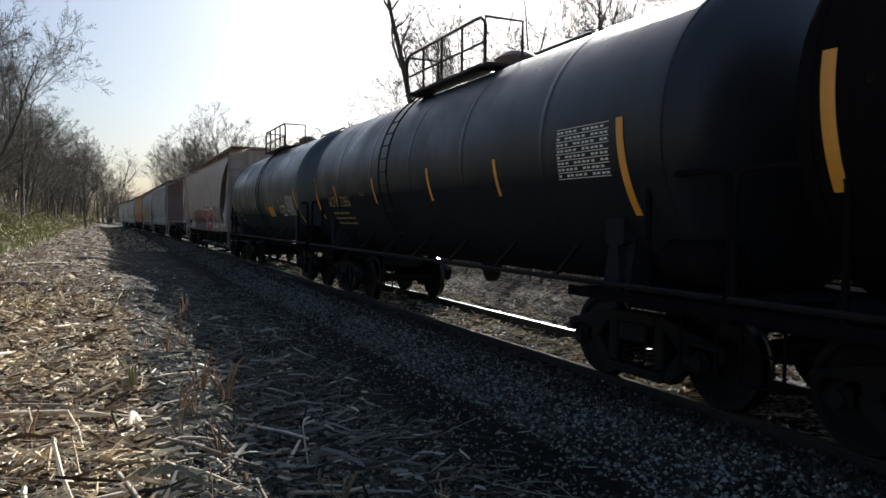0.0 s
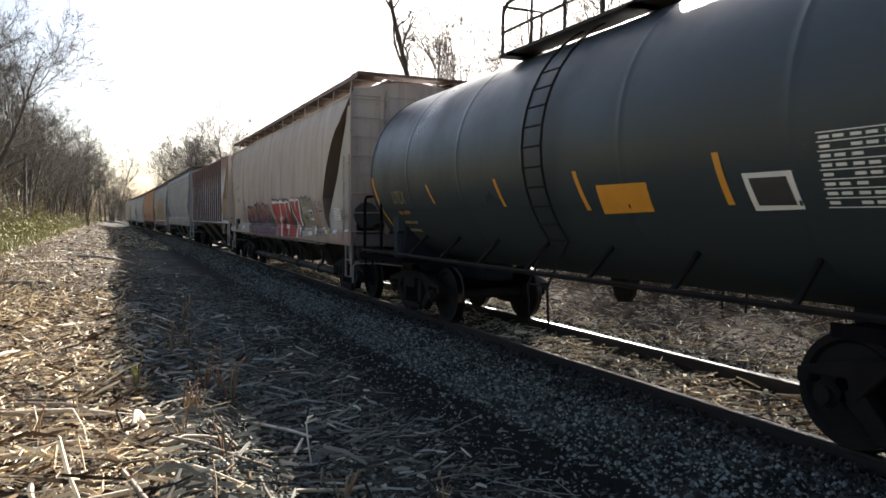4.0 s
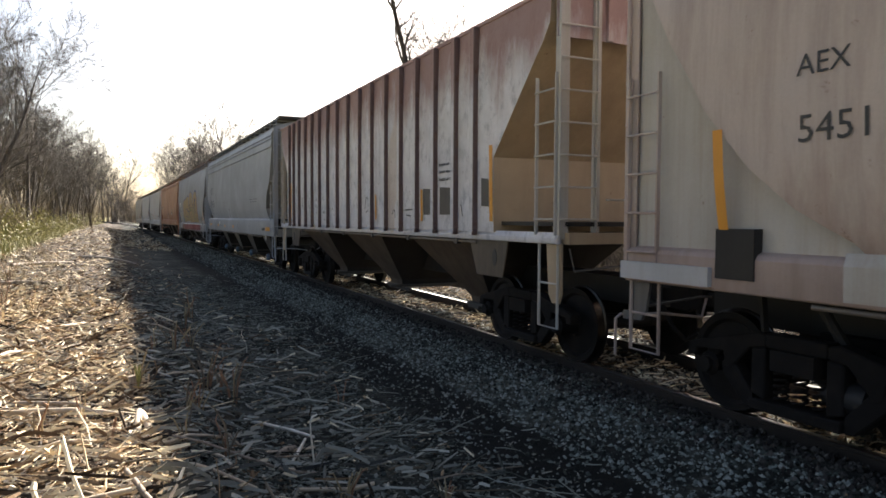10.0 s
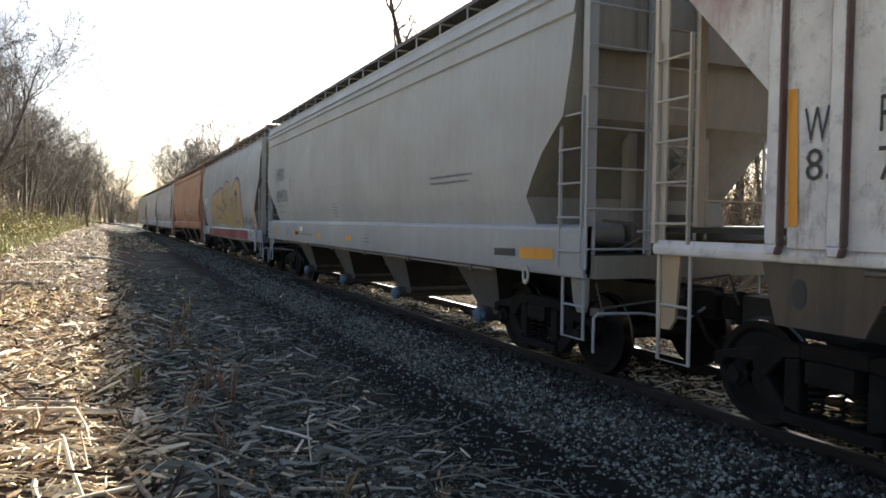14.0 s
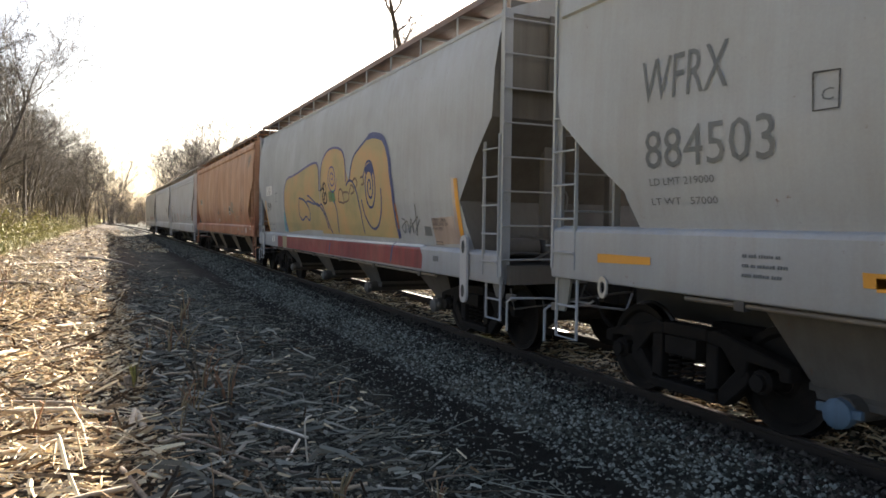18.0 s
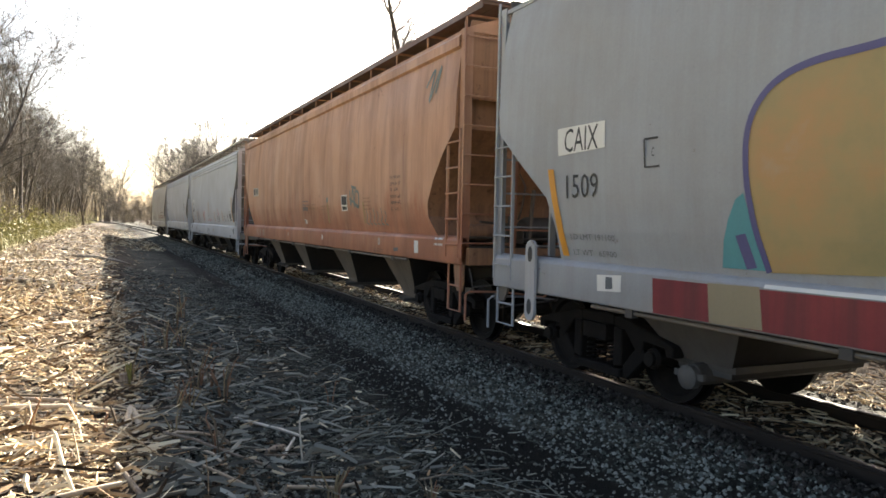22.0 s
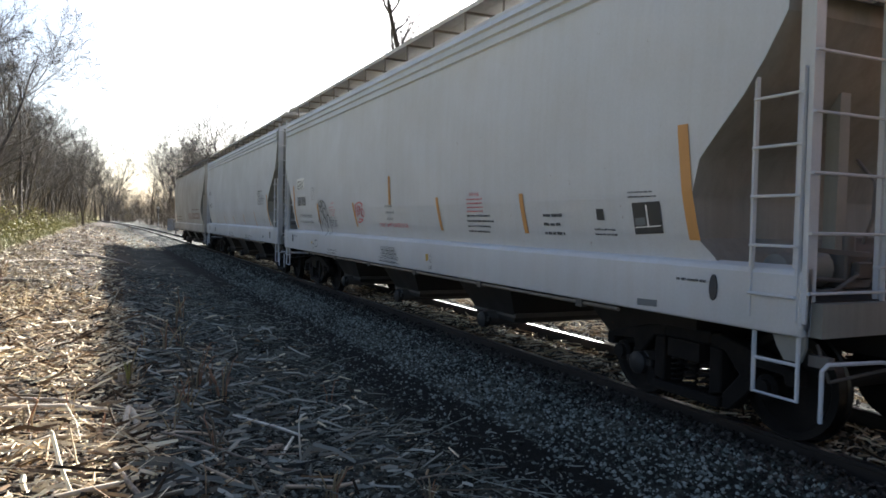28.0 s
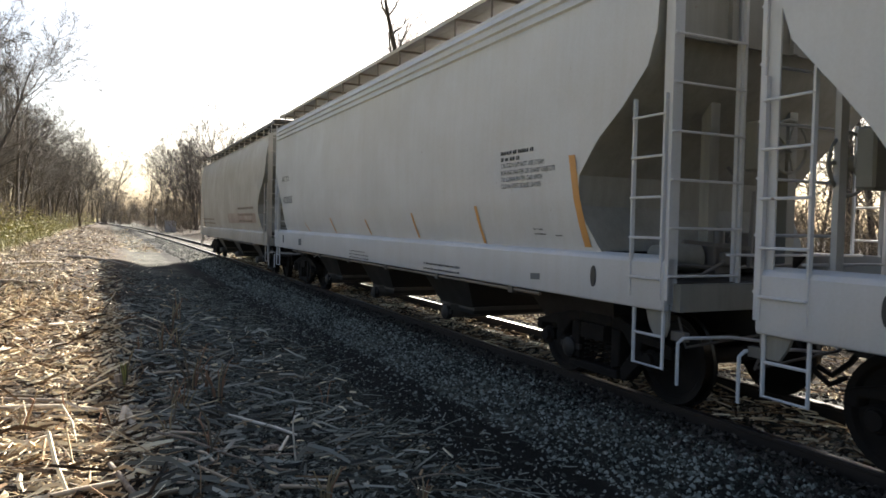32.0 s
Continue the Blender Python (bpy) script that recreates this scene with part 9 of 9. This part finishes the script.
    stick("limb", "", [(0.06, 0, -0.17), (0.33, 0, -0.09), (0.47, 0, 0.01), (0.62, 0, 0.13)], [0.016, 0.014, 0.011, 0.006], "brush", w)
    stick("side_limb", "", [(0.3, 0, -0.1), (0.27, 0.02, 0.07)], [0.01, 0.005], "brush", w)
    stick("side_limb", "", [(0.45, 0, 0.0), (0.57, 0.03, -0.01), (0.66, 0.05, -0.06)], [0.01, 0.008, 0.005], "brush", w)
    # dry weeds standing on the bank and in the shade
    for x, y, h, n in ((0.95, 7.3, 0.5, 11), (0.74, 7.7, 0.55, 10), (0.55, 9.5, 0.6, 10), (0.42, 6.4, 0.4, 9), (0.1, 7.8, 0.42, 9), (0.55, 6.6, 0.4, 7), (0.85, 7.6, 0.36, 8), (0.6, 5.2, 0.35, 6), (0.35, 5.5, 0.3, 6), (-0.35, 6.0, 0.35, 4), (-0.6, 5.6, 0.4, 4), (0.9, 12.5, 0.6, 8), (1.15, 14, 0.7, 8), (0.8, 10.2, 0.5, 5), (1.3, 4.6, 0.3, 9), (2.0, 4.5, 0.25, 8), (2.15, 7.6, 0.35, 2), (-1.7, 13, 0.6, 8), (-2.2, 18, 0.8, 10), (-1.0, 16, 0.5, 8), (0.3, 9.2, 0.4, 6)):
        w = thing("dry_weed", "dead brown weed with thin bent stalks", "weed", "dead weeds", at=pose(x, y, gz(x, y) - 0.02))
        for k in range(n):
            a, q = one.uniform(0, math.tau), one.uniform(0.1, 0.55)
            hh = h * one.uniform(0.5, 1)
            pts = [(0.03 * math.cos(a), 0.03 * math.sin(a), 0), (hh * q * 0.4 * math.cos(a), hh * q * 0.4 * math.sin(a), hh * 0.5), (hh * q * math.cos(a + 0.2), hh * q * math.sin(a + 0.2), hh * 0.93), (hh * q * 1.3 * math.cos(a), hh * q * 1.3 * math.sin(a), hh * one.uniform(0.85, 1.05))]
            stick("stalk", "", pts, [0.008, 0.007, 0.005, 0.004], one.choice(("brush", "straw", "russet")), w)


build_litter()


def build_stalk():
    """The pale broken stalk that trembles as the train goes by."""
    w = thing("broken_stalk", "pale broken weed stalk bent over, trembling in the shade", "weed", at=pose(1.26, 5.35, gz(1.26, 5.35)))
    z0 = -0.02
    stick("stem", "", [(0.02, 0, z0), (0.0, 0, 0.14), (-0.015, 0.0, 0.28), (-0.02, 0, 0.375)], [0.009, 0.008, 0.007, 0.006], "bleached", w)
    stick("tip", "", [(-0.02, 0, 0.37), (-0.005, -0.01, 0.41), (0.03, -0.02, 0.43)], [0.006, 0.011, 0.006], "bleached", w)
    low = -0.1 - gz(1.26, 5.35)
    stick("bent_stalk", "", [(-0.32, 1.21, low + 0.03), (-0.16, 1.0, low + 0.02), (0.02, 0.78, low + 0.005), (0.15, 0.54, low)], [0.009, 0.013, 0.014, 0.011], "bleached", w)
    stick("broken_end", "", [(0.07, 0.52, low), (-0.05, 0.25, low - 0.01), (-0.17, -0.01, low - 0.02)], [0.012, 0.016, 0.01], "bleached", w)
    return w


STALK = build_stalk()
stick("fallen_branch", "grey split piece of wood lying in the shade", [(1.02, 5.5, gz(1.02, 5.5) + 0.05), (1.12, 5.64, gz(1.12, 5.64) + 0.055), (1.22, 5.78, gz(1.22, 5.78) + 0.05)], [0.02, 0.034, 0.022], "log")

# ---------------------------------------------------------------- the train rolls towards and past the camera
SPEEDS = (4.168, 4.11, 4.113, 4.018, 3.985, 4.005, 4.059, 4.058, 3.881)


def rolled(t):
    """Metres rolled since the start."""
    tt = np.linspace(0, 32, 641)
    v = np.interp(tt, np.linspace(0, 32, 9), SPEEDS)
    return float(np.interp(t, tt, np.concatenate([[0], np.cumsum((v[1:] + v[:-1]) / 2 * 0.05)])))


def on_track(y):
    a, b = float(mid(y - 6)), float(mid(y + 6))
    return pose((a + b) / 2, y, 0, 0, 0, math.degrees(math.atan2(a - b, 12)))


def motions():
    for car in TRAIN:
        walk(car, [(t / 2, on_track(car["middle"] - rolled(t / 2))) for t in range(65)])
    base = STALK.matrix_basis.copy()
    sway = ((0, -2.0, 0), (1.5, 0.5, 0), (3, -1.0, 0.5), (6, -1.5, 0), (7.5, -3.0, 0.5), (8.5, -4.0, 0), (9, 0.5, 0), (11.5, 0, 0), (13, 0, -1.5), (17.5, 1.0, 0), (19, 0.5, 0.5), (19.5, 4.0, -1), (20.5, 1, 0), (21, 0.5, 0), (22.5, 1.5, 0), (23, 4.0, 0), (24, 5.0, 0), (25, 3, 0), (28, 2.0, 0.5), (29.5, 1.0, 0.5), (31, 0.3, 1), (32, 0.5, 1.5))
    walk(STALK, [(t, base @ pose(0, 0, 0, b, a, 0)) for t, a, b in sway])
    steps = [k * 0.15 for k in range(214)]
    turns = [math.degrees(rolled(min(t, 32.0)) / WHEEL_R) for t in steps]
    for w, y, k in WHEELSETS:
        walk(w, [(min(t, 32.0), pose(0, y, WHEEL_R, (a + 37 * k) % 360)) for t, a in zip(steps, turns)])


motions()
